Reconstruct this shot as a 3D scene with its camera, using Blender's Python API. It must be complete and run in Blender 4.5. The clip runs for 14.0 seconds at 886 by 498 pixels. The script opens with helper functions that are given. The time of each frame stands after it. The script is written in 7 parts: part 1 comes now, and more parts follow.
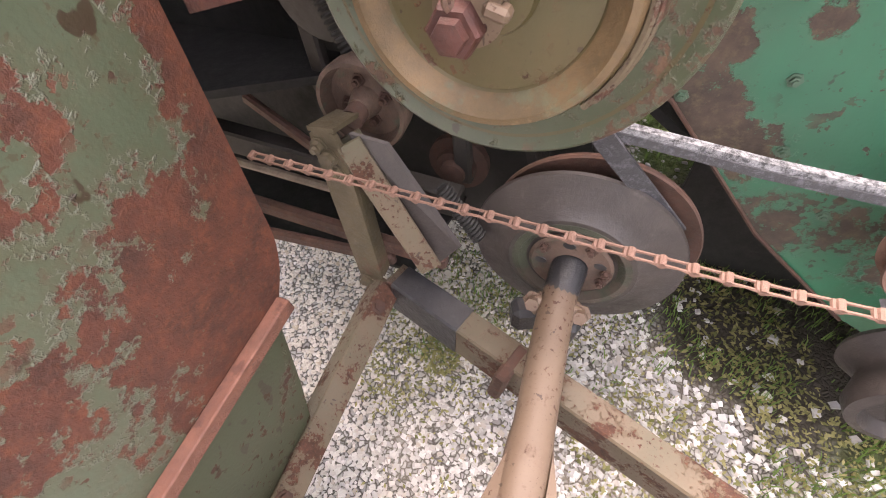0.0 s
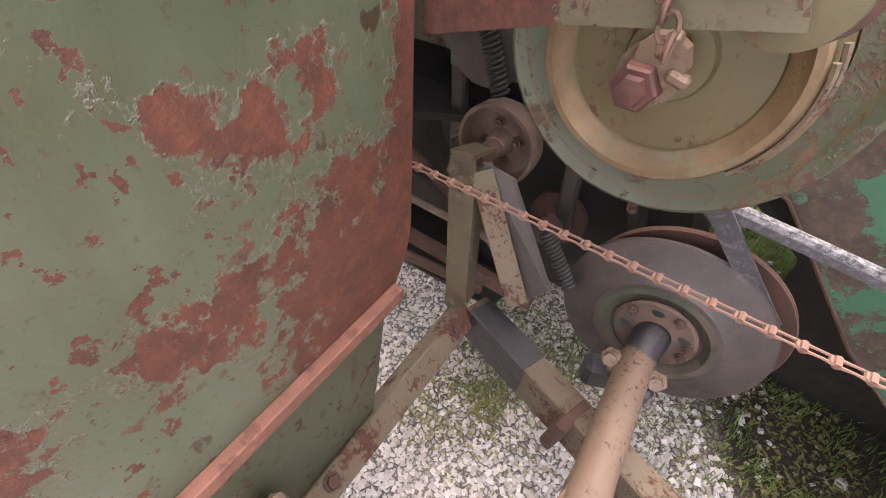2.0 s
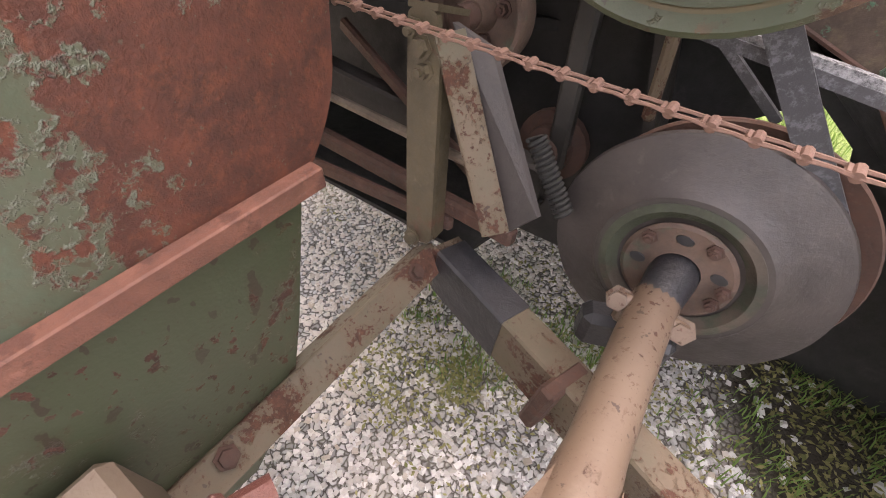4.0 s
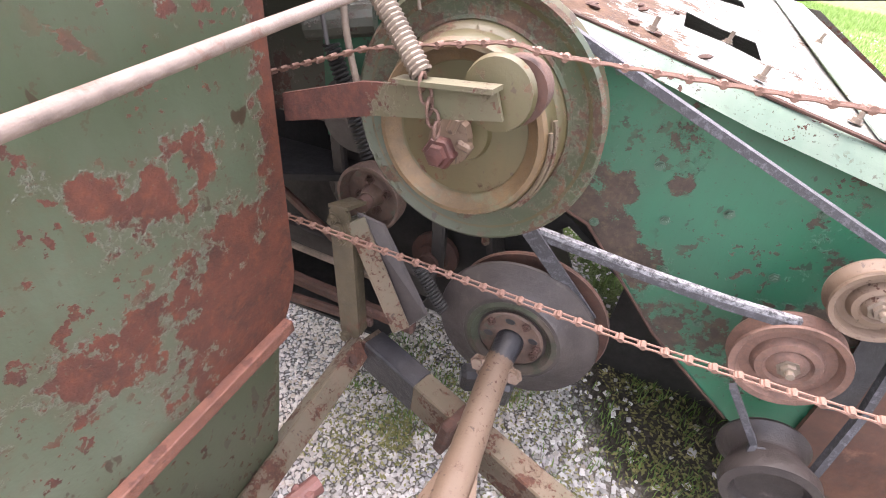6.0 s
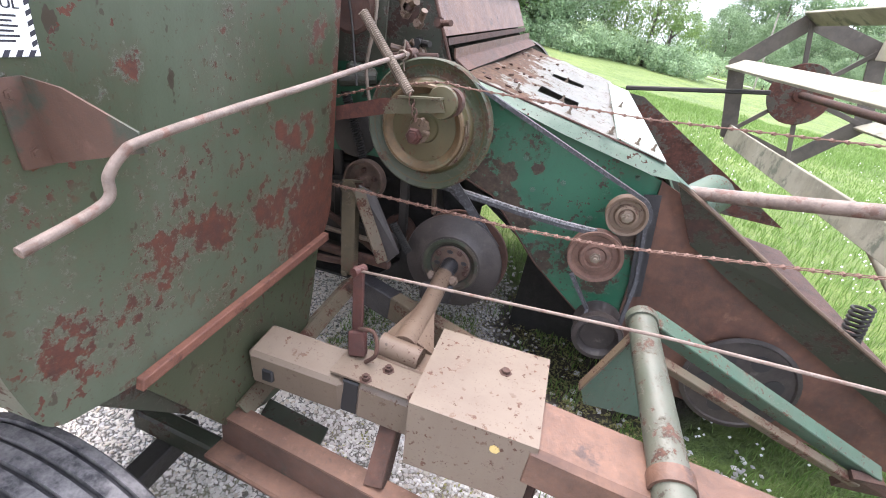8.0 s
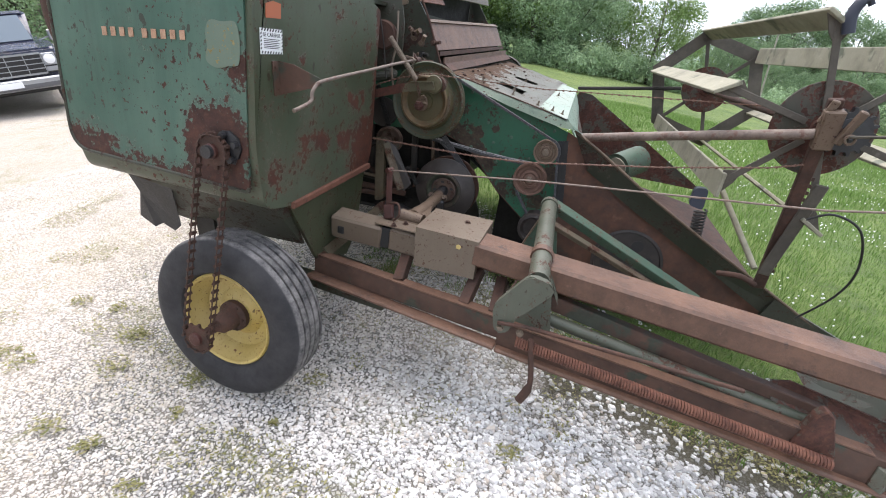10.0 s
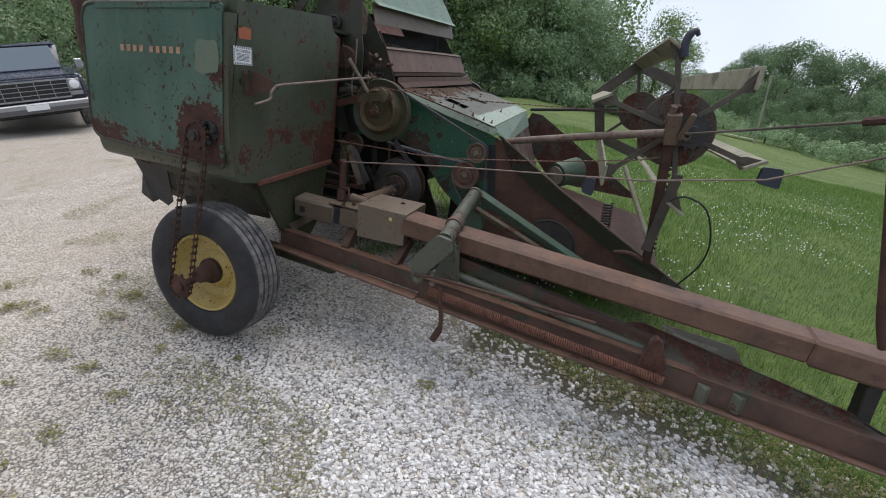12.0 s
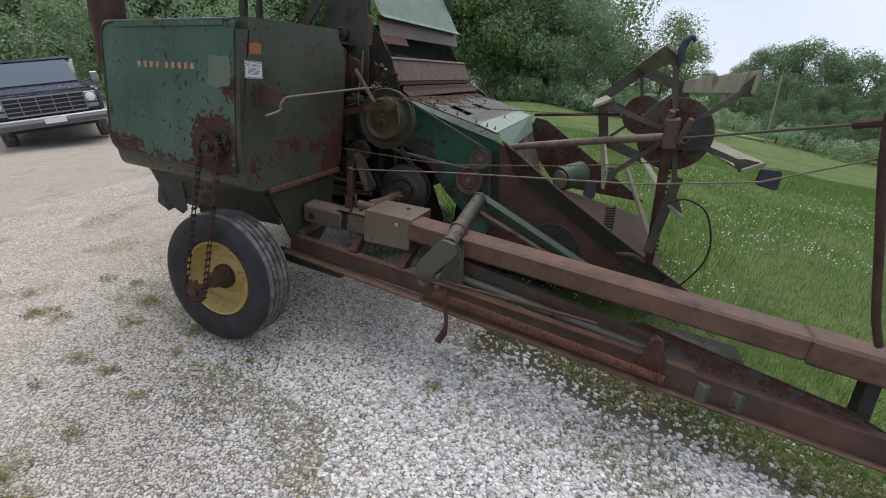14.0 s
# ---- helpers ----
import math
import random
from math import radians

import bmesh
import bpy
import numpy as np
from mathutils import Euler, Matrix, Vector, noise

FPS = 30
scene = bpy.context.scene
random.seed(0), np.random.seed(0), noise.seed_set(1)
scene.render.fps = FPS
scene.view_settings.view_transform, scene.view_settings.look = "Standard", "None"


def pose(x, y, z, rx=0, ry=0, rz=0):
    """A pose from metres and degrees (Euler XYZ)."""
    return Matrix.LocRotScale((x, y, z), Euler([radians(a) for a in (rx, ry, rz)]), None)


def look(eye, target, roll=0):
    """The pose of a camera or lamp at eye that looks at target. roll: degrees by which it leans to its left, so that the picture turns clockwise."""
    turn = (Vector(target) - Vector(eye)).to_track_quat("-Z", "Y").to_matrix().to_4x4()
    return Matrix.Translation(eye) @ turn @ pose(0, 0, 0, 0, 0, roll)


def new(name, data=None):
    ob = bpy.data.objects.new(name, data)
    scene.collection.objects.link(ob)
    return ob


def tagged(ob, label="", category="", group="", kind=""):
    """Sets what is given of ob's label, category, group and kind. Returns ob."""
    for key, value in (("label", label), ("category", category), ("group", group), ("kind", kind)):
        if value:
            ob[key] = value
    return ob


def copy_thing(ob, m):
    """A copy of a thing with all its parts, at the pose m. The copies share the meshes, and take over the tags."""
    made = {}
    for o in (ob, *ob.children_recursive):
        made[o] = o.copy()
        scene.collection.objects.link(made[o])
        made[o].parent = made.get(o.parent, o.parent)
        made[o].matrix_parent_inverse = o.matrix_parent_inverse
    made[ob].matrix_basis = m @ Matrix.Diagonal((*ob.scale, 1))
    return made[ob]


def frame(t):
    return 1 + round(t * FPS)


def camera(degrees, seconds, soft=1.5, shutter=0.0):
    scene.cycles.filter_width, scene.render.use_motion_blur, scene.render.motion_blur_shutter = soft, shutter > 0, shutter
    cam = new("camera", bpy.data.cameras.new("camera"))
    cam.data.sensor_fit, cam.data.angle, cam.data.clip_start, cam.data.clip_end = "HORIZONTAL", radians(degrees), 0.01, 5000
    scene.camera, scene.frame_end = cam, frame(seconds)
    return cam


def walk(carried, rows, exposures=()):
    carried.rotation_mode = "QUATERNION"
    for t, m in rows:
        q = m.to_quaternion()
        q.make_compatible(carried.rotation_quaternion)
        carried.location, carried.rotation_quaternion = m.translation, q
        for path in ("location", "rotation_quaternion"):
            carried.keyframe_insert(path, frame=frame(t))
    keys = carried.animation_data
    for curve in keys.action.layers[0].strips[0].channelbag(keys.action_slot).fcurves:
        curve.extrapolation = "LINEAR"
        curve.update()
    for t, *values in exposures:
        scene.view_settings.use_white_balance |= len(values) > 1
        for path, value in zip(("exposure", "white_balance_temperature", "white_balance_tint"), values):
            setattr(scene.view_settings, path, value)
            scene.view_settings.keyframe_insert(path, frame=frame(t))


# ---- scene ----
cam = camera(88.0, 14.0, soft=1.0)
EXPOSURES = [(0, 2.92, 7600, 26), (1, 2.86, 7500, 28), (2.7, 2.79, 7600, 29), (5, 2.69, 7550, 23), (5.5, 2.8, 7150, 25), (6, 2.96, 6950, 26), (6.5, 2.86, 6750, 26),
             (7, 2.51, 6600, 25), (7.5, 2.34, 6500, 22), (8.7, 1.98, 6550, 18), (10.8, 0.6, 6600, 13), (12, 0.12, 6550, 13), (14, 0.02, 6550, 13)]
PATH = [
    (0, (0.378, -0.277, 1.803), (-0.140, 0.878, 0.255), -3.9),
    (0.5, (0.369, -0.360, 1.796), (-0.179, 0.899, 0.342), 0.5),
    (1, (0.348, -0.393, 1.803), (-0.298, 0.902, 0.423), 1.8),
    (1.5, (0.314, -0.404, 1.789), (-0.466, 0.846, 0.437), 3.6),
    (2, (0.332, -0.412, 1.807), (-0.454, 0.821, 0.442), 4.4),
    (2.5, (0.360, -0.404, 1.772), (-0.353, 0.834, 0.372), 5.3),
    (2.7, (0.353, -0.374, 1.684), (-0.386, 0.852, 0.287), 4.0),
    (4.8, (0.362, -0.308, 1.530), (-0.367, 0.996, 0.201), 11.0),
    (5, (0.373, -0.309, 1.586), (-0.303, 1.008, 0.242), 11.2),
    (5.5, (0.472, -0.364, 1.812), (-0.119, 1.020, 0.495), 7.6),
    (6, (0.487, -0.510, 1.902), (-0.084, 1.014, 0.740), 6.4),
    (6.5, (0.458, -0.652, 1.933), (-0.063, 0.972, 0.888), 7.0),
    (7, (0.443, -0.842, 1.910), (0.003, 0.881, 0.994), 8.5),
    (7.5, (0.549, -1.056, 1.931), (0.144, 0.704, 1.071), 9.1),
    (8, (0.717, -1.305, 1.922), (0.306, 0.459, 1.075), 9.3),
    (8.5, (0.786, -1.556, 1.909), (0.354, 0.212, 1.080), 8.8),
    (8.7, (0.819, -1.667, 1.894), (0.365, 0.102, 1.077), 8.4),
    (10.8, (1.417, -2.753, 1.880), (0.915, -0.953, 1.167), 7.9),
    (11, (1.467, -2.791, 1.876), (0.958, -0.983, 1.187), 8.0),
    (11.5, (1.648, -2.861, 1.875), (1.126, -1.049, 1.208), 8.4),
    (12, (1.787, -2.894, 1.830), (1.245, -1.082, 1.181), 8.3),
    (12.5, (1.840, -2.909, 1.854), (1.281, -1.100, 1.210), 8.0),
    (13, (1.829, -2.920, 1.846), (1.267, -1.110, 1.206), 7.9),
    (13.5, (1.818, -2.940, 1.843), (1.251, -1.130, 1.207), 7.7),
    (14, (1.833, -2.952, 1.854), (1.249, -1.148, 1.218), 7.3),
]
walk(cam, [(t, look(eye, target, roll)) for t, eye, target, roll in PATH], EXPOSURES)

# ---- world and light: a bright overcast day ----
world = bpy.data.worlds.new("world")
scene.world = world
world.use_nodes = True
wn, wl = world.node_tree.nodes, world.node_tree.links
wn.clear()
w_out = wn.new("ShaderNodeOutputWorld")
w_bg = wn.new("ShaderNodeBackground")
w_sky = wn.new("ShaderNodeTexSky")
w_sky.sky_type = "NISHITA"
w_sky.sun_disc = False
w_sky.sun_elevation = radians(73)
w_sky.sun_rotation = radians(-54)
w_sky.dust_density = 2.5
w_cloud = wn.new("ShaderNodeTexNoise")
w_cloud.inputs["Scale"].default_value = 2.2
w_cloud.inputs["Detail"].default_value = 5
w_ramp = wn.new("ShaderNodeMapRange")
w_ramp.inputs["From Min"].default_value = 0.35
w_ramp.inputs["From Max"].default_value = 0.7
w_ramp.inputs["To Min"].default_value = 0.72
w_ramp.inputs["To Max"].default_value = 0.93
w_mix = wn.new("ShaderNodeMix")
w_mix.data_type = "RGBA"
w_mix.inputs["B"].default_value = (7.3, 8.1, 9.2, 1)
w_bg.inputs["Strength"].default_value = 0.12
wl.new(w_cloud.outputs["Fac"], w_ramp.inputs["Value"])
wl.new(w_ramp.outputs["Result"], w_mix.inputs["Factor"])
wl.new(w_sky.outputs["Color"], w_mix.inputs["A"])
wl.new(w_mix.outputs["Result"], w_bg.inputs["Color"])
wl.new(w_bg.outputs["Background"], w_out.inputs["Surface"])

sun_data = bpy.data.lights.new("sun", "SUN")
sun_data.energy = 2.3
sun_data.angle = radians(50)
sun_data.color = (1.0, 0.96, 0.9)
sun = new("sun", sun_data)
sun.matrix_world = look((-1.9, 1.6, 8.0), (0, 0, 0))

# ---- materials ----
class Nodes:
    """A node material under construction."""

    def __init__(self, name, rough=0.6, metal=0.0):
        self.mat = bpy.data.materials.new(name)
        self.mat.use_nodes = True
        self.t = self.mat.node_tree
        self.b = self.t.nodes["Principled BSDF"]
        self.b.inputs["Roughness"].default_value = rough
        self.b.inputs["Metallic"].default_value = metal
        self.co = self.t.nodes.new("ShaderNodeTexCoord").outputs["Object"]

    def link(self, a, b):
        self.t.links.new(a, b)

    def noise(self, scale, detail=6, rough=0.6, stretch=None, shift=0.0):
        n = self.t.nodes.new("ShaderNodeTexNoise")
        n.inputs["Scale"].default_value = scale
        n.inputs["Detail"].default_value = detail
        n.inputs["Roughness"].default_value = rough
        src = self.co
        if stretch or shift:
            m = self.t.nodes.new("ShaderNodeMapping")
            m.inputs["Scale"].default_value = stretch or (1, 1, 1)
            m.inputs["Location"].default_value = (shift, shift * 0.7, shift * 1.3)
            self.link(src, m.inputs["Vector"])
            src = m.outputs["Vector"]
        self.link(src, n.inputs["Vector"])
        return n.outputs["Fac"]

    def math(self, op, a, b=None, c=None):
        n = self.t.nodes.new("ShaderNodeMath")
        n.operation = op
        for i, v in enumerate((a, b, c)):
            if v is None:
                continue
            if isinstance(v, (int, float)):
                n.inputs[i].default_value = v
            else:
                self.link(v, n.inputs[i])
        return n.outputs[0]

    def span(self, v, lo, hi, a=0.0, b=1.0):
        n = self.t.nodes.new("ShaderNodeMapRange")
        for key, val in (("From Min", lo), ("From Max", hi), ("To Min", a), ("To Max", b)):
            n.inputs[key].default_value = val
        self.link(v, n.inputs["Value"])
        return n.outputs["Result"]

    def axis(self, k):
        n = self.t.nodes.new("ShaderNodeSeparateXYZ")
        self.link(self.co, n.inputs[0])
        return n.outputs[k]

    def mix(self, f, a, b):
        n = self.t.nodes.new("ShaderNodeMix")
        n.data_type = "RGBA"
        for key, v in (("Factor", f), ("A", a), ("B", b)):
            if isinstance(v, tuple):
                n.inputs[key].default_value = (*v, 1)
            elif isinstance(v, (int, float)):
                n.inputs[key].default_value = v
            else:
                self.link(v, n.inputs[key])
        return n.outputs["Result"]

    def rand(self, kind="object"):
        if kind == "object":
            return self.t.nodes.new("ShaderNodeObjectInfo").outputs["Random"]
        return self.t.nodes.new("ShaderNodeNewGeometry").outputs["Random Per Island"]

    def done(self, color=None, rough=None, height=None, bump=0.3, dist=0.01):
        if color is not None:
            if isinstance(color, tuple):
                self.b.inputs["Base Color"].default_value = (*color, 1)
            else:
                self.link(color, self.b.inputs["Base Color"])
        if rough is not None:
            self.link(rough, self.b.inputs["Roughness"])
        if height is not None:
            n = self.t.nodes.new("ShaderNodeBump")
            n.inputs["Strength"].default_value = bump
            n.inputs["Distance"].default_value = dist
            self.link(height, n.inputs["Height"])
            self.link(n.outputs["Normal"], self.b.inputs["Normal"])
        return self.mat


def paint(name, base, fade, rust=(0.07, 0.025, 0.016), amount=0.45, scale=5.0, shift=0.0, grads=(), spots=(), rough=0.5, chips=0.69):
    """Old enamel on sheet steel: chalky fading, flaked patches down to rust, pits and drips. grads: (axis, from, to, weight); spots: (x, y, z, radius, weight)."""
    base, fade, rust = (tuple(v * 0.82 for v in c) for c in (base, fade, rust))
    n = Nodes(name, rough)
    big = n.noise(scale, 9, 0.62, shift=shift)
    fine = n.noise(scale * 9, 5, 0.7, shift=shift + 3)
    m = n.math("ADD", n.math("MULTIPLY", big, 0.67), n.math("MULTIPLY", fine, 0.33))
    for k, lo, hi, w in grads:
        m = n.math("ADD", m, n.span(n.axis(k), lo, hi, 0.0, w))
    for x, y, z, r, w in spots:
        d = n.t.nodes.new("ShaderNodeVectorMath")
        d.operation = "DISTANCE"
        d.inputs[1].default_value = (x, y, z)
        n.link(n.co, d.inputs[0])
        m = n.math("ADD", m, n.span(d.outputs["Value"], r, r * 0.35, 0.0, w))
    mask = n.span(m, 1 - amount, 1 - amount + 0.02)
    flock = n.span(n.noise(scale * 0.8, 4, 0.6, shift=shift + 21), 0.45, 0.56)
    flake = n.math("MULTIPLY", n.span(n.noise(scale * 7.5, 5, 0.62, shift=shift + 18), 0.595, 0.61), flock)
    mask = n.math("MAXIMUM", mask, flake)
    ring = n.span(m, 1 - amount - 0.025, 1 - amount)
    cloud = n.noise(2.3, 5, 0.6, shift=shift + 9)
    drip = n.noise(9, 4, 0.6, stretch=(1, 1, 0.12), shift=shift + 5)
    grime = n.span(n.math("ADD", cloud, n.math("MULTIPLY", drip, 0.5)), 0.55, 1.0)
    col = n.mix(grime, base, fade)
    speck = n.span(n.noise(scale * 22, 2, 0.5, shift=shift + 2), 0.66, 0.7, 0, 0.6)
    col = n.mix(speck, col, tuple(0.45 * a + 0.3 * b for a, b in zip(rust, base)))
    halo = n.span(m, 1 - amount - 0.09, 1 - amount, 0, 0.28)
    col = n.mix(halo, col, tuple(0.55 * a + 0.75 * b for a, b in zip(base, rust)))
    blister = n.span(n.noise(scale * 24, 3, 0.6, shift=shift + 27), 0.45, 0.62)
    col = n.mix(n.math("MULTIPLY", n.math("MAXIMUM", n.math("SUBTRACT", ring, mask), 0), n.math("MULTIPLY", blister, 0.5)), col, tuple(min(1, 1.25 * v + 0.012) for v in fade))
    chip = n.span(n.noise(scale * 5, 3, 0.55, stretch=(1, 1, 0.6), shift=shift + 12), chips, chips + 0.015, 0, 0.75)
    col = n.mix(chip, col, tuple(0.35 * v for v in rust))
    tone = n.noise(scale * 4, 6, 0.7, shift=shift + 7)
    rusty = n.mix(n.span(tone, 0.35, 0.68), tuple(0.5 * v for v in rust), tuple(min(1, 1.3 * v) for v in rust))
    ember = n.span(n.noise(scale * 11, 5, 0.75, shift=shift + 31), 0.5, 0.68, 0, 0.55)
    rusty = n.mix(ember, rusty, (1.9 * rust[0], 2.1 * rust[1], 1.7 * rust[2]))
    fleck = n.span(n.noise(scale * 30, 2, 0.5, shift=shift + 4), 0.7, 0.73, 0, 0.35)
    rusty = n.mix(fleck, rusty, fade)
    streak = n.span(n.noise(14, 5, 0.65, stretch=(1, 1, 0.07), shift=shift + 15), 0.52, 0.75, 0, 0.3)
    col = n.mix(streak, col, tuple(0.5 * a + 0.25 * b for a, b in zip(base, rust)))
    col = n.mix(mask, col, rusty)
    r = n.math("ADD", n.math("MULTIPLY", mask, 0.32), n.span(cloud, 0.3, 0.7, rough - 0.08, rough + 0.1))
    h = n.math("SUBTRACT", n.math("MULTIPLY", n.noise(160, 3), 0.18), n.math("MULTIPLY", mask, 0.6))
    h = n.math("ADD", h, n.math("MULTIPLY", n.math("MULTIPLY", n.math("MAXIMUM", n.math("SUBTRACT", ring, mask), 0), blister), 0.9))
    return n.done(col, r, n.math("ADD", h, n.math("MULTIPLY", n.math("MULTIPLY", mask, n.noise(scale * 16, 4, 0.7)), 0.9)), 0.6, 0.004)


def rusty(name, a, b, scale=14.0, shift=0.0, rough=0.8, metal=0.0, stain=None, stains=0.4):
    """Bare or nearly bare iron: two tones at two scales, pitted, with remains of paint or dirt."""
    a, b = (tuple(v * 0.86 for v in c) for c in (a, b))
    n = Nodes(name, rough, metal)
    big = n.noise(scale * 0.35, 6, 0.65, shift=shift)
    fine = n.noise(scale * 3, 6, 0.75, shift=shift + 4)
    col = n.mix(n.span(n.math("ADD", n.math("MULTIPLY", big, 0.6), n.math("MULTIPLY", fine, 0.4)), 0.36, 0.64), a, b)
    if stain:
        f = n.span(n.noise(scale * 0.5, 7, 0.65, shift=shift + 8), 1 - stains, 1 - stains + 0.06)
        col = n.mix(f, col, stain)
    soot = n.span(n.noise(scale * 0.6, 5, 0.7, shift=shift + 11), 0.46, 0.68, 0, 0.55)
    col = n.mix(soot, col, tuple(0.45 * v for v in a))
    worn = n.span(n.noise(scale * 1.3, 5, 0.75, shift=shift + 17), 0.6, 0.7, 0, 0.45)
    col = n.mix(worn, col, tuple(min(1, 1.3 * v + 0.015) for v in b))
    return n.done(col, n.span(fine, 0.3, 0.7, rough - 0.15, min(1, rough + 0.1)), fine, 0.6, 0.004)


M_TANK = paint("faded_tank_paint", (0.043, 0.057, 0.032), (0.082, 0.1, 0.068), rust=(0.075, 0.0188, 0.0085), amount=0.4, scale=5.2, shift=1.3, rough=0.4, chips=0.68,
               grads=((2, 1.7, 1.3, 0.03), (1, -0.05, 0.03, 0.25)),
               spots=((0, -0.165, 1.625, 0.085, 0.12), (0, -0.158, 1.62, 0.028, -0.12), (0, -0.163, 1.6, 0.026, -0.1), (0, -0.09, 1.42, 0.15, 0.12), (0, -0.22, 1.41, 0.12, 0.12), (0, -0.33, 1.43, 0.1, 0.11),
                      (0, -0.27, 1.637, 0.035, 0.12), (0, -0.68, 1.806, 0.055, 0.13), (0, -0.11, 1.86, 0.08, 0.11), (0, -0.52, 1.44, 0.1, 0.07),
                      (0, -0.67, 1.48, 0.08, 0.07), (0, -0.82, 1.3, 0.12, 0.07), (0, -0.27, 1.29, 0.13, 0.08), (0, -0.04, 1.28, 0.2, 0.12)))
M_SIDE = paint("teal_side_paint", (0.028, 0.088, 0.064), (0.085, 0.155, 0.118), rust=(0.062, 0.022, 0.015), amount=0.38, scale=4.4, shift=4.1,
               grads=((2, 1.42, 1.3, 0.15),), spots=((-0.17, -0.98, 1.47, 0.22, 0.25), (-0.86, -0.98, 1.36, 0.2, 0.16), (-0.07, -0.98, 1.7, 0.2, 0.07)), chips=0.655)
M_LOWER = paint("dark_hopper_paint", (0.036, 0.046, 0.022), (0.06, 0.066, 0.038), rust=(0.07, 0.024, 0.014), amount=0.4, scale=7, shift=2.2, rough=0.5, chips=0.64)
M_PANEL = paint("bright_green_paint", (0.005, 0.118, 0.06), (0.018, 0.088, 0.05), rust=(0.06, 0.04, 0.029), amount=0.4, scale=4.8, shift=6.7,
                spots=((0.41, 0.47, 1.4, 0.17, 0.16), (0.52, 0.47, 1.465, 0.05, 0.14), (0.623, 0.47, 1.5, 0.045, 0.15), (0.6, 0.47, 1.3, 0.16, 0.13), (0.7, 0.47, 1.12, 0.13, 0.12), (0.72, 0.47, 1.42, 0.16, -0.12), (0.95, 0.47, 1.2, 0.25, 0.13)))
M_GREEN = paint("worn_green_paint", (0.055, 0.068, 0.047), (0.105, 0.108, 0.083), rust=(0.075, 0.034, 0.022), amount=0.43, scale=9, shift=3.3)
M_DARKGREEN = paint("dull_dark_green_paint", (0.023, 0.03, 0.019), (0.042, 0.046, 0.031), rust=(0.05, 0.022, 0.015), amount=0.45, scale=7, shift=8.1)
M_WEB = paint("teal_brace_paint", (0.026, 0.082, 0.05), (0.075, 0.115, 0.082), rust=(0.1, 0.05, 0.033), amount=0.42, scale=9, shift=2.6)
M_RAIL = rusty("red_brown_rail", (0.05, 0.027, 0.019), (0.112, 0.058, 0.04), 9, 2.0, 0.75, stain=(0.036, 0.042, 0.03), stains=0.45)
M_SIDERUST = rusty("deep_side_rust", (0.042, 0.019, 0.013), (0.155, 0.07, 0.043), 6, 8.0, 0.8, stain=(0.04, 0.036, 0.028), stains=0.42)
M_OLIVE = rusty("olive_flat_iron", (0.048, 0.038, 0.021), (0.092, 0.07, 0.039), 16, 5.0, 0.7, stain=(0.075, 0.036, 0.022), stains=0.4)
# Shade of openings and hidden sheets put into a near-black; greasy springs share it.
M_PIT = rusty("shade_and_grease_black", (0.004, 0.004, 0.0038), (0.011, 0.0105, 0.01), 9, 4.0, 0.85)
# Moss on a sheet whose dark tone carries the shade under the machine.
M_SHOE = rusty("mossy_shade_sheet", (0.009, 0.009, 0.007), (0.02, 0.02, 0.014), 6, 3.0, 0.8, stain=(0.025, 0.036, 0.011), stains=0.4)
M_ARM = paint("half_red_arm_paint", (0.075, 0.082, 0.045), (0.11, 0.09, 0.055), rust=(0.075, 0.022, 0.014), amount=0.42, scale=8, shift=2.1, spots=((0.0, 0.05, 1.66, 0.24, 0.3),))
M_RING = paint("green_ring_paint", (0.029, 0.054, 0.029), (0.078, 0.068, 0.035), rust=(0.085, 0.045, 0.027), amount=0.46, scale=7, shift=7.2)
M_PULLEY = paint("olive_pulley_paint", (0.044, 0.05, 0.019), (0.092, 0.064, 0.025), rust=(0.105, 0.05, 0.027), amount=0.42, scale=8, shift=5.2)
M_LIP = rusty("rubbed_orange_lip", (0.085, 0.056, 0.026), (0.15, 0.092, 0.042), 22, 3.0, 0.6, stain=(0.085, 0.08, 0.045), stains=0.45)
M_BAND = rusty("rubbed_green_disc", (0.032, 0.034, 0.024), (0.06, 0.072, 0.045), 18, 2.0, 0.5, 0.2, stain=(0.066, 0.051, 0.039), stains=0.5)
M_TAN = paint("rubbed_tan_iron", (0.105, 0.067, 0.044), (0.15, 0.103, 0.07), rust=(0.068, 0.028, 0.017), amount=0.385, scale=13, shift=1.7, rough=0.6)
M_COVER = paint("dusty_tan_sheet", (0.13, 0.096, 0.07), (0.165, 0.13, 0.096), rust=(0.085, 0.04, 0.026), amount=0.355, scale=7, shift=5.5, rough=0.55, chips=0.74)
M_STRUT = paint("olive_tan_strut", (0.118, 0.08, 0.05), (0.066, 0.068, 0.04), rust=(0.075, 0.029, 0.017), amount=0.46, scale=15, shift=3.1, rough=0.6)
M_SALMON = rusty("salmon_rust_edge", (0.12, 0.043, 0.027), (0.19, 0.076, 0.047), 34, 2.0, 0.7, stain=(0.075, 0.025, 0.015), stains=0.46)
M_CHAIN = rusty("brown_chain_rust", (0.085, 0.045, 0.032), (0.18, 0.095, 0.068), 40, 2.0, 0.75)
M_RUST = rusty("brown_rust", (0.036, 0.0175, 0.012), (0.09, 0.04, 0.026), 24, 5.0, 0.85)
M_TONGUE = rusty("tongue_rust", (0.085, 0.043, 0.029), (0.17, 0.09, 0.058), 17, 6.0, 0.62, stain=(0.052, 0.03, 0.024), stains=0.4)
M_NUT = rusty("dark_red_nut", (0.042, 0.0126, 0.0098), (0.084, 0.0245, 0.0175), 30, 1.0, 0.6)
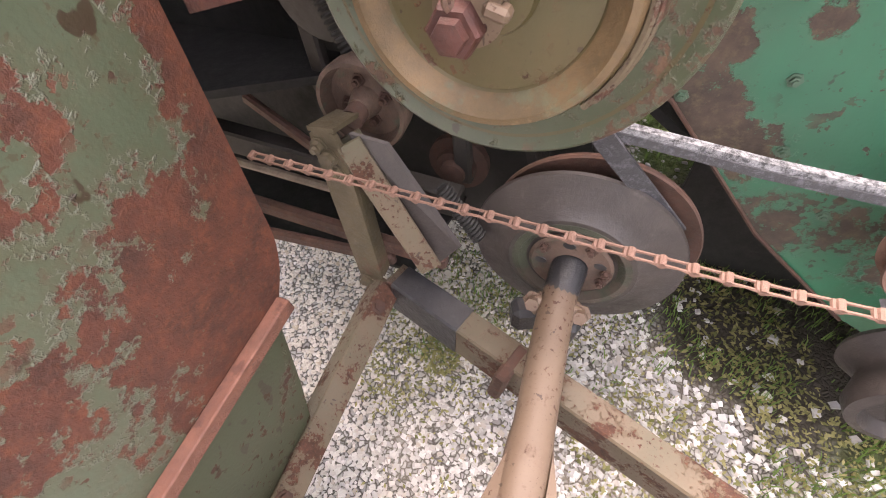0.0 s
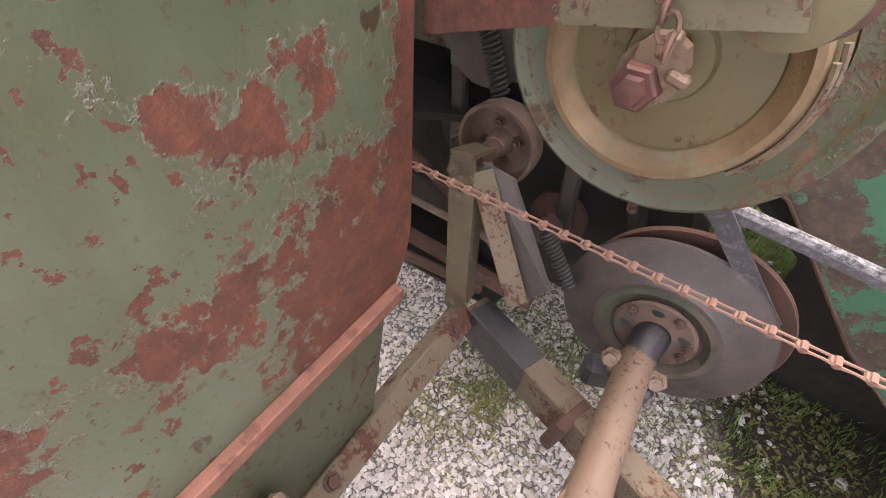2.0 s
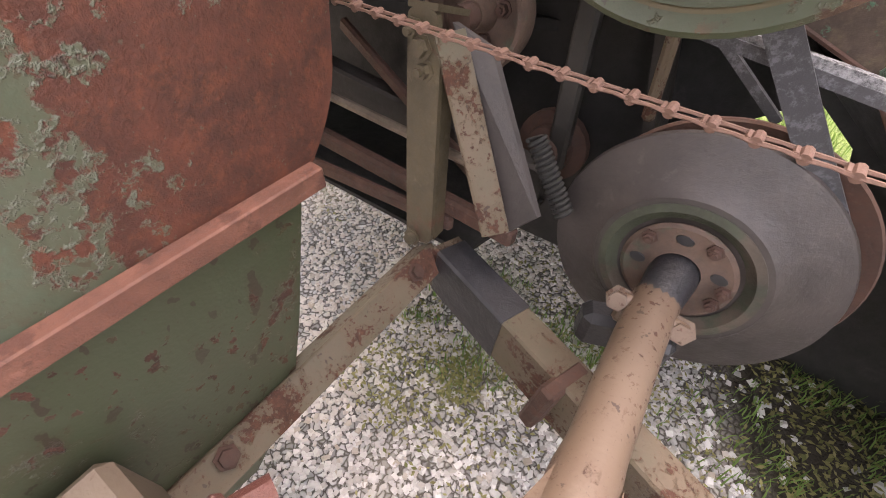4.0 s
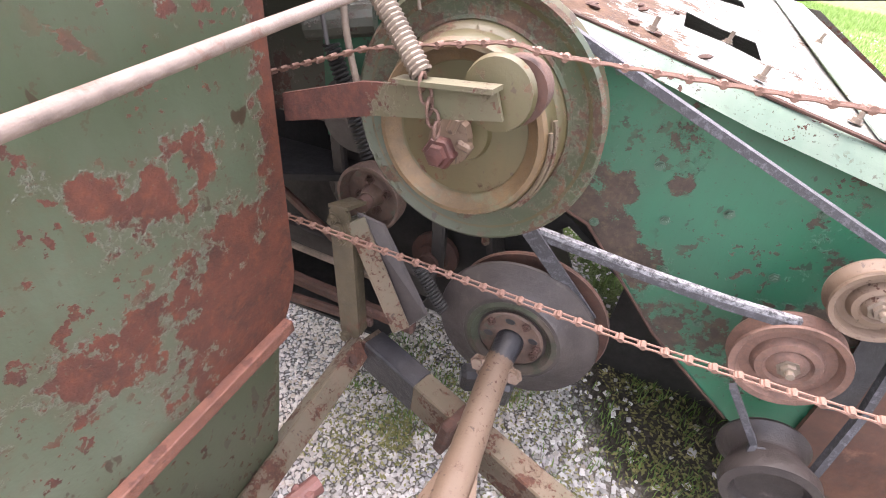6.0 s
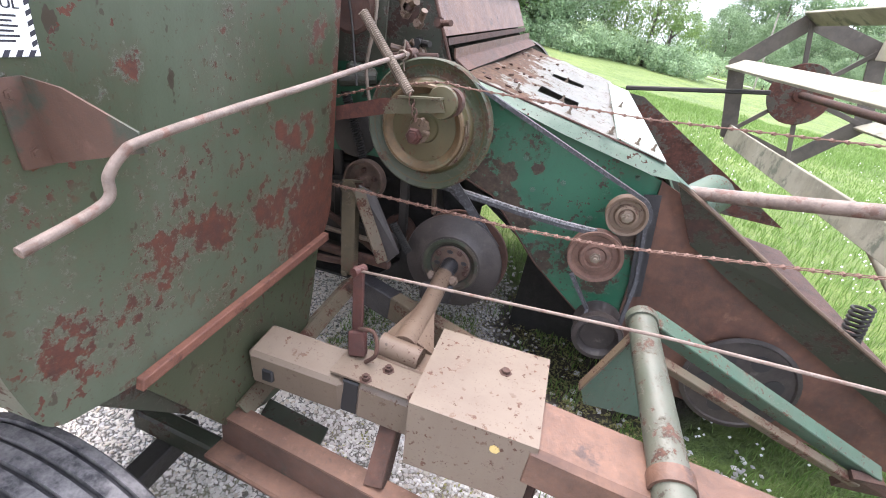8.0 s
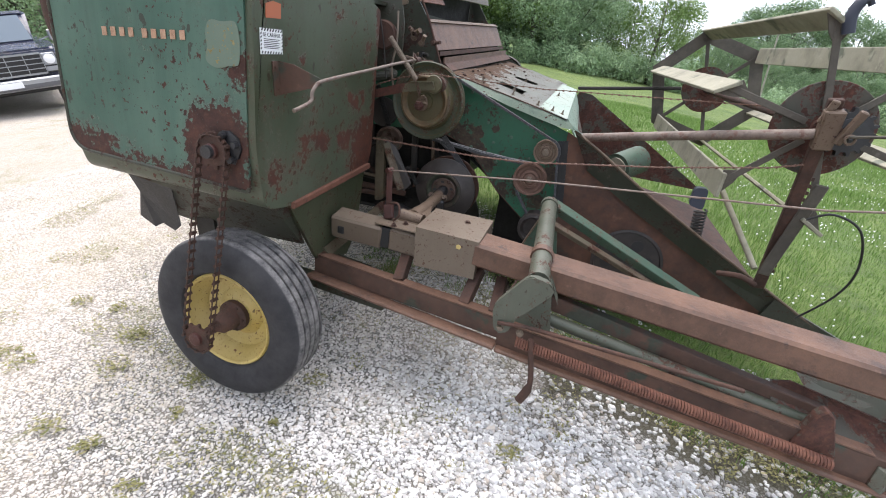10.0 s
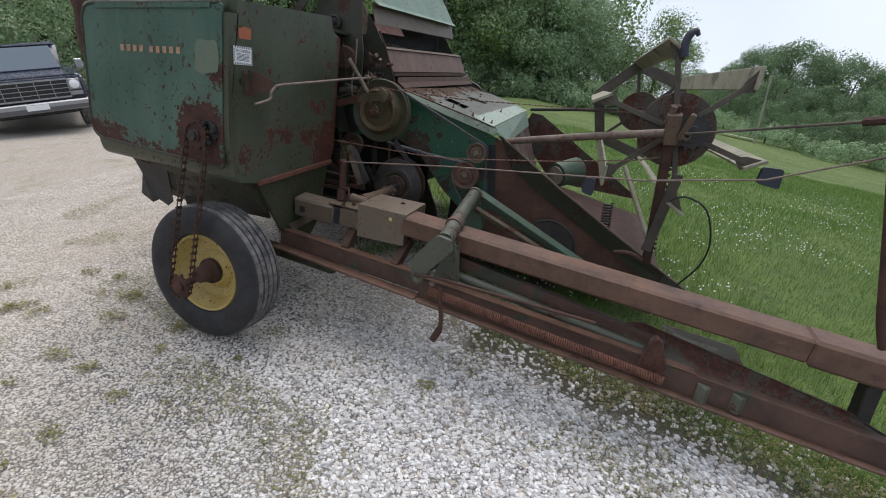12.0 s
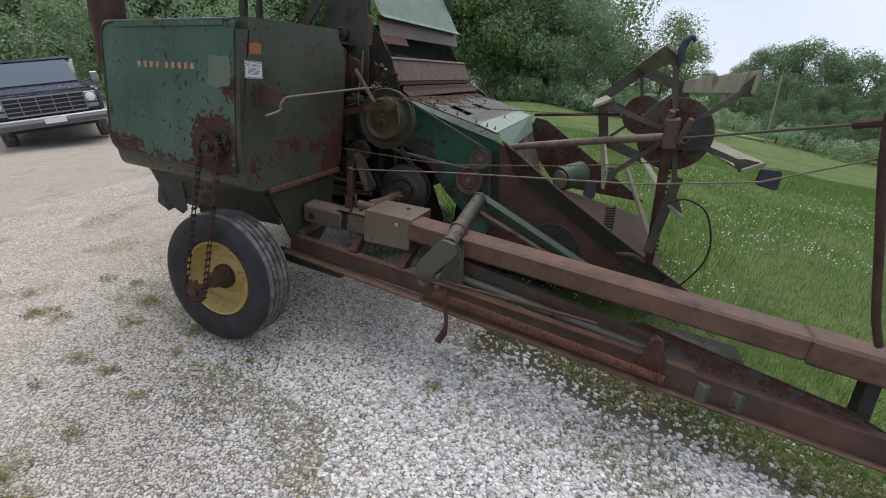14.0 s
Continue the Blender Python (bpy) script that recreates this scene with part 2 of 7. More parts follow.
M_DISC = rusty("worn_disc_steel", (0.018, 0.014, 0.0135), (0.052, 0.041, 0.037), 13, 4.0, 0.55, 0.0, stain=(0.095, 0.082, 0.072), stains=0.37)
M_FLANGE = rusty("brown_flange_iron", (0.045, 0.026, 0.018), (0.115, 0.07, 0.05), 30, 6.0, 0.75, stain=(0.05, 0.055, 0.035), stains=0.42)
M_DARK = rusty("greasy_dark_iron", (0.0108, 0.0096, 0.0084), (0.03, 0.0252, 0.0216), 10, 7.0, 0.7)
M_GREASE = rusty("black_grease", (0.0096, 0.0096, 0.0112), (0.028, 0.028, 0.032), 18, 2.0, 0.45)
M_SPRING = rusty("spring_steel", (0.143, 0.11, 0.0825), (0.22, 0.176, 0.138), 30, 5.0, 0.6, 0.3)
M_ROD = rusty("pinkish_worn_rod", (0.132, 0.092, 0.074), (0.215, 0.165, 0.138), 45, 3.0, 0.6, stain=(0.11, 0.055, 0.04), stains=0.45)
M_SHEET = paint("dusty_pale_sheet", (0.27, 0.29, 0.26), (0.35, 0.34, 0.31), rust=(0.15, 0.085, 0.055), amount=0.40, scale=6, shift=2.9, rough=0.55,
                grads=((0, 0.6, 0.3, 0.2),))
M_MINT = paint("pale_mint_paint", (0.1, 0.2, 0.14), (0.24, 0.3, 0.24), amount=0.3, scale=8, shift=7.9)
M_BAT = rusty("weathered_bat_board", (0.24, 0.224, 0.16), (0.336, 0.32, 0.248), 9, 3.0, 0.8, stain=(0.104, 0.112, 0.08), stains=0.42)
M_BATDARK = rusty("shaded_bat_iron", (0.06, 0.051, 0.042), (0.114, 0.099, 0.078), 10, 6.0, 0.8)
M_TRUCK = rusty("dull_navy_paint", (0.026, 0.032, 0.062), (0.045, 0.05, 0.088), 5, 2.0, 0.26, stain=(0.075, 0.07, 0.085), stains=0.4)
M_CHROME = Nodes("dull_chrome", 0.38, 0.8).done((0.33, 0.34, 0.36))
M_DULL = Nodes("dull_grey_metal", 0.45, 0.6).done((0.12, 0.12, 0.13))
M_BLACK = Nodes("black_plastic", 0.5).done((0.012, 0.012, 0.013))
M_WHITE = Nodes("white_print", 0.55).done((0.75, 0.76, 0.78))
M_ORANGE = Nodes("orange_print", 0.55).done((0.36, 0.105, 0.05))
M_INK = Nodes("black_print", 0.55).done((0.02, 0.02, 0.03))
M_LETTER = rusty("faded_orange_letter", (0.36, 0.17, 0.10), (0.5, 0.33, 0.22), 60, 1, 0.6)
M_FROST = paint("smeared_decal", (0.095, 0.15, 0.115), (0.16, 0.2, 0.15), rust=(0.26, 0.2, 0.08), amount=0.42, scale=9, shift=3.7)


def tyre_mat():
    n = Nodes("dusty_tyre_rubber", 0.75)
    f = n.noise(9, 6, 0.7)
    g = n.noise(60, 4, 0.7)
    col = n.mix(n.span(f, 0.38, 0.7), (0.011, 0.011, 0.014), (0.034, 0.033, 0.036))
    dx, dz = n.math("ADD", n.axis(0), 0.185), n.math("SUBTRACT", n.axis(2), 0.652)
    r = n.math("SQRT", n.math("ADD", n.math("MULTIPLY", dx, dx), n.math("MULTIPLY", dz, dz)))
    dust = n.math("MULTIPLY", n.span(r, 0.386, 0.394, 0.0, 0.75), n.span(n.noise(16, 6, 0.75, shift=3), 0.35, 0.62))
    col = n.mix(dust, col, (0.22, 0.205, 0.2))
    return n.done(col, None, g, 0.4, 0.003)


def belt_mat():
    n = Nodes("frayed_belt_rubber", 0.7)
    f = n.noise(70, 5, 0.8)
    col = n.mix(n.span(f, 0.5, 0.62), (0.03, 0.03, 0.034), (0.075, 0.075, 0.083))
    return n.done(col, None, f, 0.7, 0.004)


def fray_mat():
    n = Nodes("frayed_cord", 0.9)
    f = n.noise(90, 5, 0.8)
    return n.done(n.mix(n.span(f, 0.4, 0.6), (0.04, 0.04, 0.043), (0.26, 0.26, 0.27)), None, f, 0.9, 0.006)


M_TYRE, M_BELT, M_FRAY = tyre_mat(), belt_mat(), fray_mat()
M_RIM = paint("yellow_rim_paint", (0.47, 0.33, 0.07), (0.52, 0.4, 0.17), rust=(0.13, 0.05, 0.024), amount=0.36, scale=9, shift=1.1)
M_GLASS = Nodes("windscreen_glass", 0.05).done((0.14, 0.17, 0.2))


def ground_mat():
    n = Nodes("gravel_and_turf", 0.95)
    x, y = n.axis(0), n.axis(1)
    wob = n.math("MULTIPLY", n.math("SUBTRACT", n.noise(1.1, 5, 0.65), 0.5), 1.3)
    edge = n.math("ADD", n.math("ADD", y, n.math("MULTIPLY", x, 0.45)), wob)
    edge = n.math("SUBTRACT", edge, n.math("MULTIPLY", n.math("MAXIMUM", n.math("SUBTRACT", 1.2, x), 0), 1.0))
    edge = n.math("SUBTRACT", edge, n.math("MULTIPLY", n.math("MAXIMUM", n.math("SUBTRACT", -1.3, x), 0), 3.0))
    turf = n.span(edge, 0.86, 1.06)
    warp = n.t.nodes.new("ShaderNodeTexNoise")
    warp.inputs["Scale"].default_value = 30
    n.link(n.co, warp.inputs["Vector"])
    bent = n.t.nodes.new("ShaderNodeVectorMath")
    bent.operation = "MULTIPLY_ADD"
    bent.inputs[1].default_value = (0.022, 0.022, 0.022)
    n.link(warp.outputs["Color"], bent.inputs[0])
    n.link(n.co, bent.inputs[2])
    cell, edge_of = n.t.nodes.new("ShaderNodeTexVoronoi"), n.t.nodes.new("ShaderNodeTexVoronoi")
    edge_of.feature = "DISTANCE_TO_EDGE"
    for v in (cell, edge_of):
        v.inputs["Scale"].default_value = 58
        n.link(bent.outputs[0], v.inputs["Vector"])
    tone = n.t.nodes.new("ShaderNodeSeparateColor")
    n.link(cell.outputs["Color"], tone.inputs["Color"])
    stone = n.mix(n.span(tone.outputs["Red"], 0, 1), (0.26, 0.25, 0.24), (0.64, 0.622, 0.604))
    stone = n.mix(n.span(edge_of.outputs["Distance"], 0.17, 0.03, 0, 0.92), stone, (0.06, 0.052, 0.041))
    worn = n.math("ADD", n.math("ADD", x, n.math("MULTIPLY", y, 0.45)), n.math("MULTIPLY", n.noise(1.3, 5, 0.65, shift=2), 1.6))
    stone = n.mix(n.span(worn, -0.4, -1.3, 0.0, 0.55), stone, (0.58, 0.5, 0.42))
    dirt = n.span(n.noise(0.9, 7, 0.72, shift=4), 0.47, 0.66, 0, 0.5)
    stone = n.mix(dirt, stone, (0.42, 0.36, 0.28))
    weeds = n.span(n.noise(1.7, 8, 0.78, shift=8), 0.53, 0.63, 0, 0.5)
    stone = n.mix(weeds, stone, (0.24, 0.235, 0.11))
    grass = n.mix(n.span(n.noise(0.35, 7, 0.7), 0.35, 0.65), (0.08, 0.135, 0.028), (0.165, 0.22, 0.056))
    grass = n.mix(n.span(n.noise(2.6, 6, 0.75, shift=13), 0.48, 0.66, 0, 0.7), grass, (0.045, 0.082, 0.018))
    grass = n.mix(n.span(n.noise(26, 4, 0.7), 0.42, 0.7, 0, 0.6), grass, (0.032, 0.055, 0.016))
    stone = n.mix(n.span(n.math("ADD", x, n.math("MULTIPLY", n.noise(0.8, 4, 0.6, shift=9), 1.6)), 0.3, 1.7, 0.0, 0.12), stone, (0.11, 0.1, 0.088))
    # Bare soil under the feeder, its colour darkened for the machine's shade.
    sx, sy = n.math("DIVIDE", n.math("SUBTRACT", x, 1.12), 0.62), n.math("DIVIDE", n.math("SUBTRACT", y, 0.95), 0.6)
    shaded = n.math("ADD", n.math("ADD", n.math("MULTIPLY", sx, sx), n.math("MULTIPLY", sy, sy)), n.math("MULTIPLY", n.noise(5, 5, 0.65, shift=6), 0.9))
    # Darker band of ground along the foot of the rail.
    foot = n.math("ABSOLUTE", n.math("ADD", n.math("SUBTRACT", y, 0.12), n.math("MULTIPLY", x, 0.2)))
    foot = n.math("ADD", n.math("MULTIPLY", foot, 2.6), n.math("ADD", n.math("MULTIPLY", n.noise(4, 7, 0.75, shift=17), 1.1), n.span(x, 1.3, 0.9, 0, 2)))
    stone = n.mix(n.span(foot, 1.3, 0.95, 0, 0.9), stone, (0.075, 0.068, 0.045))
    stone = n.mix(n.span(shaded, 1.5, 1.05), stone, (0.045, 0.037, 0.028))
    grass = n.mix(n.span(shaded, 1.5, 1.05), grass, (0.045, 0.037, 0.028))
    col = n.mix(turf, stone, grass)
    h = n.math("ADD", n.span(edge_of.outputs["Distance"], 0.0, 0.22, 0.0, 1.2), n.noise(50, 5, 0.7))
    return n.done(col, None, h, 0.6, 0.02)


def leaf_mat(name, a, b):
    n = Nodes(name, 0.6)
    col = n.mix(n.math("MULTIPLY", n.rand(), 0.3), n.mix(n.rand("island"), a, b), tuple(v * 0.8 for v in a))
    mat = n.done(col)
    thin = n.t.nodes.new("ShaderNodeBsdfTranslucent")
    n.link(col, thin.inputs["Color"])
    both = n.t.nodes.new("ShaderNodeMixShader")
    both.inputs[0].default_value = 0.42
    n.link(n.b.outputs[0], both.inputs[1])
    n.link(thin.outputs[0], both.inputs[2])
    n.link(both.outputs[0], n.t.nodes["Material Output"].inputs["Surface"])
    return mat


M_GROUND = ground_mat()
M_LEAF = leaf_mat("tree_leaf", (0.165, 0.26, 0.145), (0.38, 0.52, 0.285))
# Distance haze is put into this leaf's bluish colour.
M_LEAFFAR = leaf_mat("hazy_far_leaf", (0.09, 0.155, 0.083), (0.205, 0.305, 0.145))
M_LEAF2 = leaf_mat("light_tree_leaf", (0.09, 0.16, 0.04), (0.19, 0.29, 0.085))
M_BLADE = leaf_mat("grass_blade", (0.088, 0.165, 0.032), (0.225, 0.36, 0.1))
M_WEED = leaf_mat("dull_weed_leaf", (0.15, 0.16, 0.056), (0.38, 0.345, 0.16))
M_BARK = rusty("grey_bark", (0.06, 0.05, 0.04), (0.14, 0.12, 0.1), 6, 2, 0.9)
M_POLE = rusty("grey_weathered_wood", (0.3, 0.27, 0.23), (0.42, 0.39, 0.34), 6, 2, 0.9)


def stone_mat():
    n = Nodes("crushed_limestone", 0.9)
    r = n.rand("island")
    col = n.mix(r, (0.32, 0.313, 0.31), (0.7, 0.694, 0.692))
    fine = n.math("ADD", n.axis(0), n.math("MULTIPLY", n.noise(0.8, 4, 0.6, shift=9), 1.6))
    col = n.mix(n.span(fine, 0.3, 1.7, 0.6, 0.0), col, (0.64, 0.56, 0.475))
    old = n.span(fine, 0.6, 1.7, 1.0, 0.2)
    patch = n.math("MULTIPLY", old, n.span(n.noise(0.9, 5, 0.7, shift=3), 0.5, 0.7, 0, 0.4))
    col = n.mix(patch, col, (0.42, 0.37, 0.27))
    moss = n.span(n.noise(2.1, 6, 0.75, shift=6), 0.55, 0.68, 0, 0.4)
    col = n.mix(n.math("MULTIPLY", old, moss), col, (0.29, 0.27, 0.14))
    warm = n.span(n.math("FRACT", n.math("MULTIPLY", r, 37.0)), 0.8, 1.0, 0, 0.6)
    return n.done(n.mix(warm, col, (0.36, 0.28, 0.19)), None, n.noise(140, 4), 0.4, 0.003)


M_STONE = stone_mat()

# ---- mesh helpers ----
def part(name, bm, material, parent, label="", smooth=False):
    """One mesh under a thing or under a part."""
    bmesh.ops.recalc_face_normals(bm, faces=bm.faces)
    me = bpy.data.meshes.new(name)
    bm.to_mesh(me)
    bm.free()
    me.materials.append(material)
    if smooth:
        me.shade_smooth()
        me.set_sharp_from_angle(angle=radians(38))
    ob = new(name, me)
    if parent:
        ob.parent = parent
    if label:
        tagged(ob, label)
    return ob


def thing(name, label, category, kind="", group="", at=(0, 0, 0)):
    ob = new(name)
    ob.location = at
    return tagged(ob, label, category, group, kind)


def box(bm, c, s, rot=(0, 0, 0), bevel=0.0):
    m = pose(*c, *rot) @ Matrix.Diagonal((*s, 1))
    made = bmesh.ops.create_cube(bm, size=1, matrix=m)
    if bevel:
        edges = {e for v in made["verts"] for e in v.link_edges}
        bmesh.ops.bevel(bm, geom=list(edges), offset=bevel, segments=1, affect="EDGES")


def bar(bm, a, b, w, h, up=(0, 0, 1), bevel=0.0):
    """A flat or square bar from a to b: w across, h along up."""
    a, b, up = Vector(a), Vector(b), Vector(up)
    d = (b - a).normalized()
    s = d.cross(up).normalized()
    u = s.cross(d)
    m = Matrix((d, s, u)).transposed().to_4x4()
    m.translation = (a + b) / 2
    made = bmesh.ops.create_cube(bm, size=1, matrix=m @ Matrix.Diagonal(((b - a).length, w, h, 1)))
    if bevel:
        edges = {e for v in made["verts"] for e in v.link_edges}
        bmesh.ops.bevel(bm, geom=list(edges), offset=bevel, segments=1, affect="EDGES")


def tube(bm, pts, r, seg=10, ends=True):
    """A round bar along points; r is a radius or one for each point."""
    pts = [Vector(p) for p in pts]
    rs = r if isinstance(r, (list, tuple)) else [r] * len(pts)
    rings, side = [], None
    for i, p in enumerate(pts):
        d = (pts[min(i + 1, len(pts) - 1)] - pts[max(i - 1, 0)]).normalized()
        if side is None:
            side = d.orthogonal().normalized()
        side = (side - d * side.dot(d)).normalized()
        up = d.cross(side)
        rings.append([bm.verts.new(p + rs[i] * (math.cos(a) * side + math.sin(a) * up)) for a in (2 * math.pi * k / seg for k in range(seg))])
    for a, b in zip(rings, rings[1:]):
        for k in range(seg):
            bm.faces.new((a[k], a[(k + 1) % seg], b[(k + 1) % seg], b[k]))
    if ends:
        bm.faces.new(rings[0][::-1])
        bm.faces.new(rings[-1])


def curve(pts, n=8):
    """A smooth line through points."""
    pts = [Vector(p) for p in pts]
    out = []
    for i in range(len(pts) - 1):
        a, b, c, d = pts[max(i - 1, 0)], pts[i], pts[i + 1], pts[min(i + 2, len(pts) - 1)]
        for k in range(n):
            s = k / n
            out.append(0.5 * (2 * b + (c - a) * s + (2 * a - 5 * b + 4 * c - d) * s * s + (3 * b - a - 3 * c + d) * s ** 3))
    return out + [pts[-1]]


def lathe(bm, m, prof, seg=48):
    """A solid of revolution about m's z axis; prof: (radius, height) from axis to axis."""
    rings = []
    for r, h in prof:
        if r < 1e-5:
            rings.append([bm.verts.new(m @ Vector((0, 0, h)))])
        else:
            rings.append([bm.verts.new(m @ Vector((r * math.cos(a), r * math.sin(a), h))) for a in (2 * math.pi * k / seg for k in range(seg))])
    for a, b in zip(rings, rings[1:]):
        for k in range(seg):
            q = [a[k % len(a)], a[(k + 1) % len(a)], b[(k + 1) % len(b)], b[k % len(b)]]
            q = list(dict.fromkeys(q))
            if len(q) > 2:
                bm.faces.new(q)


def slab(bm, pts, thick):
    """A plate: the outline pts, thickened along thick."""
    a = [bm.verts.new(p) for p in pts]
    b = [bm.verts.new(Vector(p) + Vector(thick)) for p in pts]
    bm.faces.new(a)
    bm.faces.new(b[::-1])
    for k in range(len(a)):
        j = (k + 1) % len(a)
        bm.faces.new((a[k], b[k], b[j], a[j]))


def rounded(pts, radii, n=5):
    """An outline of 2D points with rounded corners."""
    out = []
    for i, (p, r) in enumerate(zip(pts, radii)):
        p, a, b = Vector(p), Vector(pts[i - 1]), Vector(pts[(i + 1) % len(pts)])
        if r <= 0:
            out.append(p)
            continue
        u, v = (a - p).normalized(), (b - p).normalized()
        for k in range(n + 1):
            s = k / n
            out.append((1 - s) ** 2 * (p + u * r) + 2 * s * (1 - s) * p + s * s * (p + v * r))
    return out


def spring(bm, a, b, r, wire, turns, seg=6, per=10):
    a, b = Vector(a), Vector(b)
    d = (b - a).normalized()
    s = d.orthogonal().normalized()
    u = d.cross(s)
    pts = [a + (b - a) * (k / (turns * per)) + r * (math.cos(2 * math.pi * k / per) * s + math.sin(2 * math.pi * k / per) * u) for k in range(turns * per + 1)]
    tube(bm, pts, wire, seg)


def facing(x, y, z):
    """A frame whose z axis points out of the machine's side, against y."""
    return pose(x, y, z, 90, 0, 0)


def hexbolt(bm, m, r=0.012, h=0.01, stud=0.0):
    lathe(bm, m, [(0, 0), (r * 1.5, 0), (r * 1.5, 0.002), (r, 0.002), (r, h), (0, h)], 6)
    if stud:
        lathe(bm, m, [(0, h), (r * 0.55, h), (r * 0.55, h + stud), (0, h + stud)], 8)


def dish(name, centre, prof, material, parent, label="", seg=56):
    bm = bmesh.new()
    lathe(bm, facing(*centre), prof, seg)
    return part(name, bm, material, parent, label, True)


def plate(name, pts, thick, material, parent, label="", bevel=0.0):
    bm = bmesh.new()
    slab(bm, pts, thick)
    if bevel:
        bmesh.ops.bevel(bm, geom=list(bm.edges), offset=bevel, segments=1, affect="EDGES")
    return part(name, bm, material, parent, label)


def rod(name, pts, r, material, parent, label="", seg=10):
    bm = bmesh.new()
    tube(bm, pts, r, seg)
    return part(name, bm, material, parent, label, True)


def beam(name, a, b, w, h, material, parent, label="", up=(0, 0, 1), bevel=0.006):
    bm = bmesh.new()
    bar(bm, a, b, w, h, up, bevel)
    return part(name, bm, material, parent, label)


def sweep(bm, pts, section, up):
    """A section (across, along up) carried along a line of points, as one solid."""
    pts, rings = [Vector(p) for p in pts], []
    for i, p in enumerate(pts):
        d = (pts[min(i + 1, len(pts) - 1)] - pts[max(i - 1, 0)]).normalized()
        u0 = Vector(up(d)) if callable(up) else Vector(up)
        s = d.cross(u0).normalized()
        u = s.cross(d)
        rings.append([bm.verts.new(p + a * s + b * u) for a, b in section])
    n = len(section)
    for a, b in zip(rings, rings[1:]):
        for k in range(n):
            bm.faces.new((a[k], a[(k + 1) % n], b[(k + 1) % n], b[k]))
    bm.faces.new(rings[0][::-1])
    bm.faces.new(rings[-1])


def channel(name, a, b, w, h, material, parent, label="", up=(0, 0, 1), t=0.008, kind="L"):
    """A rolled angle (L) or channel (U) from a to b."""
    x, z = w / 2, h / 2
    if kind == "L":
        sec = [(-x, z - t), (x - t * 1.6, z - t), (x - t, z - t * 1.6), (x - t, -z), (x, -z), (x, z - t * 0.4), (x - t * 0.4, z), (-x, z)]
    else:
        sec = [(-x, z - t), (x - t, z - t), (x - t, -z + t), (-x, -z + t), (-x, -z), (x - t * 0.4, -z), (x, -z + t * 0.4), (x, z - t * 0.4), (x - t * 0.4, z), (-x, z)]
    bm = bmesh.new()
    sweep(bm, [a, Vector(a).lerp(Vector(b), 0.5), b], sec, up)
    return part(name, bm, material, parent, label)


def bolts(name, places, r, h, stud, material, parent, label="", turn=(90, 0, 0)):
    """Bolt heads, each an object of its own on one mesh."""
    bm = bmesh.new()
    hexbolt(bm, pose(0, 0, 0, *turn), r, h, stud)
    first = part(name, bm, material, parent, label)
    for k, p in enumerate(places):
        ob = first if k == 0 else new(name, first.data)
        ob.parent = parent
        ob.location = p
        if label:
            tagged(ob, label)


def chain(name, pts, parent, pitch=0.046, up=(0, 1, 0), label="", girth=1.0):
    """A detachable-link chain along a line of points: barrels in one mesh, each link a piece of its own."""
    pts = [Vector(p) for p in pts]
    ends, acc = [pts[0]], 0.0
    for a, b in zip(pts, pts[1:]):
        seg = (b - a).length
        pos = pitch - acc
        while pos <= seg:
            ends.append(a + (b - a) * pos / seg)
            pos += pitch
        acc = seg - (pos - pitch)
    frames = []
    for a, b in zip(ends, ends[1:]):
        d = (b - a).normalized()
        s = (Vector(up) - d * d.dot(Vector(up))).normalized()
        m = Matrix((d, s, d.cross(s))).transposed().to_4x4()
        m.translation = a
        frames.append(m)
    whole = new(name)
    whole.parent = parent
    tagged(whole, label)
    if girth not in LINK:
        lb, g = bmesh.new(), girth
        tube(lb, [(0, -0.0085 * g, 0), (0, 0.0085 * g, 0)], 0.0056 * g ** 0.5, 9)
        for k in (-1, 1):
            tube(lb, [(0.002, k * 0.0065 * g, 0), (pitch * 0.5, k * 0.0062 * g, 0.001), (pitch - 0.002, k * 0.0065 * g, 0)], [0.0028 * g ** 0.6, 0.002 * g ** 0.6, 0.0028 * g ** 0.6], 5)
        tube(lb, [(pitch * 0.8, -0.007 * g, 0.001), (pitch * 0.8, 0.007 * g, 0.001)], 0.0026, 5)
        LINK[girth] = part("link", lb, M_CHAIN if g < 1.2 else M_RUST, None)
    for i, m in enumerate(frames):
        ob = LINK[girth] if LINK[girth].parent is None else new("link", LINK[girth].data)
        ob.parent = whole
        wob = 2.5 * math.sin(i * 1.7) + 2 * math.sin(i * 0.61)
        ob.matrix_basis = m @ pose(0, 0, 0, wob, 0, 0)
    return whole


LINK = {}

# ---- the ground ----
def ground_z(x, y):
    left = min(1, max(0, (-1.5 - x) / 3))
    z = 0.235 + 0.15 * (min(max(y, -1.5), 1.2) + 0.8) + 0.08 * min(0, y + 1.5)
    if y > 1.2:
        z += 0.047 * (y - 1.2) + left * 0.073 * (min(y, 6) - 1.2)
    drop = max(0, min(-x - 1, 9))
    z -= 0.118 * drop * drop / (drop + 0.35)
    f = min(1, max(0, (y - 2) / 33))
    z -= 0.085 * (x + 6) * f * f * (3 - 2 * f) * (1 if x > -6 else 0.2)
    z -= 0.05 * max(0, x - 3.2) * (1 - f)
    far = max(0, math.hypot(x, y) - 70)
    z += 0.02 * far * (1 if x < 10 else 0.3)
    return z + 0.03 * noise.noise((x * 0.8, y * 0.8, 0)) * min(1, abs(y) + 0.2) + 0.006 * noise.noise((x * 5, y * 5, 3))


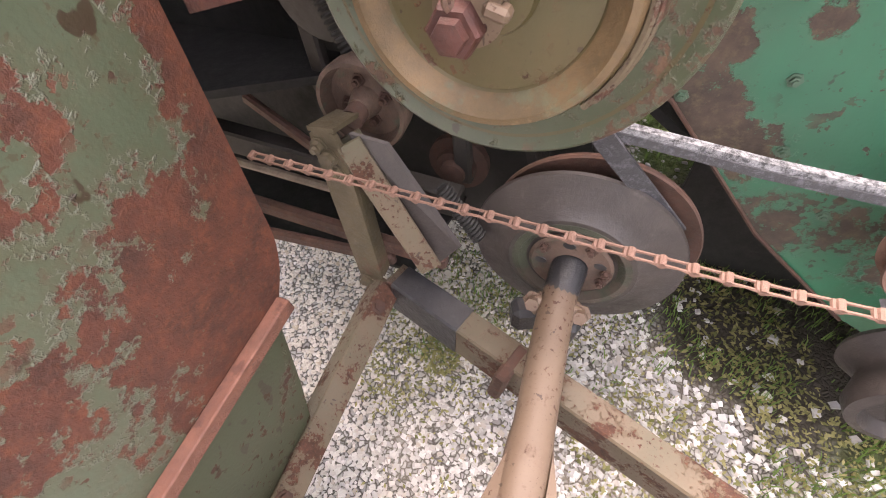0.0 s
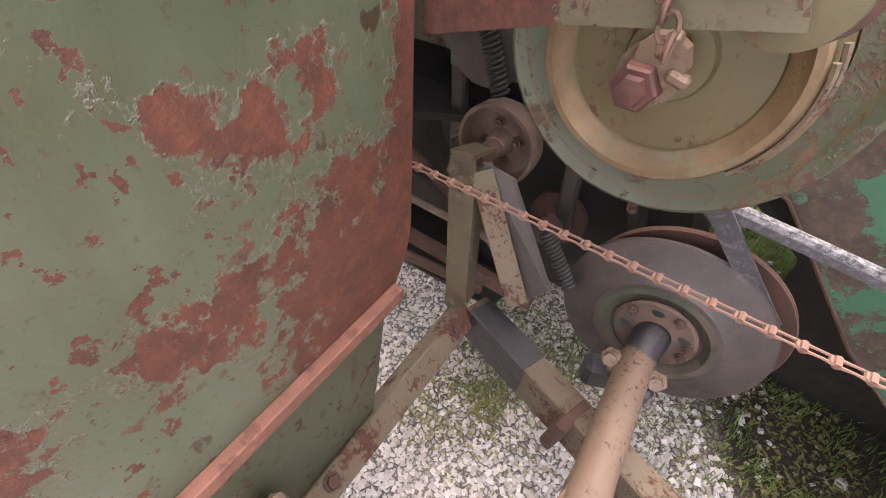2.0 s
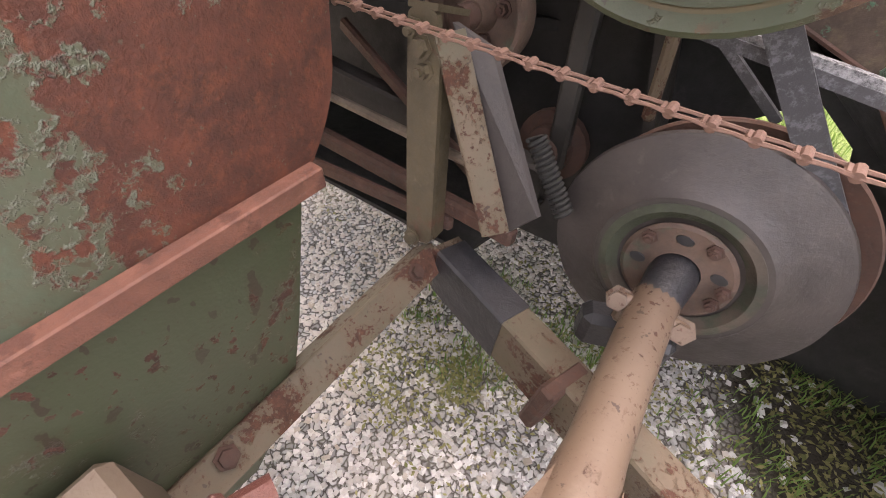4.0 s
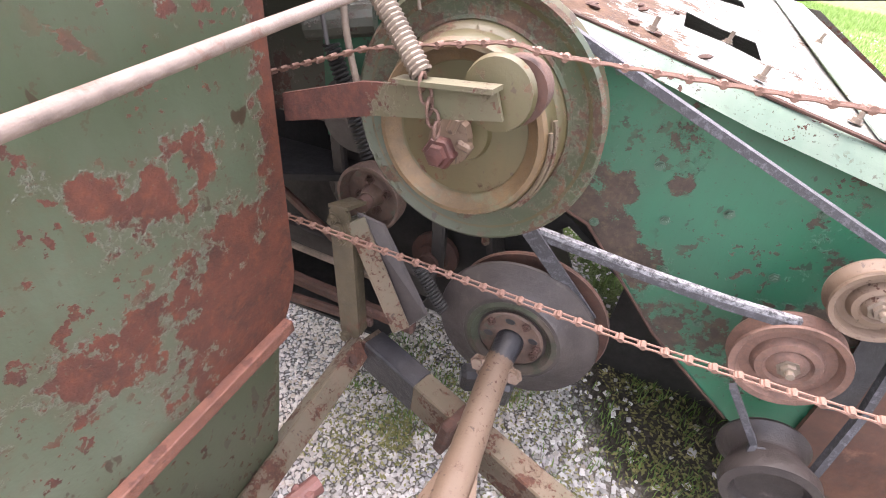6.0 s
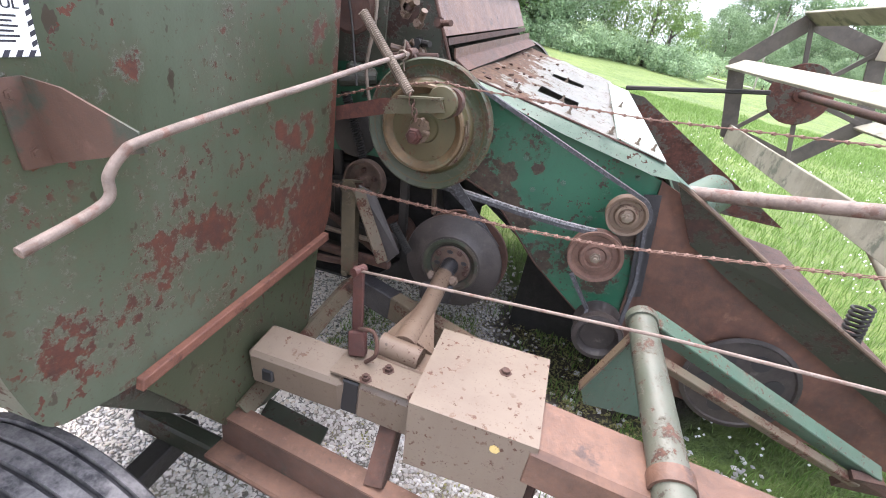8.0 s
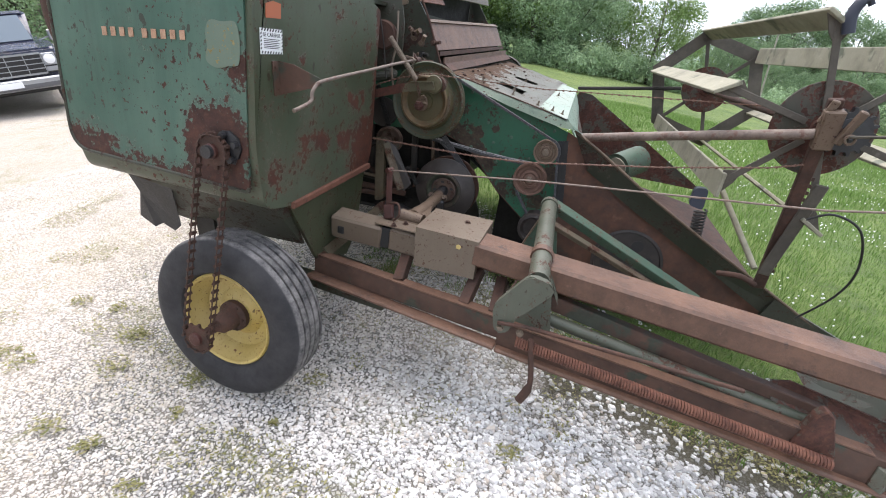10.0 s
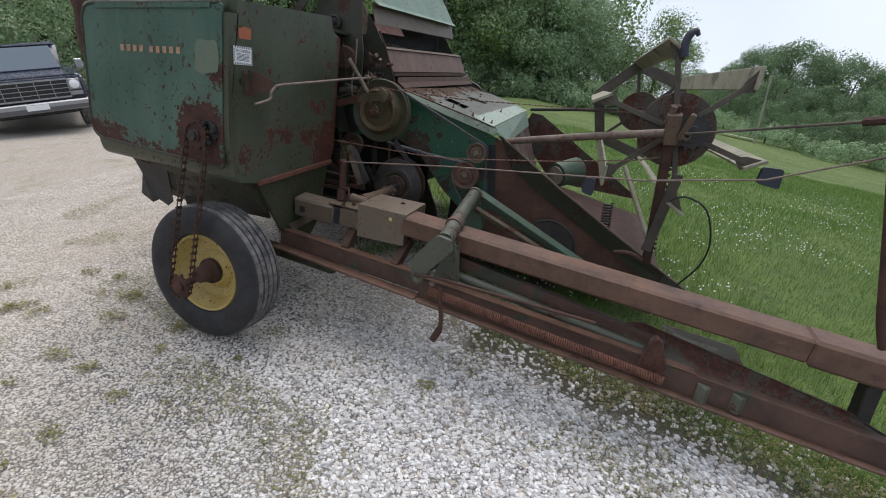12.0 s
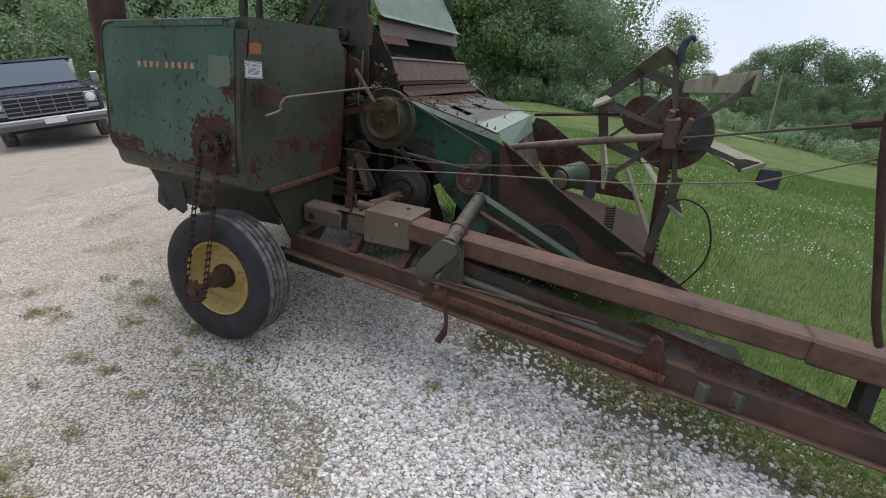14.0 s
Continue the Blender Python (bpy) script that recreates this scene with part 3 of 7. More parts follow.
def steps(lo, hi, fine, far):
    """Even steps from lo to hi, then growing ones out to far."""
    mid = list(np.arange(lo, hi, fine))
    out, d, a, b = mid[:], fine, mid[0], mid[-1]
    while b < far:
        d *= 1.3
        a, b = a - d, b + d
        out = [a] + out + [b]
    return out


def build_ground():
    xs, ys = steps(-3, 6, 0.11, 420), steps(-4, 5, 0.11, 420)
    verts = [(x, y, ground_z(x, y)) for y in ys for x in xs]
    n = len(xs)
    faces = [(j * n + i, j * n + i + 1, j * n + n + i + 1, j * n + n + i) for j in range(len(ys) - 1) for i in range(n - 1)]
    me = bpy.data.meshes.new("ground")
    me.from_pydata(verts, [], faces)
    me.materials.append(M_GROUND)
    me.shade_smooth()
    tagged(new("ground", me), "sloping gravel yard giving way to a grassy hillside", "ground", kind="structure")


build_ground()


def turf_edge(x, y):
    """Above zero where turf grows, below on the gravel."""
    return y + 0.45 * x - 0.92 - max(0, 1.2 - x) - 3 * max(0, -1.3 - x) + 0.35 * noise.noise((x * 1.3, y * 1.3, 7)) + 0.2 * noise.noise((x * 4, y * 4, 2))


def scatter_mesh(name, verts, faces, material, label, category):
    me = bpy.data.meshes.new(name)
    me.from_pydata(verts, [], faces)
    me.materials.append(material)
    return tagged(new(name, me), label, category, kind="stuff")


def build_stones():
    rng = random.Random(5)
    cube = [(-1, -1, -1), (1, -1, -1), (1, 1, -1), (-1, 1, -1), (-1, -1, 1), (1, -1, 1), (1, 1, 1), (-1, 1, 1)]
    quads = [(4, 5, 6, 7), (0, 1, 5, 4), (1, 2, 6, 5), (2, 3, 7, 6), (3, 0, 4, 7)]
    verts, faces = [], []
    placed = 0
    while placed < 140000:
        x, y = rng.uniform(-4.2, 3.9), rng.uniform(-2.7, 2.0)
        e = turf_edge(x, y)
        if (e > 0 and rng.random() > 0.25 * (e < 0.4)) or (e > -0.4 and rng.random() < 0.45):
            continue
        # Fewer stones where the ground colour is darkened for shade.
        if ((x - 1.12) / 0.62) ** 2 + ((y - 0.95) / 0.6) ** 2 < 0.8 and rng.random() > 0.2:
            continue
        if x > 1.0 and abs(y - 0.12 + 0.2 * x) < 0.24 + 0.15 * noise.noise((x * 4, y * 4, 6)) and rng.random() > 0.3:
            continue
        if noise.noise((x * 1.9, y * 1.9, 11)) > 0.3 and rng.random() > 0.6:
            continue
        coarse = min(1, max(0, (x + 1.6 * (noise.noise((x * 0.8, y * 0.8, 9)) * 0.5 + 0.5) - 0.5) / 1.2))
        r = rng.uniform(0.0066, 0.0138) * (0.55 + 0.45 * coarse) * (1.3 if rng.random() < 0.06 else 1)
        turn = Euler((rng.uniform(-0.28, 0.28), rng.uniform(-0.28, 0.28), rng.uniform(0, 6.3))).to_matrix()
        sx, sy, sz = r * rng.uniform(0.8, 1.4), r * rng.uniform(0.7, 1.1), r * rng.uniform(0.4, 0.7)
        base = Vector((x, y, ground_z(x, y) + sz * 0.2))
        k = len(verts)
        for a, b, c in cube:
            q = 0.78 if c > 0 else 1.0
            v = Vector((a * sx * q * rng.uniform(0.65, 1.15), b * sy * q * rng.uniform(0.65, 1.15), c * sz * rng.uniform(0.7, 1.1)))
            verts.append(base + turn @ v)
        faces += [tuple(k + i for i in q) for q in quads]
        placed += 1
    scatter_mesh("gravel", verts, faces, M_STONE, "loose pale grey crushed limestone gravel", "gravel")


def build_grass():
    rng = random.Random(8)
    verts, faces = [], []
    wv, wf = [], []

    def blade(vs, fs, x, y, h, w, z):
        a = rng.uniform(0, 6.3)
        dx, dy = math.cos(a), math.sin(a)
        lx, ly = rng.uniform(-0.5, 0.5) * h, rng.uniform(-0.5, 0.5) * h
        k = len(vs)
        vs += [(x - dx * w, y - dy * w, z - 0.01), (x + dx * w, y + dy * w, z - 0.01),
               (x + lx * 0.4 + dx * w * 0.7, y + ly * 0.4 + dy * w * 0.7, z + h * 0.6), (x + lx * 0.4 - dx * w * 0.7, y + ly * 0.4 - dy * w * 0.7, z + h * 0.6),
               (x + lx, y + ly, z + h)]
        fs += [(k, k + 1, k + 2, k + 3), (k + 3, k + 2, k + 4)]

    def leaf(vs, fs, x, y, r, z):
        a, tilt = rng.uniform(0, 6.3), rng.uniform(-0.5, 0.5)
        c, q = r * math.cos(a), r * math.sin(a)
        k = len(vs)
        vs += [(x - c, y - q, z - r * tilt), (x + q * 0.5, y - c * 0.5, z), (x + c, y + q, z + r * tilt), (x - q * 0.5, y + c * 0.5, z)]
        fs += [(k, k + 1, k + 2), (k, k + 2, k + 3)]

    placed = 0
    while placed < 130000:
        d = rng.random() ** 1.6
        y = -0.8 + d * 19
        x = rng.uniform(-2.5, 4.2 + d * 12)
        if turf_edge(x, y) < rng.uniform(-0.1, 0.3) or (((x - 1.15) / 0.7) ** 2 + ((y - 0.85) / 0.65) ** 2 < 1 and rng.random() < 0.85):
            continue
        clump = 0.5 + 0.9 * max(0, noise.noise((x * 0.9, y * 0.9, 5)) + 0.35)
        blade(verts, faces, x, y, rng.uniform(0.04, 0.11) * clump * (0.75 + 0.5 * d), rng.uniform(0.0013, 0.0028) * (1 + 2.6 * d), ground_z(x, y))
        placed += 1
    for n, x0, x1, y0, y1, h in ((1500, 0.35, 1.5, 0.1, 1.05, 0.06), (1300, 0.72, 1.5, 0.5, 1.0, 0.05), (2600, -0.2, 0.5, 0.3, 0.9, 0.05), (5200, 1.0, 3.4, -0.34, 0.3, 0.06)):
        for _ in range(n):
            u = rng.random()
            x, y = x0 + (x1 - x0) * u, rng.uniform(y0, y1)
            if h == 0.06:
                y += 0.30 - 0.75 * u
            if noise.noise((x * 4, y * 4, 3)) + 0.4 * noise.noise((x * 11, y * 11, 4)) > -0.05:
                blade(verts, faces, x, y, rng.uniform(0.4, 1.1) * h, rng.uniform(0.0014, 0.003), ground_z(x, y))
    scatter_mesh("grass", verts, faces, M_BLADE, "rough unmown green grass on the slope", "grass")
    placed = 0
    while placed < 17000:
        x, y = rng.uniform(-3.4, 3.6), rng.uniform(-2.4, 1.2)
        f = noise.noise((x * 1.9, y * 1.9, 11)) + 0.25 * noise.noise((x * 6, y * 6, 1))
        near = turf_edge(x, y)
        if near > 0.3 or (f < 0.27 and near < -0.25) or (near < -0.25 and rng.random() > 0.35):
            continue
        leaf(wv, wf, x, y, rng.uniform(0.004, 0.012), ground_z(x, y) + rng.uniform(0.008, 0.022))
        placed += 1
    for cx, cy, r, n in ((0.07, 0.33, 0.065, 240), (0.76, -0.63, 0.14, 80), (0.11, -1.17, 0.16, 80), (0.95, -1.62, 0.1, 70), (-0.6, -1.0, 0.25, 120), (1.6, -0.9, 0.12, 50), (1.25, 0.0, 0.2, 260), (0.6, -0.15, 0.15, 120), (1.9, -0.1, 0.25, 700), (2.4, -0.25, 0.22, 800), (2.8, -0.4, 0.25, 900), (3.2, -0.6, 0.25, 800), (0.5, 0.6, 0.3, 300), (0.75, 0.2, 0.25, 220), (0.2, -0.2, 0.25, 160), (-0.1, 0.3, 0.2, 300), (0.15, 0.4, 0.35, 700), (0.85, 0.45, 0.25, 200), (0.3, 0.75, 0.35, 900)):
        for _ in range(n):
            a, q = rng.uniform(0, 6.3), r * rng.random() ** 0.6
            x, y = cx + q * math.cos(a), cy + q * math.sin(a)
            leaf(wv, wf, x, y, rng.uniform(0.004, 0.0095), ground_z(x, y) + rng.uniform(0.008, 0.03))
    for _ in range(64):
        cx, cy, r = rng.uniform(-3.4, 2.6), rng.uniform(-2.5, -0.7), rng.uniform(0.02, 0.12) * rng.uniform(0.5, 1)
        if cx > 1.2 and rng.random() < 0.5:
            continue
        for _ in range(int(1000 * r)):
            a, q = rng.uniform(0, 6.3), r * rng.random() ** 0.6
            x, y = cx + 1.3 * q * math.cos(a), cy + q * math.sin(a)
            leaf(wv, wf, x, y, rng.uniform(0.006, 0.015), ground_z(x, y) + rng.uniform(0.01, 0.035))
    scatter_mesh("weeds", wv, wf, M_WEED, "thin low weeds growing through the gravel", "weeds")
    fv, ff = [], []
    for _ in range(2200):
        d = rng.random() ** 1.3
        y = 0.5 + d * 10
        x = rng.uniform(0.5, 4 + d * 8)
        if turf_edge(x, y) < 0.3 or noise.noise((x * 0.7, y * 0.7, 9)) < -0.05:
            continue
        z, r, k = ground_z(x, y) + rng.uniform(0.05, 0.12), rng.uniform(0.006, 0.011), len(fv)
        fv += [(x - r, y, z), (x + r, y, z), (x, y - r, z), (x, y + r, z), (x, y, z - r), (x, y, z + r)]
        ff += [(k, k + 2, k + 5), (k + 2, k + 1, k + 5), (k + 1, k + 3, k + 5), (k + 3, k, k + 5), (k, k + 4, k + 2), (k + 2, k + 4, k + 1), (k + 1, k + 4, k + 3), (k + 3, k + 4, k)]
    scatter_mesh("clover_flowers", fv, ff, M_WHITE, "small white clover heads dotted through the grass", "flowers")


build_stones()
build_grass()

# ---- the combine ----
combine = thing("combine_harvester", "old pull-type combine, faded green paint flaking to rust, parked on gravel", "combine harvester", at=(0, 0, 0))


def build_tank():
    out = rounded([(-0.975, 2.095), (-0.98, 1.42), (-0.93, 1.21), (-0.76, 1.185), (-0.03, 1.248), (0.012, 1.315), (0.018, 2.178)],
                  [0.06, 0.12, 0.05, 0.0, 0.0, 0.05, 0.12], 6)
    bm = bmesh.new()
    slab(bm, [(0.0, y, z) for y, z in out], (-0.965, 0, 0))
    edges = [e for e in bm.edges if all(abs(v.co.x) < 1e-4 for v in e.verts)
             and (e.verts[0].co.z + e.verts[1].co.z > 3.9 or e.verts[0].co.y + e.verts[1].co.y < -1.88)]
    bmesh.ops.bevel(bm, geom=edges, offset=0.07, segments=6, affect="EDGES")
    for v in bm.verts:
        v.co.z += 0.08 * v.co.x * min(1, max(0, (v.co.z - 1.5) / 0.5))
    tank = part("grain_tank", bm, M_TANK, combine, "faded olive green sheet-steel tank with flaking rust", True)
    side = rounded([(-0.028, 2.075), (-0.955, 2.0), (-0.965, 1.31), (-0.036, 1.29)], [0.02, 0.09, 0.1, 0.02])
    bm = bmesh.new()
    slab(bm, [(x, -0.972, z) for x, z in side], (0, -0.0125, 0))
    part("side_panel", bm, M_SIDE, tank, "teal green side sheet, rust showing along the bottom")
    bm = bmesh.new()
    tube(bm, [(x, -0.982, z) for x, z in side[5:]], 0.009, 8)
    part("rolled_rim", bm, M_DARKGREEN, tank, "dark rolled edge of the side sheet", True)
    plate("top_strip", [(-0.84, -0.986, 2.008), (-0.09, -0.986, 2.068), (-0.09, -0.986, 2.044), (-0.84, -0.986, 1.984)], (0, -0.006, 0), M_SIDE, tank, "bent dull green top strip")
    for k in range(9):
        x = -0.69 + 0.0445 * k + (0.022 if k > 3 else 0)
        z, w = 1.792 + 0.0032 * k, 0.024
        plate("letter_block", [(x, -0.9865, z), (x + w, -0.9865, z + 0.002), (x + w, -0.9865, z + 0.034), (x, -0.9865, z + 0.032)],
              (0, -0.0015, 0), M_LETTER, tank, "faded orange block of the maker's lettering")
    plate("decal_patch", [(x, -0.9865, z) for x, z in rounded([(-0.21, 1.76), (-0.15, 1.735), (-0.09, 1.76), (-0.055, 1.75), (-0.045, 1.84), (-0.06, 1.91), (-0.12, 1.895), (-0.18, 1.905), (-0.2, 1.85), (-0.185, 1.81)], [0.03] * 10, 4)], (0, -0.001, 0), M_FROST, tank, "pale smeared decal remains")
    bm = bmesh.new()
    slab(bm, [(0.0, -0.765, 1.174), (0.0, -0.026, 1.230), (0.0, -0.03, 1.258), (0.0, -0.76, 1.202)], (0.02, 0, 0.0))
    bmesh.ops.bevel(bm, geom=list(bm.edges), offset=0.002, segments=1, affect="EDGES")
    part("seam_angle", bm, M_SALMON, tank, "salmon rusted angle along the tank's lower seam")
    bm = bmesh.new()
    slab(bm, [(-0.012, -0.755, 1.178), (-0.012, -0.034, 1.238), (-0.012, -0.07, 1.02), (-0.012, -0.11, 0.84), (-0.012, -0.20, 0.74), (-0.012, -0.34, 0.75), (-0.012, -0.52, 0.83)], (-0.02, 0, 0))
    part("hopper_front", bm, M_LOWER, tank, "dark olive hopper sheet below the seam")
    bm = bmesh.new()
    slab(bm, [(-0.86, -0.90, 1.27), (-0.02, -0.90, 1.25), (-0.03, -0.74, 1.16), (-0.05, -0.6, 0.93), (-0.62, -0.66, 0.93), (-0.80, -0.72, 0.98)], (0, 0.02, 0))
    part("hopper_side", bm, M_DARKGREEN, tank, "recessed dull green sheet under the side panel")
    plate("ragged_flap", [(-0.86, -0.86, 1.24), (-0.80, -0.83, 1.1), (-0.83, -0.82, 0.97), (-0.74, -0.82, 0.93), (-0.70, -0.81, 0.955), (-0.64, -0.80, 0.925), (-0.6, -0.8, 0.96), (-0.6, -0.84, 1.2)],
          (-0.01, 0.012, 0), M_GREASE, tank, "ragged black rubber flap")
    plate("rear_leg_plate", [(-0.62, -0.70, 1.0), (-0.5, -0.70, 1.0), (-0.42, -0.68, 0.3), (-0.5, -0.68, 0.3)], (0, 0.02, 0), M_DARK, tank)
    # warning sign and small sticker
    sign = plate("warning_sign", [(0.002, -0.945, 1.895), (0.002, -0.818, 1.897), (0.002, -0.815, 1.812), (0.002, -0.943, 1.808)], (0.002, 0, 0), M_WHITE, tank, "white warning sign with black hazard border")
    for k in range(8):
        y = -0.94 + 0.0155 * k
        for z0, z1 in ((1.886, 1.8955), (1.8105, 1.8195)):
            plate("hazard_bar", [(0.0045, y, z0), (0.0045, y + 0.007, z0), (0.0045, y + 0.012, z1), (0.0045, y + 0.005, z1)], (0.0004, 0, 0), M_INK, sign)
    for k in range(5):
        z = 1.823 + 0.0125 * k
        for y0 in (-0.9435, -0.8235):
            plate("hazard_bar", [(0.0045, y0, z), (0.0045, y0 + 0.007, z + 0.004), (0.0045, y0 + 0.007, z + 0.01), (0.0045, y0, z + 0.006)], (0.0004, 0, 0), M_INK, sign)
    for k in range(6):
        plate("print_line", [(0.0045, -0.925, 1.829 + 0.006 * k), (0.0045, -0.842 + 0.006 * (k % 2), 1.829 + 0.006 * k), (0.0045, -0.842 + 0.006 * (k % 2), 1.8315 + 0.006 * k), (0.0045, -0.925, 1.8315 + 0.006 * k)],
              (0.0004, 0, 0), M_INK, sign)
    fc = bpy.data.curves.new("sign_text", "FONT")
    fc.body = "BE CAREFUL"
    fc.size = 0.0185
    fc.align_x = "CENTER"
    fc.extrude = 0.0004
    tmp = bpy.data.objects.new("tmp_text", fc)
    me = bpy.data.meshes.new_from_object(tmp)
    me.materials.clear()
    me.materials.append(M_INK)
    bpy.data.objects.remove(tmp)
    words = new("sign_text", me)
    words.parent = sign
    words.matrix_basis = pose(0.0048, -0.8805, 1.8685, 90, 0, 90)
    plate("orange_sticker", [(0.002, -0.91, 1.93), (0.002, -0.826, 1.934), (0.002, -0.824, 1.984), (0.002, -0.868, 1.988), (0.002, -0.91, 1.976)], (0.002, 0, 0), M_ORANGE, tank, "small orange sticker")
    bm = bmesh.new()
    for p, r, rr in (((0.006, -0.864, 1.765), 0, 0), ((0.006, -0.85, 1.685), 0, 0)):
        hexbolt(bm, pose(*p, 0, 90, 0), 0.006, 0.006)
    slab(bm, [(0.001, -0.880, 1.785), (0.001, -0.846, 1.788), (0.001, -0.828, 1.663), (0.001, -0.868, 1.663)], (0.005, 0, 0))
    slab(bm, [(0.004, -0.847, 1.788), (0.07, -0.846, 1.784), (0.185, -0.842, 1.748), (0.192, -0.840, 1.722), (0.004, -0.830, 1.664)], (0, 0.004, 0))
    part("rod_bracket", bm, M_RAIL, tank, "three-cornered sheet bracket carrying the control rod")
    rod("crank_rod", curve([(0.183, -1.003, 1.641), (0.183, -0.90, 1.667), (0.182, -0.888, 1.70), (0.186, -0.868, 1.725), (0.188, -0.835, 1.738), (0.175, -0.65, 1.757), (0.168, -0.4, 1.782), (0.155, -0.1, 1.813), (0.141, 0.177, 1.836), (0.13, 0.30, 1.845)], 6),
        0.0072, M_ROD, combine, "long pinkish worn control rod, bent to a crank")
    bm = bmesh.new()
    for k in range(3):
        tube(bm, [(0.141 + 0.014 * math.cos(a), 0.165 + 0.008 * k + 0.003 * a / 6.3, 1.836 + 0.014 * math.sin(a)) for a in np.linspace(0, 6.28, 13)], 0.0028, 6)
    tube(bm, [(0.141, 0.18, 1.85), (0.139, 0.186, 1.882)], 0.003, 6)
    tube(bm, [(0.141, 0.18, 1.824), (0.15, 0.178, 1.79)], 0.003, 6)
    part("wire_tie", bm, M_SPRING, combine, "twisted wire round the rod", True)
    bm = bmesh.new()
    tube(bm, [(0.136, 0.23, 1.84), (0.133, 0.30, 1.844)], 0.016, 10)
    tube(bm, [(0.16, 0.26, 1.82), (0.11, 0.26, 1.87)], 0.01, 8)
    part("rod_joint", bm, M_RUST, combine, "rusted joint at the rod's end", True)
    # spout behind the tank
    bm = bmesh.new()
    tube(bm, curve([(-1.34, -0.66, 2.75), (-1.31, -0.68, 2.3), (-1.28, -0.70, 1.98), (-1.27, -0.70, 1.80), (-1.22, -0.68, 1.66)], 5), [0.10] * 10 + [0.085] * 8 + [0.03] * 3, 18)
    part("unloading_spout", bm, M_RUST, combine, "dark rusty tapered spout behind the tank", True)
    for x0, w in ((-0.86, 0.05), (-0.72, 0.03)):
        beam("tank_upright", (x0, 0.0, 2.02), (x0, 0.0, 2.75), 0.045, w, M_DARKGREEN, combine, up=(1, 0, 0))


def toothed(bm, c, r, n, t):
    """A flat chain wheel in the machine's side plane, its teeth in one outline."""
    pts = []
    for k in range(n):
        for s, q in ((-0.25, 1.0), (-0.1, 1.22), (0.1, 1.22), (0.25, 1.0)):
            a = 2 * math.pi * (k + s) / n
            pts.append((c[0] + r * q * math.cos(a), c[1] - t / 2, c[2] + r * q * math.sin(a)))
    slab(bm, pts, (0, t, 0))


def build_wheel():
    c = (-0.185, -0.905, 0.652)
    wheel = new("wheel")
    wheel.parent = combine
    ty = bmesh.new()
    prof = [(0.225, 0.075), (0.24, 0.098), (0.29, 0.112), (0.34, 0.106), (0.37, 0.092)]
    tread = [(0.382, 0.085)]
    for g in (0.058, 0.02, -0.02, -0.058):
        tread += [(0.388, g + 0.014), (0.388, g + 0.006), (0.376, g + 0.004), (0.376, g - 0.004), (0.388, g - 0.006)]
    prof = prof + tread + [(0.382, -0.085)] + [(r, -h) for r, h in prof[:5]][::-1]
    lathe(ty, facing(*c), [(r * 1.03 if r > 0.3 else r * 1.01, h * 1.0) for r, h in prof], 72)
    tyre = part("tyre", ty, M_TYRE, wheel, "dusty grey ribbed implement tyre", True)
    rm = bmesh.new()
    lathe(rm, facing(*c), [(0.205, -0.08), (0.225, -0.075), (0.232, 0.085), (0.226, 0.092), (0.216, 0.086), (0.205, 0.05), (0.185, 0.03), (0.175, 0.0), (0.12, -0.01), (0.085, 0.02), (0.0, 0.02), (0.0, 0.0), (0.1, -0.03), (0.2, -0.06), (0.205, -0.08)], 56)
    part("rim", rm, M_RIM, wheel, "yellow painted wheel rim, rust at the centre", True)
    hb = bmesh.new()
    lathe(hb, facing(*c), [(0, 0.0), (0.075, 0.02), (0.075, 0.045), (0.055, 0.06), (0.045, 0.12), (0.03, 0.14), (0.0, 0.14)], 24)
    for k in range(6):
        a = math.pi * k / 3
        hexbolt(hb, facing(c[0] + 0.06 * math.cos(a), c[1] - 0.045, c[2] + 0.06 * math.sin(a)), 0.01, 0.012)
    part("hub", hb, M_RUST, wheel, "rusted wheel hub with bolts", True)
    # lower chain wheel, and the one on the tank
    for name, cc, r in (("hub_sprocket", (-0.27, -1.075, 0.58), 0.062), ("tank_sprocket", (-0.165, -1.02, 1.44), 0.06)):
        sp = bmesh.new()
        toothed(sp, cc, r, 9, 0.012)
        wheel_s = part(name, sp, M_RUST, combine, "rusted chain sprocket")
        dish("sprocket_boss", cc, [(0, -0.02), (r * 0.5, -0.02), (r * 0.5, 0.02), (r * 0.3, 0.026), (0, 0.026)], M_NUT, wheel_s, "", 20)
    sp = bmesh.new()
    tube(sp, [(-0.165, -0.97, 1.44), (-0.165, -1.06, 1.44)], 0.025, 12)
    lathe(sp, facing(-0.12, -0.985, 1.46), [(0, 0), (0.062, 0), (0.062, 0.01), (0.04, 0.016), (0.0, 0.016)], 9)
    for a in (0.4, 1.7, 2.8, 4.0, 5.3):
        hexbolt(sp, facing(-0.12 + 0.05 * math.cos(a), -0.998, 1.455 + 0.05 * math.sin(a)), 0.013, 0.022)
    part("sprocket_bearing", sp, M_GREASE, combine, "greasy black bearing housing", True)
    tube_b = bmesh.new()
    tube(tube_b, [(-0.27, -1.075, 0.58), (-0.22, -1.0, 0.62)], 0.022, 10)
    part("sprocket_shaft", tube_b, M_RUST, combine, "", True)
    top = [Vector((-0.165 + 0.066 * math.cos(a), -1.02, 1.44 + 0.066 * math.sin(a))) for a in np.linspace(math.pi, 0, 9)]
    bot = [Vector((-0.27 + 0.07 * math.cos(a), -1.075, 0.58 + 0.07 * math.sin(a))) for a in np.linspace(0, -math.pi, 9)]
    chain("wheel_chain", [bot[-1]] + top + bot, combine, 0.042, (0, 1, 0), "loose rusty chain hanging from the tank to the wheel hub", 1.9)
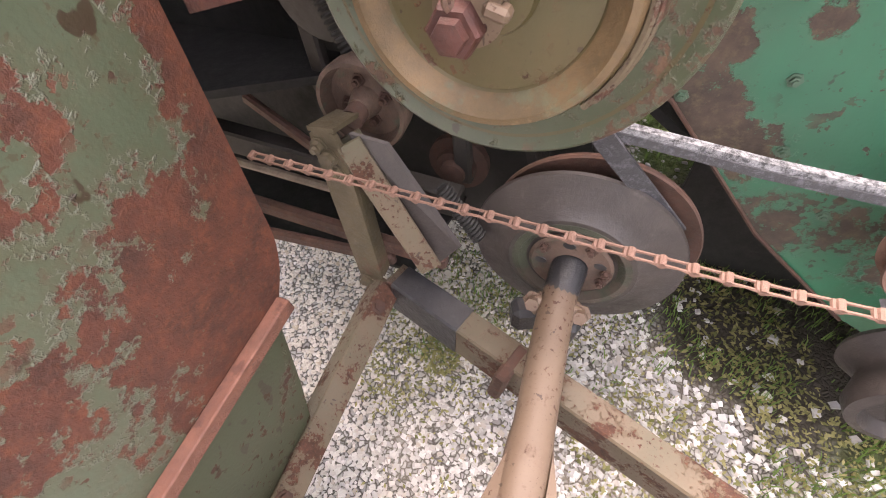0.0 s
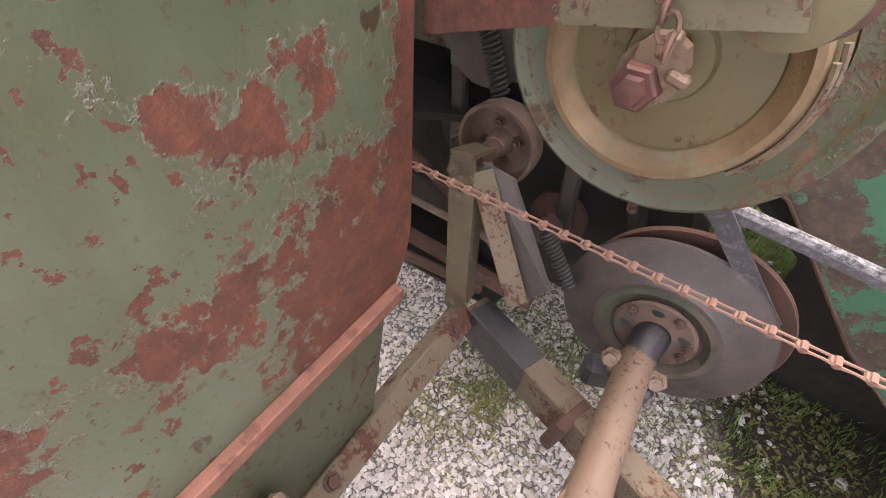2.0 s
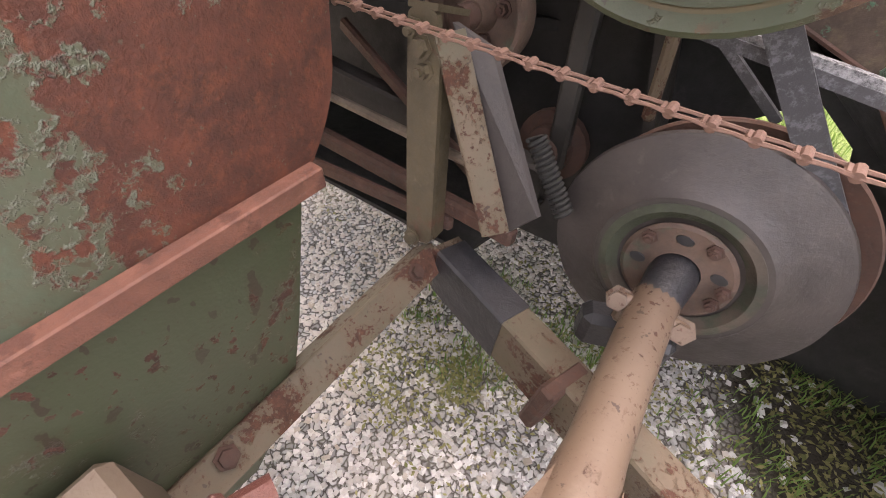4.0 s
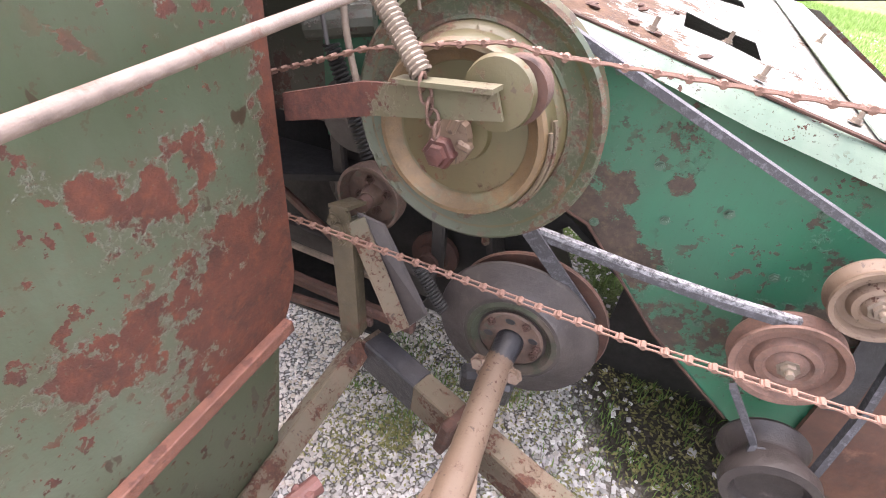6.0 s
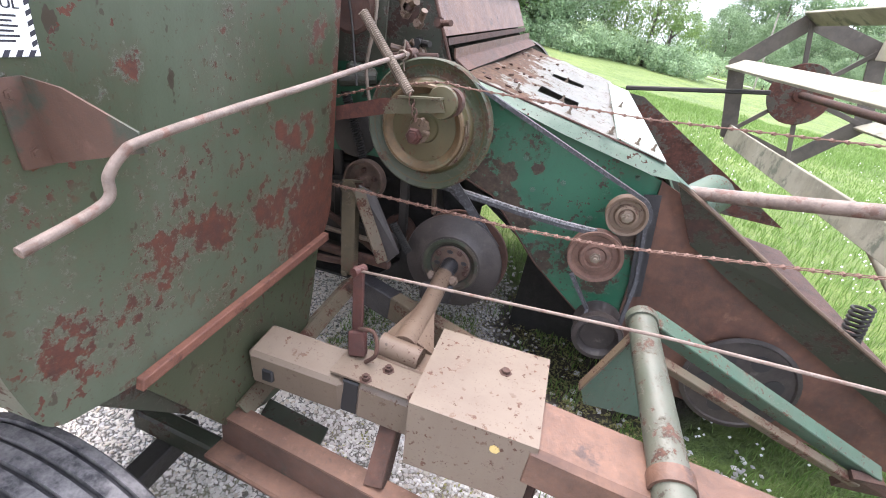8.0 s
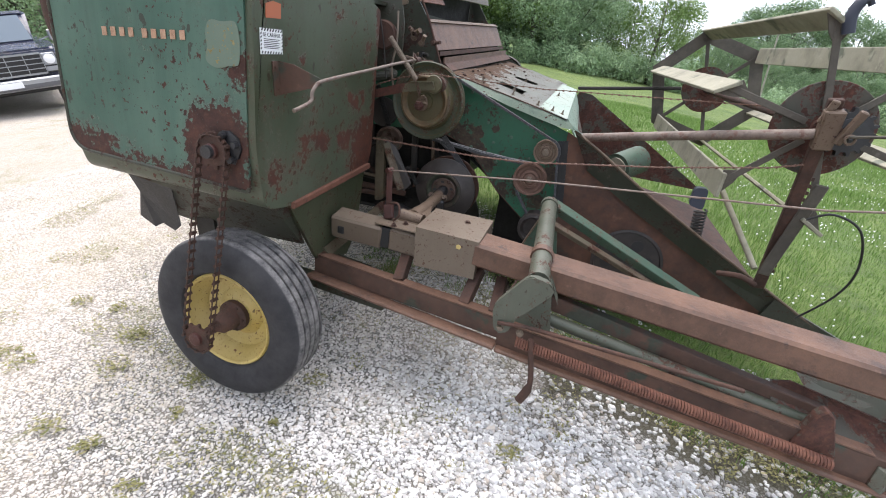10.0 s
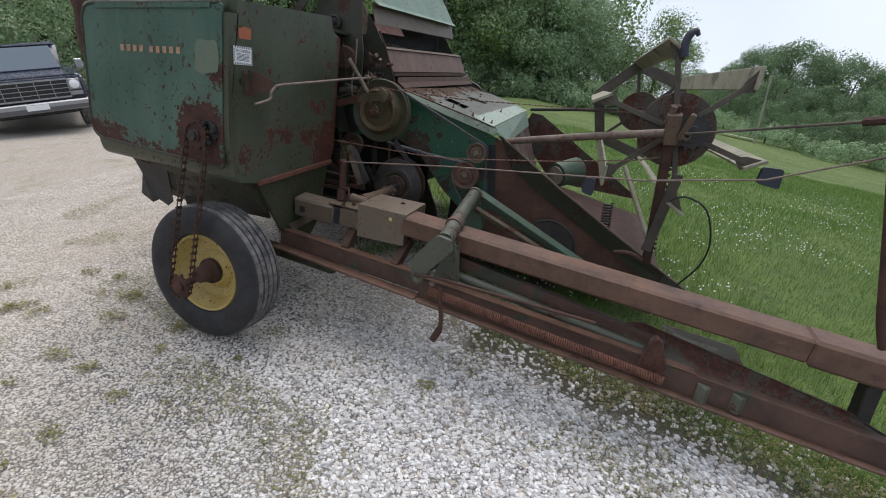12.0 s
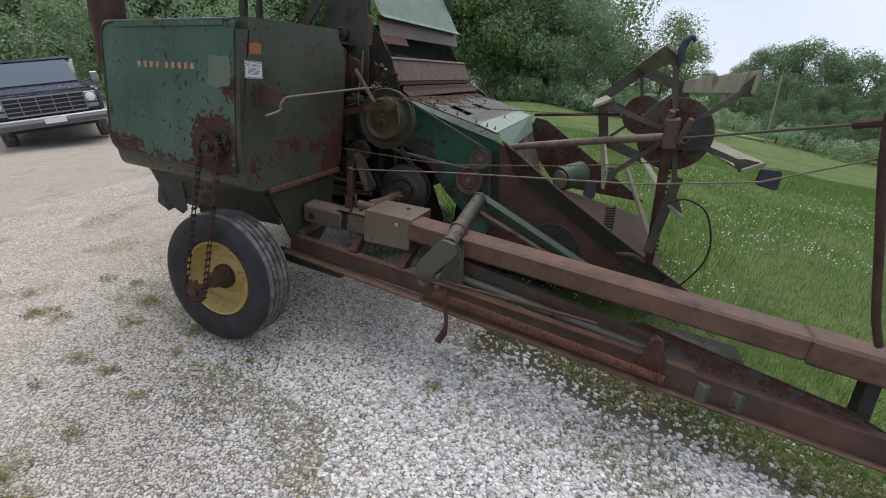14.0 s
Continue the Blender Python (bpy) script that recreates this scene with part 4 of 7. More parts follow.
    beam("axle", (-0.235, -0.85, 0.605), (-0.235, -0.42, 0.64), 0.07, 0.07, M_DARK, combine)


def build_drive():
    """Pulleys, belts, chains and brackets on the machine's front side."""
    big = dish("large_pulley", (0.245, 0.205, 1.628),
               [(0, -0.07), (0.197, -0.07), (0.213, -0.06), (0.215, -0.048), (0.193, -0.028), (0.193, -0.022), (0.215, -0.004), (0.217, 0.004), (0.212, 0.008), (0.196, 0.0), (0.180, -0.006), (0.165, -0.008),
                (0.158, 0.0), (0.155, 0.012), (0.148, 0.018), (0.142, 0.055), (0.138, 0.062), (0.13, 0.063), (0.124, 0.054), (0.112, 0.046), (0.108, 0.040), (0.05, 0.040), (0.046, 0.05), (0, 0.05)],
               M_PULLEY, combine, "large stepped olive pulley with rubbed paint")
    dish("green_ring", (0.245, 0.205, 1.628), [(0.160, 0.0015), (0.165, -0.0055), (0.180, -0.0035), (0.192, 0.0025), (0.19, 0.0), (0.165, -0.009), (0.160, 0.0015)], M_RING, big, "green paint left on the outer ring")
    dish("rubbed_lip", (0.245, 0.205, 1.628), [(0.110, 0.0440), (0.113, 0.0475), (0.1245, 0.0555), (0.1303, 0.0645), (0.1384, 0.0636), (0.1428, 0.056), (0.1405, 0.050), (0.128, 0.052), (0.110, 0.0440)], M_LIP, big, "orange-tan lip of the drum where the paint is rubbed off")
    dish("green_rim", (0.245, 0.205, 1.628), [(0.1975, 0.0014), (0.2120, 0.0092), (0.2180, 0.0045), (0.2162, -0.0045), (0.208, -0.010), (0.1975, 0.0014)], M_RING, big, "teal green outer rim")
    bm = bmesh.new()
    lathe(bm, facing(0.233, 0.145, 1.612), [(0, -0.01), (0.036, -0.01), (0.036, 0.006), (0.0, 0.006)], 20)
    lathe(bm, facing(0.243, 0.138, 1.634), [(0, 0), (0.03, 0), (0.028, 0.016), (0, 0.018)], 9)
    box(bm, (0.246, 0.124, 1.652), (0.016, 0.022, 0.03), (0, 20, 0), 0.004)
    box(bm, (0.266, 0.124, 1.622), (0.026, 0.02, 0.014), (0, 15, 0), 0.004)
    part("hub_keeper", bm, M_TAN, big, "tan bent keeper behind the nut")
    bm = bmesh.new()
    lathe(bm, facing(0.228, 0.130, 1.604), [(0, 0), (0.027, 0), (0.029, 0.008), (0.027, 0.02), (0.024, 0.024), (0.018, 0.024), (0.016, 0.034), (0, 0.036)], 6)
    part("hub_nut", bm, M_NUT, big, "dark red hub nut")
    bm = bmesh.new()
    tube(bm, [(0.245 + 0.147 * math.cos(a), 0.148, 1.628 + 0.147 * math.sin(a)) for a in np.linspace(-0.75, 0.25, 14)], 0.004, 6)
    tube(bm, [(0.245 + 0.152 * math.cos(a), 0.158, 1.628 + 0.152 * math.sin(a)) for a in np.linspace(-0.7, 0.35, 14)], 0.004, 6)
    part("lip_edge", bm, M_STRUT, big, "bright rubbed edge of the drum", True)
    # tensioner arm with its sprocket and spring
    bm = bmesh.new()
    slab(bm, [(-0.02, 0.055, 1.66), (0.14, 0.03, 1.715), (0.335, 0.012, 1.748), (0.348, 0.014, 1.712), (0.16, 0.03, 1.672), (-0.02, 0.055, 1.615)], (0, 0.007, 0))
    bar(bm, (0.20, 0.022, 1.732), (0.338, 0.008, 1.75), 0.03, 0.006)
    part("tension_arm", bm, M_ARM, combine, "flat iron tensioner arm, red rust and worn olive paint")
    sp = dish("tension_sprocket", (0.33, 0.045, 1.735), [(0, -0.01), (0.045, -0.01), (0.048, 0.0), (0.045, 0.012), (0.012, 0.018), (0, 0.018)], M_PULLEY, combine, "worn olive roller on the tension arm", 28)
    dish("chain_roller", (0.345, 0.075, 1.735), [(0, -0.02), (0.042, -0.02), (0.042, 0.015), (0, 0.015)], M_RUST, combine, "rusted roller under the chain", 24)
    bm = bmesh.new()
    spring(bm, (0.235, 0.02, 1.745), (0.03, 0.10, 1.94), 0.0125, 0.0032, 44, 5, 8)
    part("tension_spring", bm, M_SPRING, combine, "closely coiled tension spring", True)
    bm = bmesh.new()
    for k in range(5):
        p = Vector((0.24 + 0.006 * k, 0.012, 1.738 - 0.014 * k))
        tube(bm, [p + Vector((0.008 * math.cos(a) * (k % 2), 0.008 * math.cos(a) * ((k + 1) % 2), 0.012 * math.sin(a))) for a in np.linspace(0, 6.28, 11)], 0.0025, 5)
    part("hook_chain", bm, M_CHAIN, combine, "short rusty chain hooked to the spring", True)
    chain("upper_chain", [(-0.12, 0.15, 1.655), (0.1, 0.10, 1.738), (0.285, 0.072, 1.782), (0.33, 0.07, 1.789), (0.375, 0.07, 1.784), (0.9, 0.09, 1.79), (1.9, 0.15, 1.855), (2.1, 0.17, 1.875)], combine, 0.034, (0, 1, 0), "long rusty drive chain running to the reel", 0.76)
    chain("lower_chain", [(-0.10, 0.118, 1.374), (0.3, 0.105, 1.382), (0.6, 0.095, 1.386), (0.9, 0.085, 1.408), (1.2, 0.065, 1.457), (1.55, 0.05, 1.512), (2.0, 0.02, 1.602), (2.14, 0.0, 1.65)], combine, 0.034, (0, 1, 0.15), "rusty drive chain across the machine's front", 0.8)
    # split disc pulley on the cross shaft
    disc = dish("front_disc", (0.385, 0.30, 1.096),
                [(0, -0.012), (0.196, -0.032), (0.200, -0.028), (0.198, -0.022), (0.15, -0.006), (0.126, 0.004), (0.12, 0.010), (0.10, 0.012), (0.092, 0.004), (0.085, 0.0), (0, 0.0)],
                M_DISC, combine, "smooth dark steel sheave disc, edge dented", 72)
    dish("green_band", (0.385, 0.30, 1.096), [(0.086, 0.002), (0.092, 0.0058), (0.10, 0.0132), (0.112, 0.0118), (0.112, 0.0105), (0.10, 0.0122), (0.086, 0.002)], M_BAND, disc, "green paint left on the disc's inner band", 72)
    bm = bmesh.new()
    lathe(bm, facing(0.385, 0.30, 1.096), [(0.034, 0.0), (0.078, 0.0), (0.080, 0.006), (0.074, 0.010), (0.050, 0.008), (0.034, 0.012), (0.034, 0.0)], 40)
    part("disc_flange", bm, M_FLANGE, disc, "rust-brown bolted flange", True)
    for a in (1.75, 0.35, 3.2, 4.9):
        bm = bmesh.new()
        lathe(bm, facing(0.385 + 0.056 * math.cos(a), 0.2915, 1.096 + 0.056 * math.sin(a)) @ Matrix.Diagonal((1.35, 0.9, 1, 1)), [(0, 0), (0.0095, 0), (0.0085, 0.0015), (0, 0.0015)], 14)
        part("flange_hole", bm, M_BLACK, disc, "dark hole in the flange")
    bolts("flange_bolt", [(0.385 + 0.066 * math.cos(a), 0.2895, 1.096 + 0.066 * math.sin(a)) for a in (0.05, -0.35, 2.5, 1.1)], 0.008, 0.009, 0.005, M_RUST, disc)
    dish("rear_disc", (0.405, 0.385, 1.115), [(0, -0.01), (0.11, 0.0), (0.192, 0.03), (0.195, 0.026), (0.194, 0.018), (0.1, -0.02), (0, -0.03)], M_RUST, combine, "rust-brown rear sheave disc")
    rod("cross_shaft", [(0.385, 0.5, 1.10), (0.385, 0.3, 1.092), (0.381, 0.215, 1.078)], [0.035, 0.036, 0.03], M_GREASE, combine, "greasy black shaft hub", 16)
    bm = bmesh.new()
    tube(bm, curve([(0.381, 0.235, 1.078), (0.384, 0.15, 1.074), (0.395, -0.02, 1.073), (0.40, -0.14, 1.074), (0.405, -0.26, 1.075)], 4), [0.033] * 9 + [0.036] * 4 + [0.042] * 4, 20)
    pipe = part("shaft_housing", bm, M_TAN, combine, "tan worn tubular shaft housing", True)
    bm = bmesh.new()
    tube(bm, [(0.339, 0.204, 1.078), (0.424, 0.204, 1.078)], 0.014, 10)
    for x in (0.338, 0.424):
        hexbolt(bm, pose(x, 0.206, 1.076, 60, 0, 0), 0.0135, 0.022)
        box(bm, (x + (0.012 if x < 0.38 else -0.012), 0.212, 1.062), (0.024, 0.03, 0.045), (-15, 0, 0), 0.006)
    part("clamp", bm, M_TAN, pipe, "cast clamp with two bolts", True)
    bm = bmesh.new()
    for s in (-1, 1):
        slab(bm, [(0.40 + s * 0.03, -0.05, 1.08), (0.41 + s * 0.085, -0.25, 1.065), (0.41 + s * 0.03, -0.25, 1.09)], (0, 0, 0.012))
    tube(bm, [(0.345, -0.285, 1.084), (0.36, -0.285, 1.084), (0.47, -0.295, 1.082)], [0.038, 0.034, 0.034], 18)
    box(bm, (0.425, -0.27, 1.055), (0.17, 0.13, 0.035), (0, 0, -4), 0.01)
    part("housing_yoke", bm, M_TAN, pipe, "cast yoke spreading on to the beam", True)
    box_b = bmesh.new()
    box(box_b, (0.40, 0.21, 1.02), (0.05, 0.06, 0.09), (10, 0, 20), 0.01)
    box(box_b, (0.33, 0.23, 0.99), (0.07, 0.05, 0.07), (0, 0, 25), 0.012)
    part("greasy_block", box_b, M_GREASE, combine, "greasy bearing block")
    # idlers by the sloping side panel
    def idler(c, r, mat, label):
        i = dish("idler_pulley", c, [(0, -0.045), (r, -0.045), (r * 1.02, -0.04), (r * 0.86, -0.024), (r * 0.86, -0.018), (r * 1.02, 0.0), (r, 0.006), (r * 0.88, 0.004), (r * 0.8, -0.012), (r * 0.62, -0.012), (r * 0.55, 0.004), (r * 0.42, 0.006), (r * 0.36, 0.0), (r * 0.25, 0.008), (0, 0.008)], mat, combine, label, 44)
        bm = bmesh.new()
        hexbolt(bm, facing(c[0], c[1] - 0.008, c[2]), 0.014, 0.012, 0.012)
        part("idler_bolt", bm, M_SPRING, i, "", True)
    idler((0.905, 0.32, 1.268), 0.098, M_CHAIN, "orange rusted idler pulley under the belt")
    idler((0.965, 0.33, 1.44), 0.070, M_TAN, "tan idler pulley carrying the belt")
    dish("lower_drum", (0.99, 0.27, 0.99), [(0, -0.1), (0.088, -0.1), (0.092, -0.09), (0.07, -0.055), (0.07, -0.045), (0.094, 0.0), (0.092, 0.03), (0.075, 0.035), (0.06, 0.01), (0, 0.01)], M_DISC, combine, "dusty double drum pulley low on the machine")
    # belts
    def belt(name, pts, w=0.02, h=0.013, mat=M_BELT, label="cracked dark rubber drive belt"):
        bm = bmesh.new()
        sweep(bm, pts, [(-w / 2, -h / 2), (w / 2, -h / 2), (w / 2, h / 2), (-w / 2, h / 2)], lambda d: Vector((0, 1, 0)).cross(d))
        return part(name, bm, mat, combine, label)
    arc = lambda c, r, a0, a1, y, n=9: [(c[0] + r * math.cos(a), y, c[1] + r * math.sin(a)) for a in np.linspace(a0, a1, n)]
    up = arc((0.245, 1.628), 0.200, 2.6, 1.0, 0.225) + arc((0.965, 1.44), 0.078, 0.95, -0.35, 0.35) + [(1.07, 0.34, 1.2), (1.06, 0.30, 1.03)]
    belt("drive_belt", up)
    belt("frayed_belt", [(0.27, 0.32, 1.405), (0.42, 0.322, 1.392), (0.60, 0.325, 1.374), (0.76, 0.33, 1.364), (0.885, 0.335, 1.362)], 0.014, 0.014, M_FRAY, "frayed grey belt with loose cord fibres")
    belt("frayed_belt_side", [(0.268, 0.312, 1.397), (0.42, 0.314, 1.382), (0.60, 0.317, 1.364), (0.76, 0.322, 1.354), (0.88, 0.327, 1.352)], 0.004, 0.014, M_BELT)
    belt("low_belt", [(0.84, 0.30, 1.19), (0.93, 0.29, 1.07)] + arc((0.99, 0.99), 0.08, 2.4, 2.0, 0.28, 3))
    belt("twisted_belt", [(0.345, 0.29, 1.43), (0.40, 0.31, 1.36), (0.46, 0.33, 1.285), (0.54, 0.35, 1.19)], 0.006, 0.034, M_BELT, "flat worn belt edge")
    belt("inner_belt", [(0.20, 0.40, 1.44), (0.28, 0.40, 1.385), (0.40, 0.40, 1.30)], 0.012, 0.012)
    # bent bracket and small idler
    bm = bmesh.new()
    slab(bm, [(x, 0.212, z) for x, z in rounded([(-0.066, 1.360), (-0.016, 1.365), (-0.006, 1.30), (0.008, 0.972), (-0.048, 0.962), (-0.06, 1.2)], [0.012, 0.012, 0, 0.02, 0.02, 0], 3)], (0, 0.009, 0))
    slab(bm, [(-0.066, 0.212, 1.360), (-0.016, 0.212, 1.365), (-0.014, 0.288, 1.346), (-0.06, 0.292, 1.341)], (0, 0, 0.009))
    slab(bm, [(-0.006, 0.222, 1.30), (0.008, 0.222, 0.98), (0.008, 0.25, 0.985), (-0.006, 0.25, 1.30)], (-0.008, 0, 0))
    hexbolt(bm, facing(-0.038, 0.21, 1.315), 0.013, 0.012)
    hexbolt(bm, facing(-0.026, 0.2, 0.982), 0.012, 0.012)
    for p in ((-0.052, 0.211, 1.335), (-0.03, 0.211, 1.285)):
        hexbolt(bm, facing(*p), 0.011, 0.012, 0.008)
    part("upright_bracket", bm, M_OLIVE, combine, "olive flat-iron bracket leg with rusted bolts")
    channel("bracket_brace", (-0.014, 0.24, 1.335), (0.118, 0.232, 1.062), 0.045, 0.045, M_STRUT, combine, "rubbed channel-iron brace", up=(0.5, -0.85, 0.3), kind="U")
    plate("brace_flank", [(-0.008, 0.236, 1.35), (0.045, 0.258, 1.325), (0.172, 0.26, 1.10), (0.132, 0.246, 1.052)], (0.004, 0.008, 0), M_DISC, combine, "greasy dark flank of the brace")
    small = dish("small_idler", (-0.03, 0.325, 1.34), [(0, -0.05), (0.076, -0.05), (0.084, -0.035), (0.087, 0.004), (0.085, 0.01), (0.078, 0.01), (0.07, -0.018), (0.044, -0.024), (0.03, -0.018), (0.022, 0.012), (0, 0.014)], M_FLANGE, combine, "small dark brown idler pulley with a deep dish", 40)
    bolts("idler_nut", [(-0.03 + 0.04 * math.cos(a), 0.345, 1.34 + 0.04 * math.sin(a)) for a in (0.3, 1.8, 3.4, 5.0)], 0.009, 0.012, 0.006, M_RUST, small, "rusted face bolt")
    rod("idler_axle", [(-0.03, 0.325, 1.34), (-0.03, 0.285, 1.338)], 0.02, M_RUST, small, "rusted axle end", 12)
    bm = bmesh.new()
    spring(bm, (0.115, 0.32, 1.195), (0.20, 0.305, 1.095), 0.014, 0.004, 15, 5, 10)
    part("dark_spring", bm, M_PIT, combine, "dark greasy coil spring", True)
    bm = bmesh.new()
    spring(bm, (-0.16, 0.38, 1.66), (-0.06, 0.37, 1.42), 0.016, 0.004, 26, 5, 8)
    part("dark_spring", bm, M_PIT, combine, "dark greasy coil spring", True)
    dish("inner_hub", (0.075, 0.52, 1.08), [(0, -0.02), (0.075, -0.02), (0.075, 0.0), (0.05, 0.006), (0.047, 0.022), (0.032, 0.026), (0.03, 0.045), (0.018, 0.05), (0, 0.05)], M_RUST, combine, "dark rusted hub deep inside", 20)


build_tank()
build_wheel()
build_drive()


def build_body():
    """Side sheets, feeder throat and the pale top of the header."""
    plate("green_side_panel", [(-0.25, 0.472, 1.40), (-0.25, 0.472, 1.76), (0.30, 0.472, 1.785), (0.38, 0.472, 1.765), (0.66, 0.472, 1.67), (0.93, 0.472, 1.60), (1.09, 0.472, 1.545), (1.09, 0.472, 0.86), (0.94, 0.472, 0.93), (0.70, 0.472, 1.115), (0.47, 0.472, 1.36), (0.30, 0.472, 1.42)],
          (0, 0.012, 0), M_PANEL, combine, "bright green riveted side sheet with rust patches")
    bolts("panel_bolt", [(x, 0.472, z) for x, z in ((0.482, 1.369), (0.569, 1.535), (0.727, 1.471), (0.776, 1.188), (0.87, 1.52), (0.44, 1.70), (0.86, 1.36), (0.66, 1.30), (0.98, 1.55), (0.62, 1.42))],
          0.0078, 0.008, 0.004, M_WEB, combine, "worn green bolt head")
    rod("panel_foot", [(0.30, 0.468, 1.42), (0.47, 0.468, 1.36), (0.70, 0.468, 1.115), (0.94, 0.468, 0.93)], 0.004, M_RUST, combine, "turned lower edge of the side sheet", 6)
    plate("rust_side_plate", [(1.06, 0.455, 1.56), (1.20, 0.455, 1.50), (1.60, 0.455, 1.27), (2.05, 0.455, 1.03), (2.40, 0.455, 0.83), (2.45, 0.455, 0.62), (1.25, 0.455, 0.70), (1.08, 0.455, 0.86)], (0, 0.012, 0), M_SIDERUST, combine, "brown rusted lower side plate with a round cover")
    plate("divider_strip", [(1.10, 0.40, 1.575), (1.24, 0.375, 1.50), (1.60, 0.36, 1.285), (2.02, 0.35, 1.058), (2.43, 0.35, 0.846), (2.62, 0.35, 0.745), (2.45, 0.38, 0.70), (1.98, 0.40, 0.95), (1.55, 0.42, 1.17), (1.22, 0.43, 1.36)], (0, 0.012, 0), M_DARKGREEN, combine, "broad dull green sloping divider strip")
    rod("divider_edge", [(1.10, 0.395, 1.58), (1.24, 0.37, 1.506), (1.60, 0.355, 1.29), (2.02, 0.345, 1.063), (2.43, 0.345, 0.85), (2.64, 0.345, 0.74)], 0.008, M_TAN, combine, "rubbed light edge of the divider", 8)
    plate("divider_point", [(2.38, 0.345, 0.86), (2.80, 0.33, 0.70), (2.86, 0.33, 0.60), (2.30, 0.36, 0.58)], (0, 0.03, 0), M_DARKGREEN, combine, "dark pointed divider nose")
    plate("dark_slot", [(1.015, 0.452, 1.50), (1.075, 0.452, 1.51), (1.13, 0.452, 1.10), (1.08, 0.452, 1.08)], (0, 0.002, 0), M_GREASE, combine, "greasy dark belt slot")
    cover = dish("round_cover", (1.58, 0.44, 0.85), [(0, 0), (0.205, 0.0), (0.212, 0.012), (0.195, 0.016), (0.19, 0.008), (0.05, 0.008), (0.045, 0.02), (0, 0.02)], M_DISC, combine, "dull grey perforated round cover", 36)
    for k in range(6):
        a = math.pi * k / 3 + 0.2
        dish("cover_hole", (1.58 + 0.12 * math.cos(a), 0.4305, 0.85 + 0.12 * math.sin(a)), [(0, 0), (0.036, 0), (0.036, 0.002), (0, 0.002)], M_BLACK, cover, "", 14)
    # pale sheet with two slots, its turned lip and the strip along its front
    def sheet_z(x, y):
        return 1.80 - 0.215 * (x - 0.28) + 0.063 * (y - 0.56)
    bm = bmesh.new()
    rows = []
    for i, x in enumerate((0.30, 0.45, 0.62, 0.80, 0.95, 1.04, 1.10)):
        drop = (0.03, 0.045, 0.06, 0.065, 0.06, 0.04, 0.02)[i]
        y = 0.455 - 0.04 * max(0, x - 0.8) / 0.3
        rows.append([bm.verts.new((x + 0.02 * k, y - 0.018 * k - 0.004 * k * math.sin(i * 1.7), sheet_z(x, y) - 0.03 * (i == 6) - drop * (0, 0.2, 0.6, 1.0)[k])) for k in range(4)])
    for a, b in zip(rows, rows[1:]):
        for k in range(3):
            bm.faces.new((a[k], b[k], b[k + 1], a[k + 1]))
    bmesh.ops.solidify(bm, geom=list(bm.faces), thickness=0.004)
    part("mint_lip", bm, M_MINT, combine, "pale mint green turned-down lip", True)
    rod("lip_edge_bead", [(x, 0.45 - 0.04 * max(0, x - 0.8) / 0.3, sheet_z(x, 0.45) + 0.002) for x in (0.3, 0.5, 0.7, 0.9, 1.04)], 0.004, M_RUST, combine, "rust-brown bead between lip and sheet", 6)
    bm = bmesh.new()
    xs, ys = (0.28, 0.40, 0.53, 0.62, 0.705, 0.79, 0.875), (0.45, 0.6, 0.735, 0.9, 1.1, 1.355, 1.5, 1.75, 2.0, 2.3)
    rows = [[bm.verts.new((x, y, sheet_z(x, y) + 0.004 * math.sin(i * 2.3 + j))) for i, x in enumerate(xs)] for j, y in enumerate(ys)]
    for j, (a, b) in enumerate(zip(rows, rows[1:])):
        for i in range(len(xs) - 1):
            if not (j in (2, 5) and i in (2, 3)):
                bm.faces.new((a[i], a[i + 1], b[i + 1], b[i]))
    bmesh.ops.solidify(bm, geom=list(bm.faces), thickness=0.004)
    part("pale_top_sheet", bm, M_SHEET, combine, "pale dusty top sheet of the header with two slots")
    plate("front_strip", [(0.868, 0.45, sheet_z(0.868, 0.45) + 0.007), (1.04, 0.40, sheet_z(1.04, 0.40) + 0.007), (0.985, 2.05, sheet_z(0.985, 2.05) + 0.007), (0.85, 2.05, sheet_z(0.85, 2.05) + 0.007)], (0, 0, 0.004), M_STRIP, combine, "whitish green strip lapped over the sheet's front")
    rng = random.Random(4)
    for k in range(26):
        x, y = rng.uniform(0.29, 0.5) + 0.15 * rng.random() ** 3, rng.uniform(0.5, 2.1)
        bm = bmesh.new()
        lathe(bm, pose(x, y, sheet_z(x, y) + 0.002, rng.uniform(-9, 9), 12, rng.uniform(0, 180)) @ Matrix.Diagonal((rng.uniform(0.6, 1.8), 1, 1, 1)), [(0, -0.003), (0.007, -0.002), (0.01, 0.002), (0.005, 0.006), (0, 0.007)], 6)
        part("dirt_clod", bm, M_RUST, combine)
    bolts("sheet_bolt", [(x, y, sheet_z(x, y) + h) for x, y, h in ((0.61, 1.43, -0.01), (0.635, 0.815, -0.01), (0.845, 0.51, 0.004), (0.94, 0.478, 0.01), (1.0, 0.49, 0.01), (0.47, 0.56, 0.004), (0.68, 0.53, 0.004), (0.9, 1.2, 0.01))],
          0.009, 0.008, 0.018, M_SPRING, combine, "steel bolt standing up through the sheet", (0, 12, 0))
    # Plate added so the slots look black; the shade is in its colour.
    plate("slot_backing", [(0.36, 0.5, 1.742), (0.86, 0.5, 1.634), (0.86, 2.2, 1.741), (0.36, 2.2, 1.849)], (0, 0, -0.01), M_PIT, combine, "near-black plate standing in for the shaded hollow under the slots")
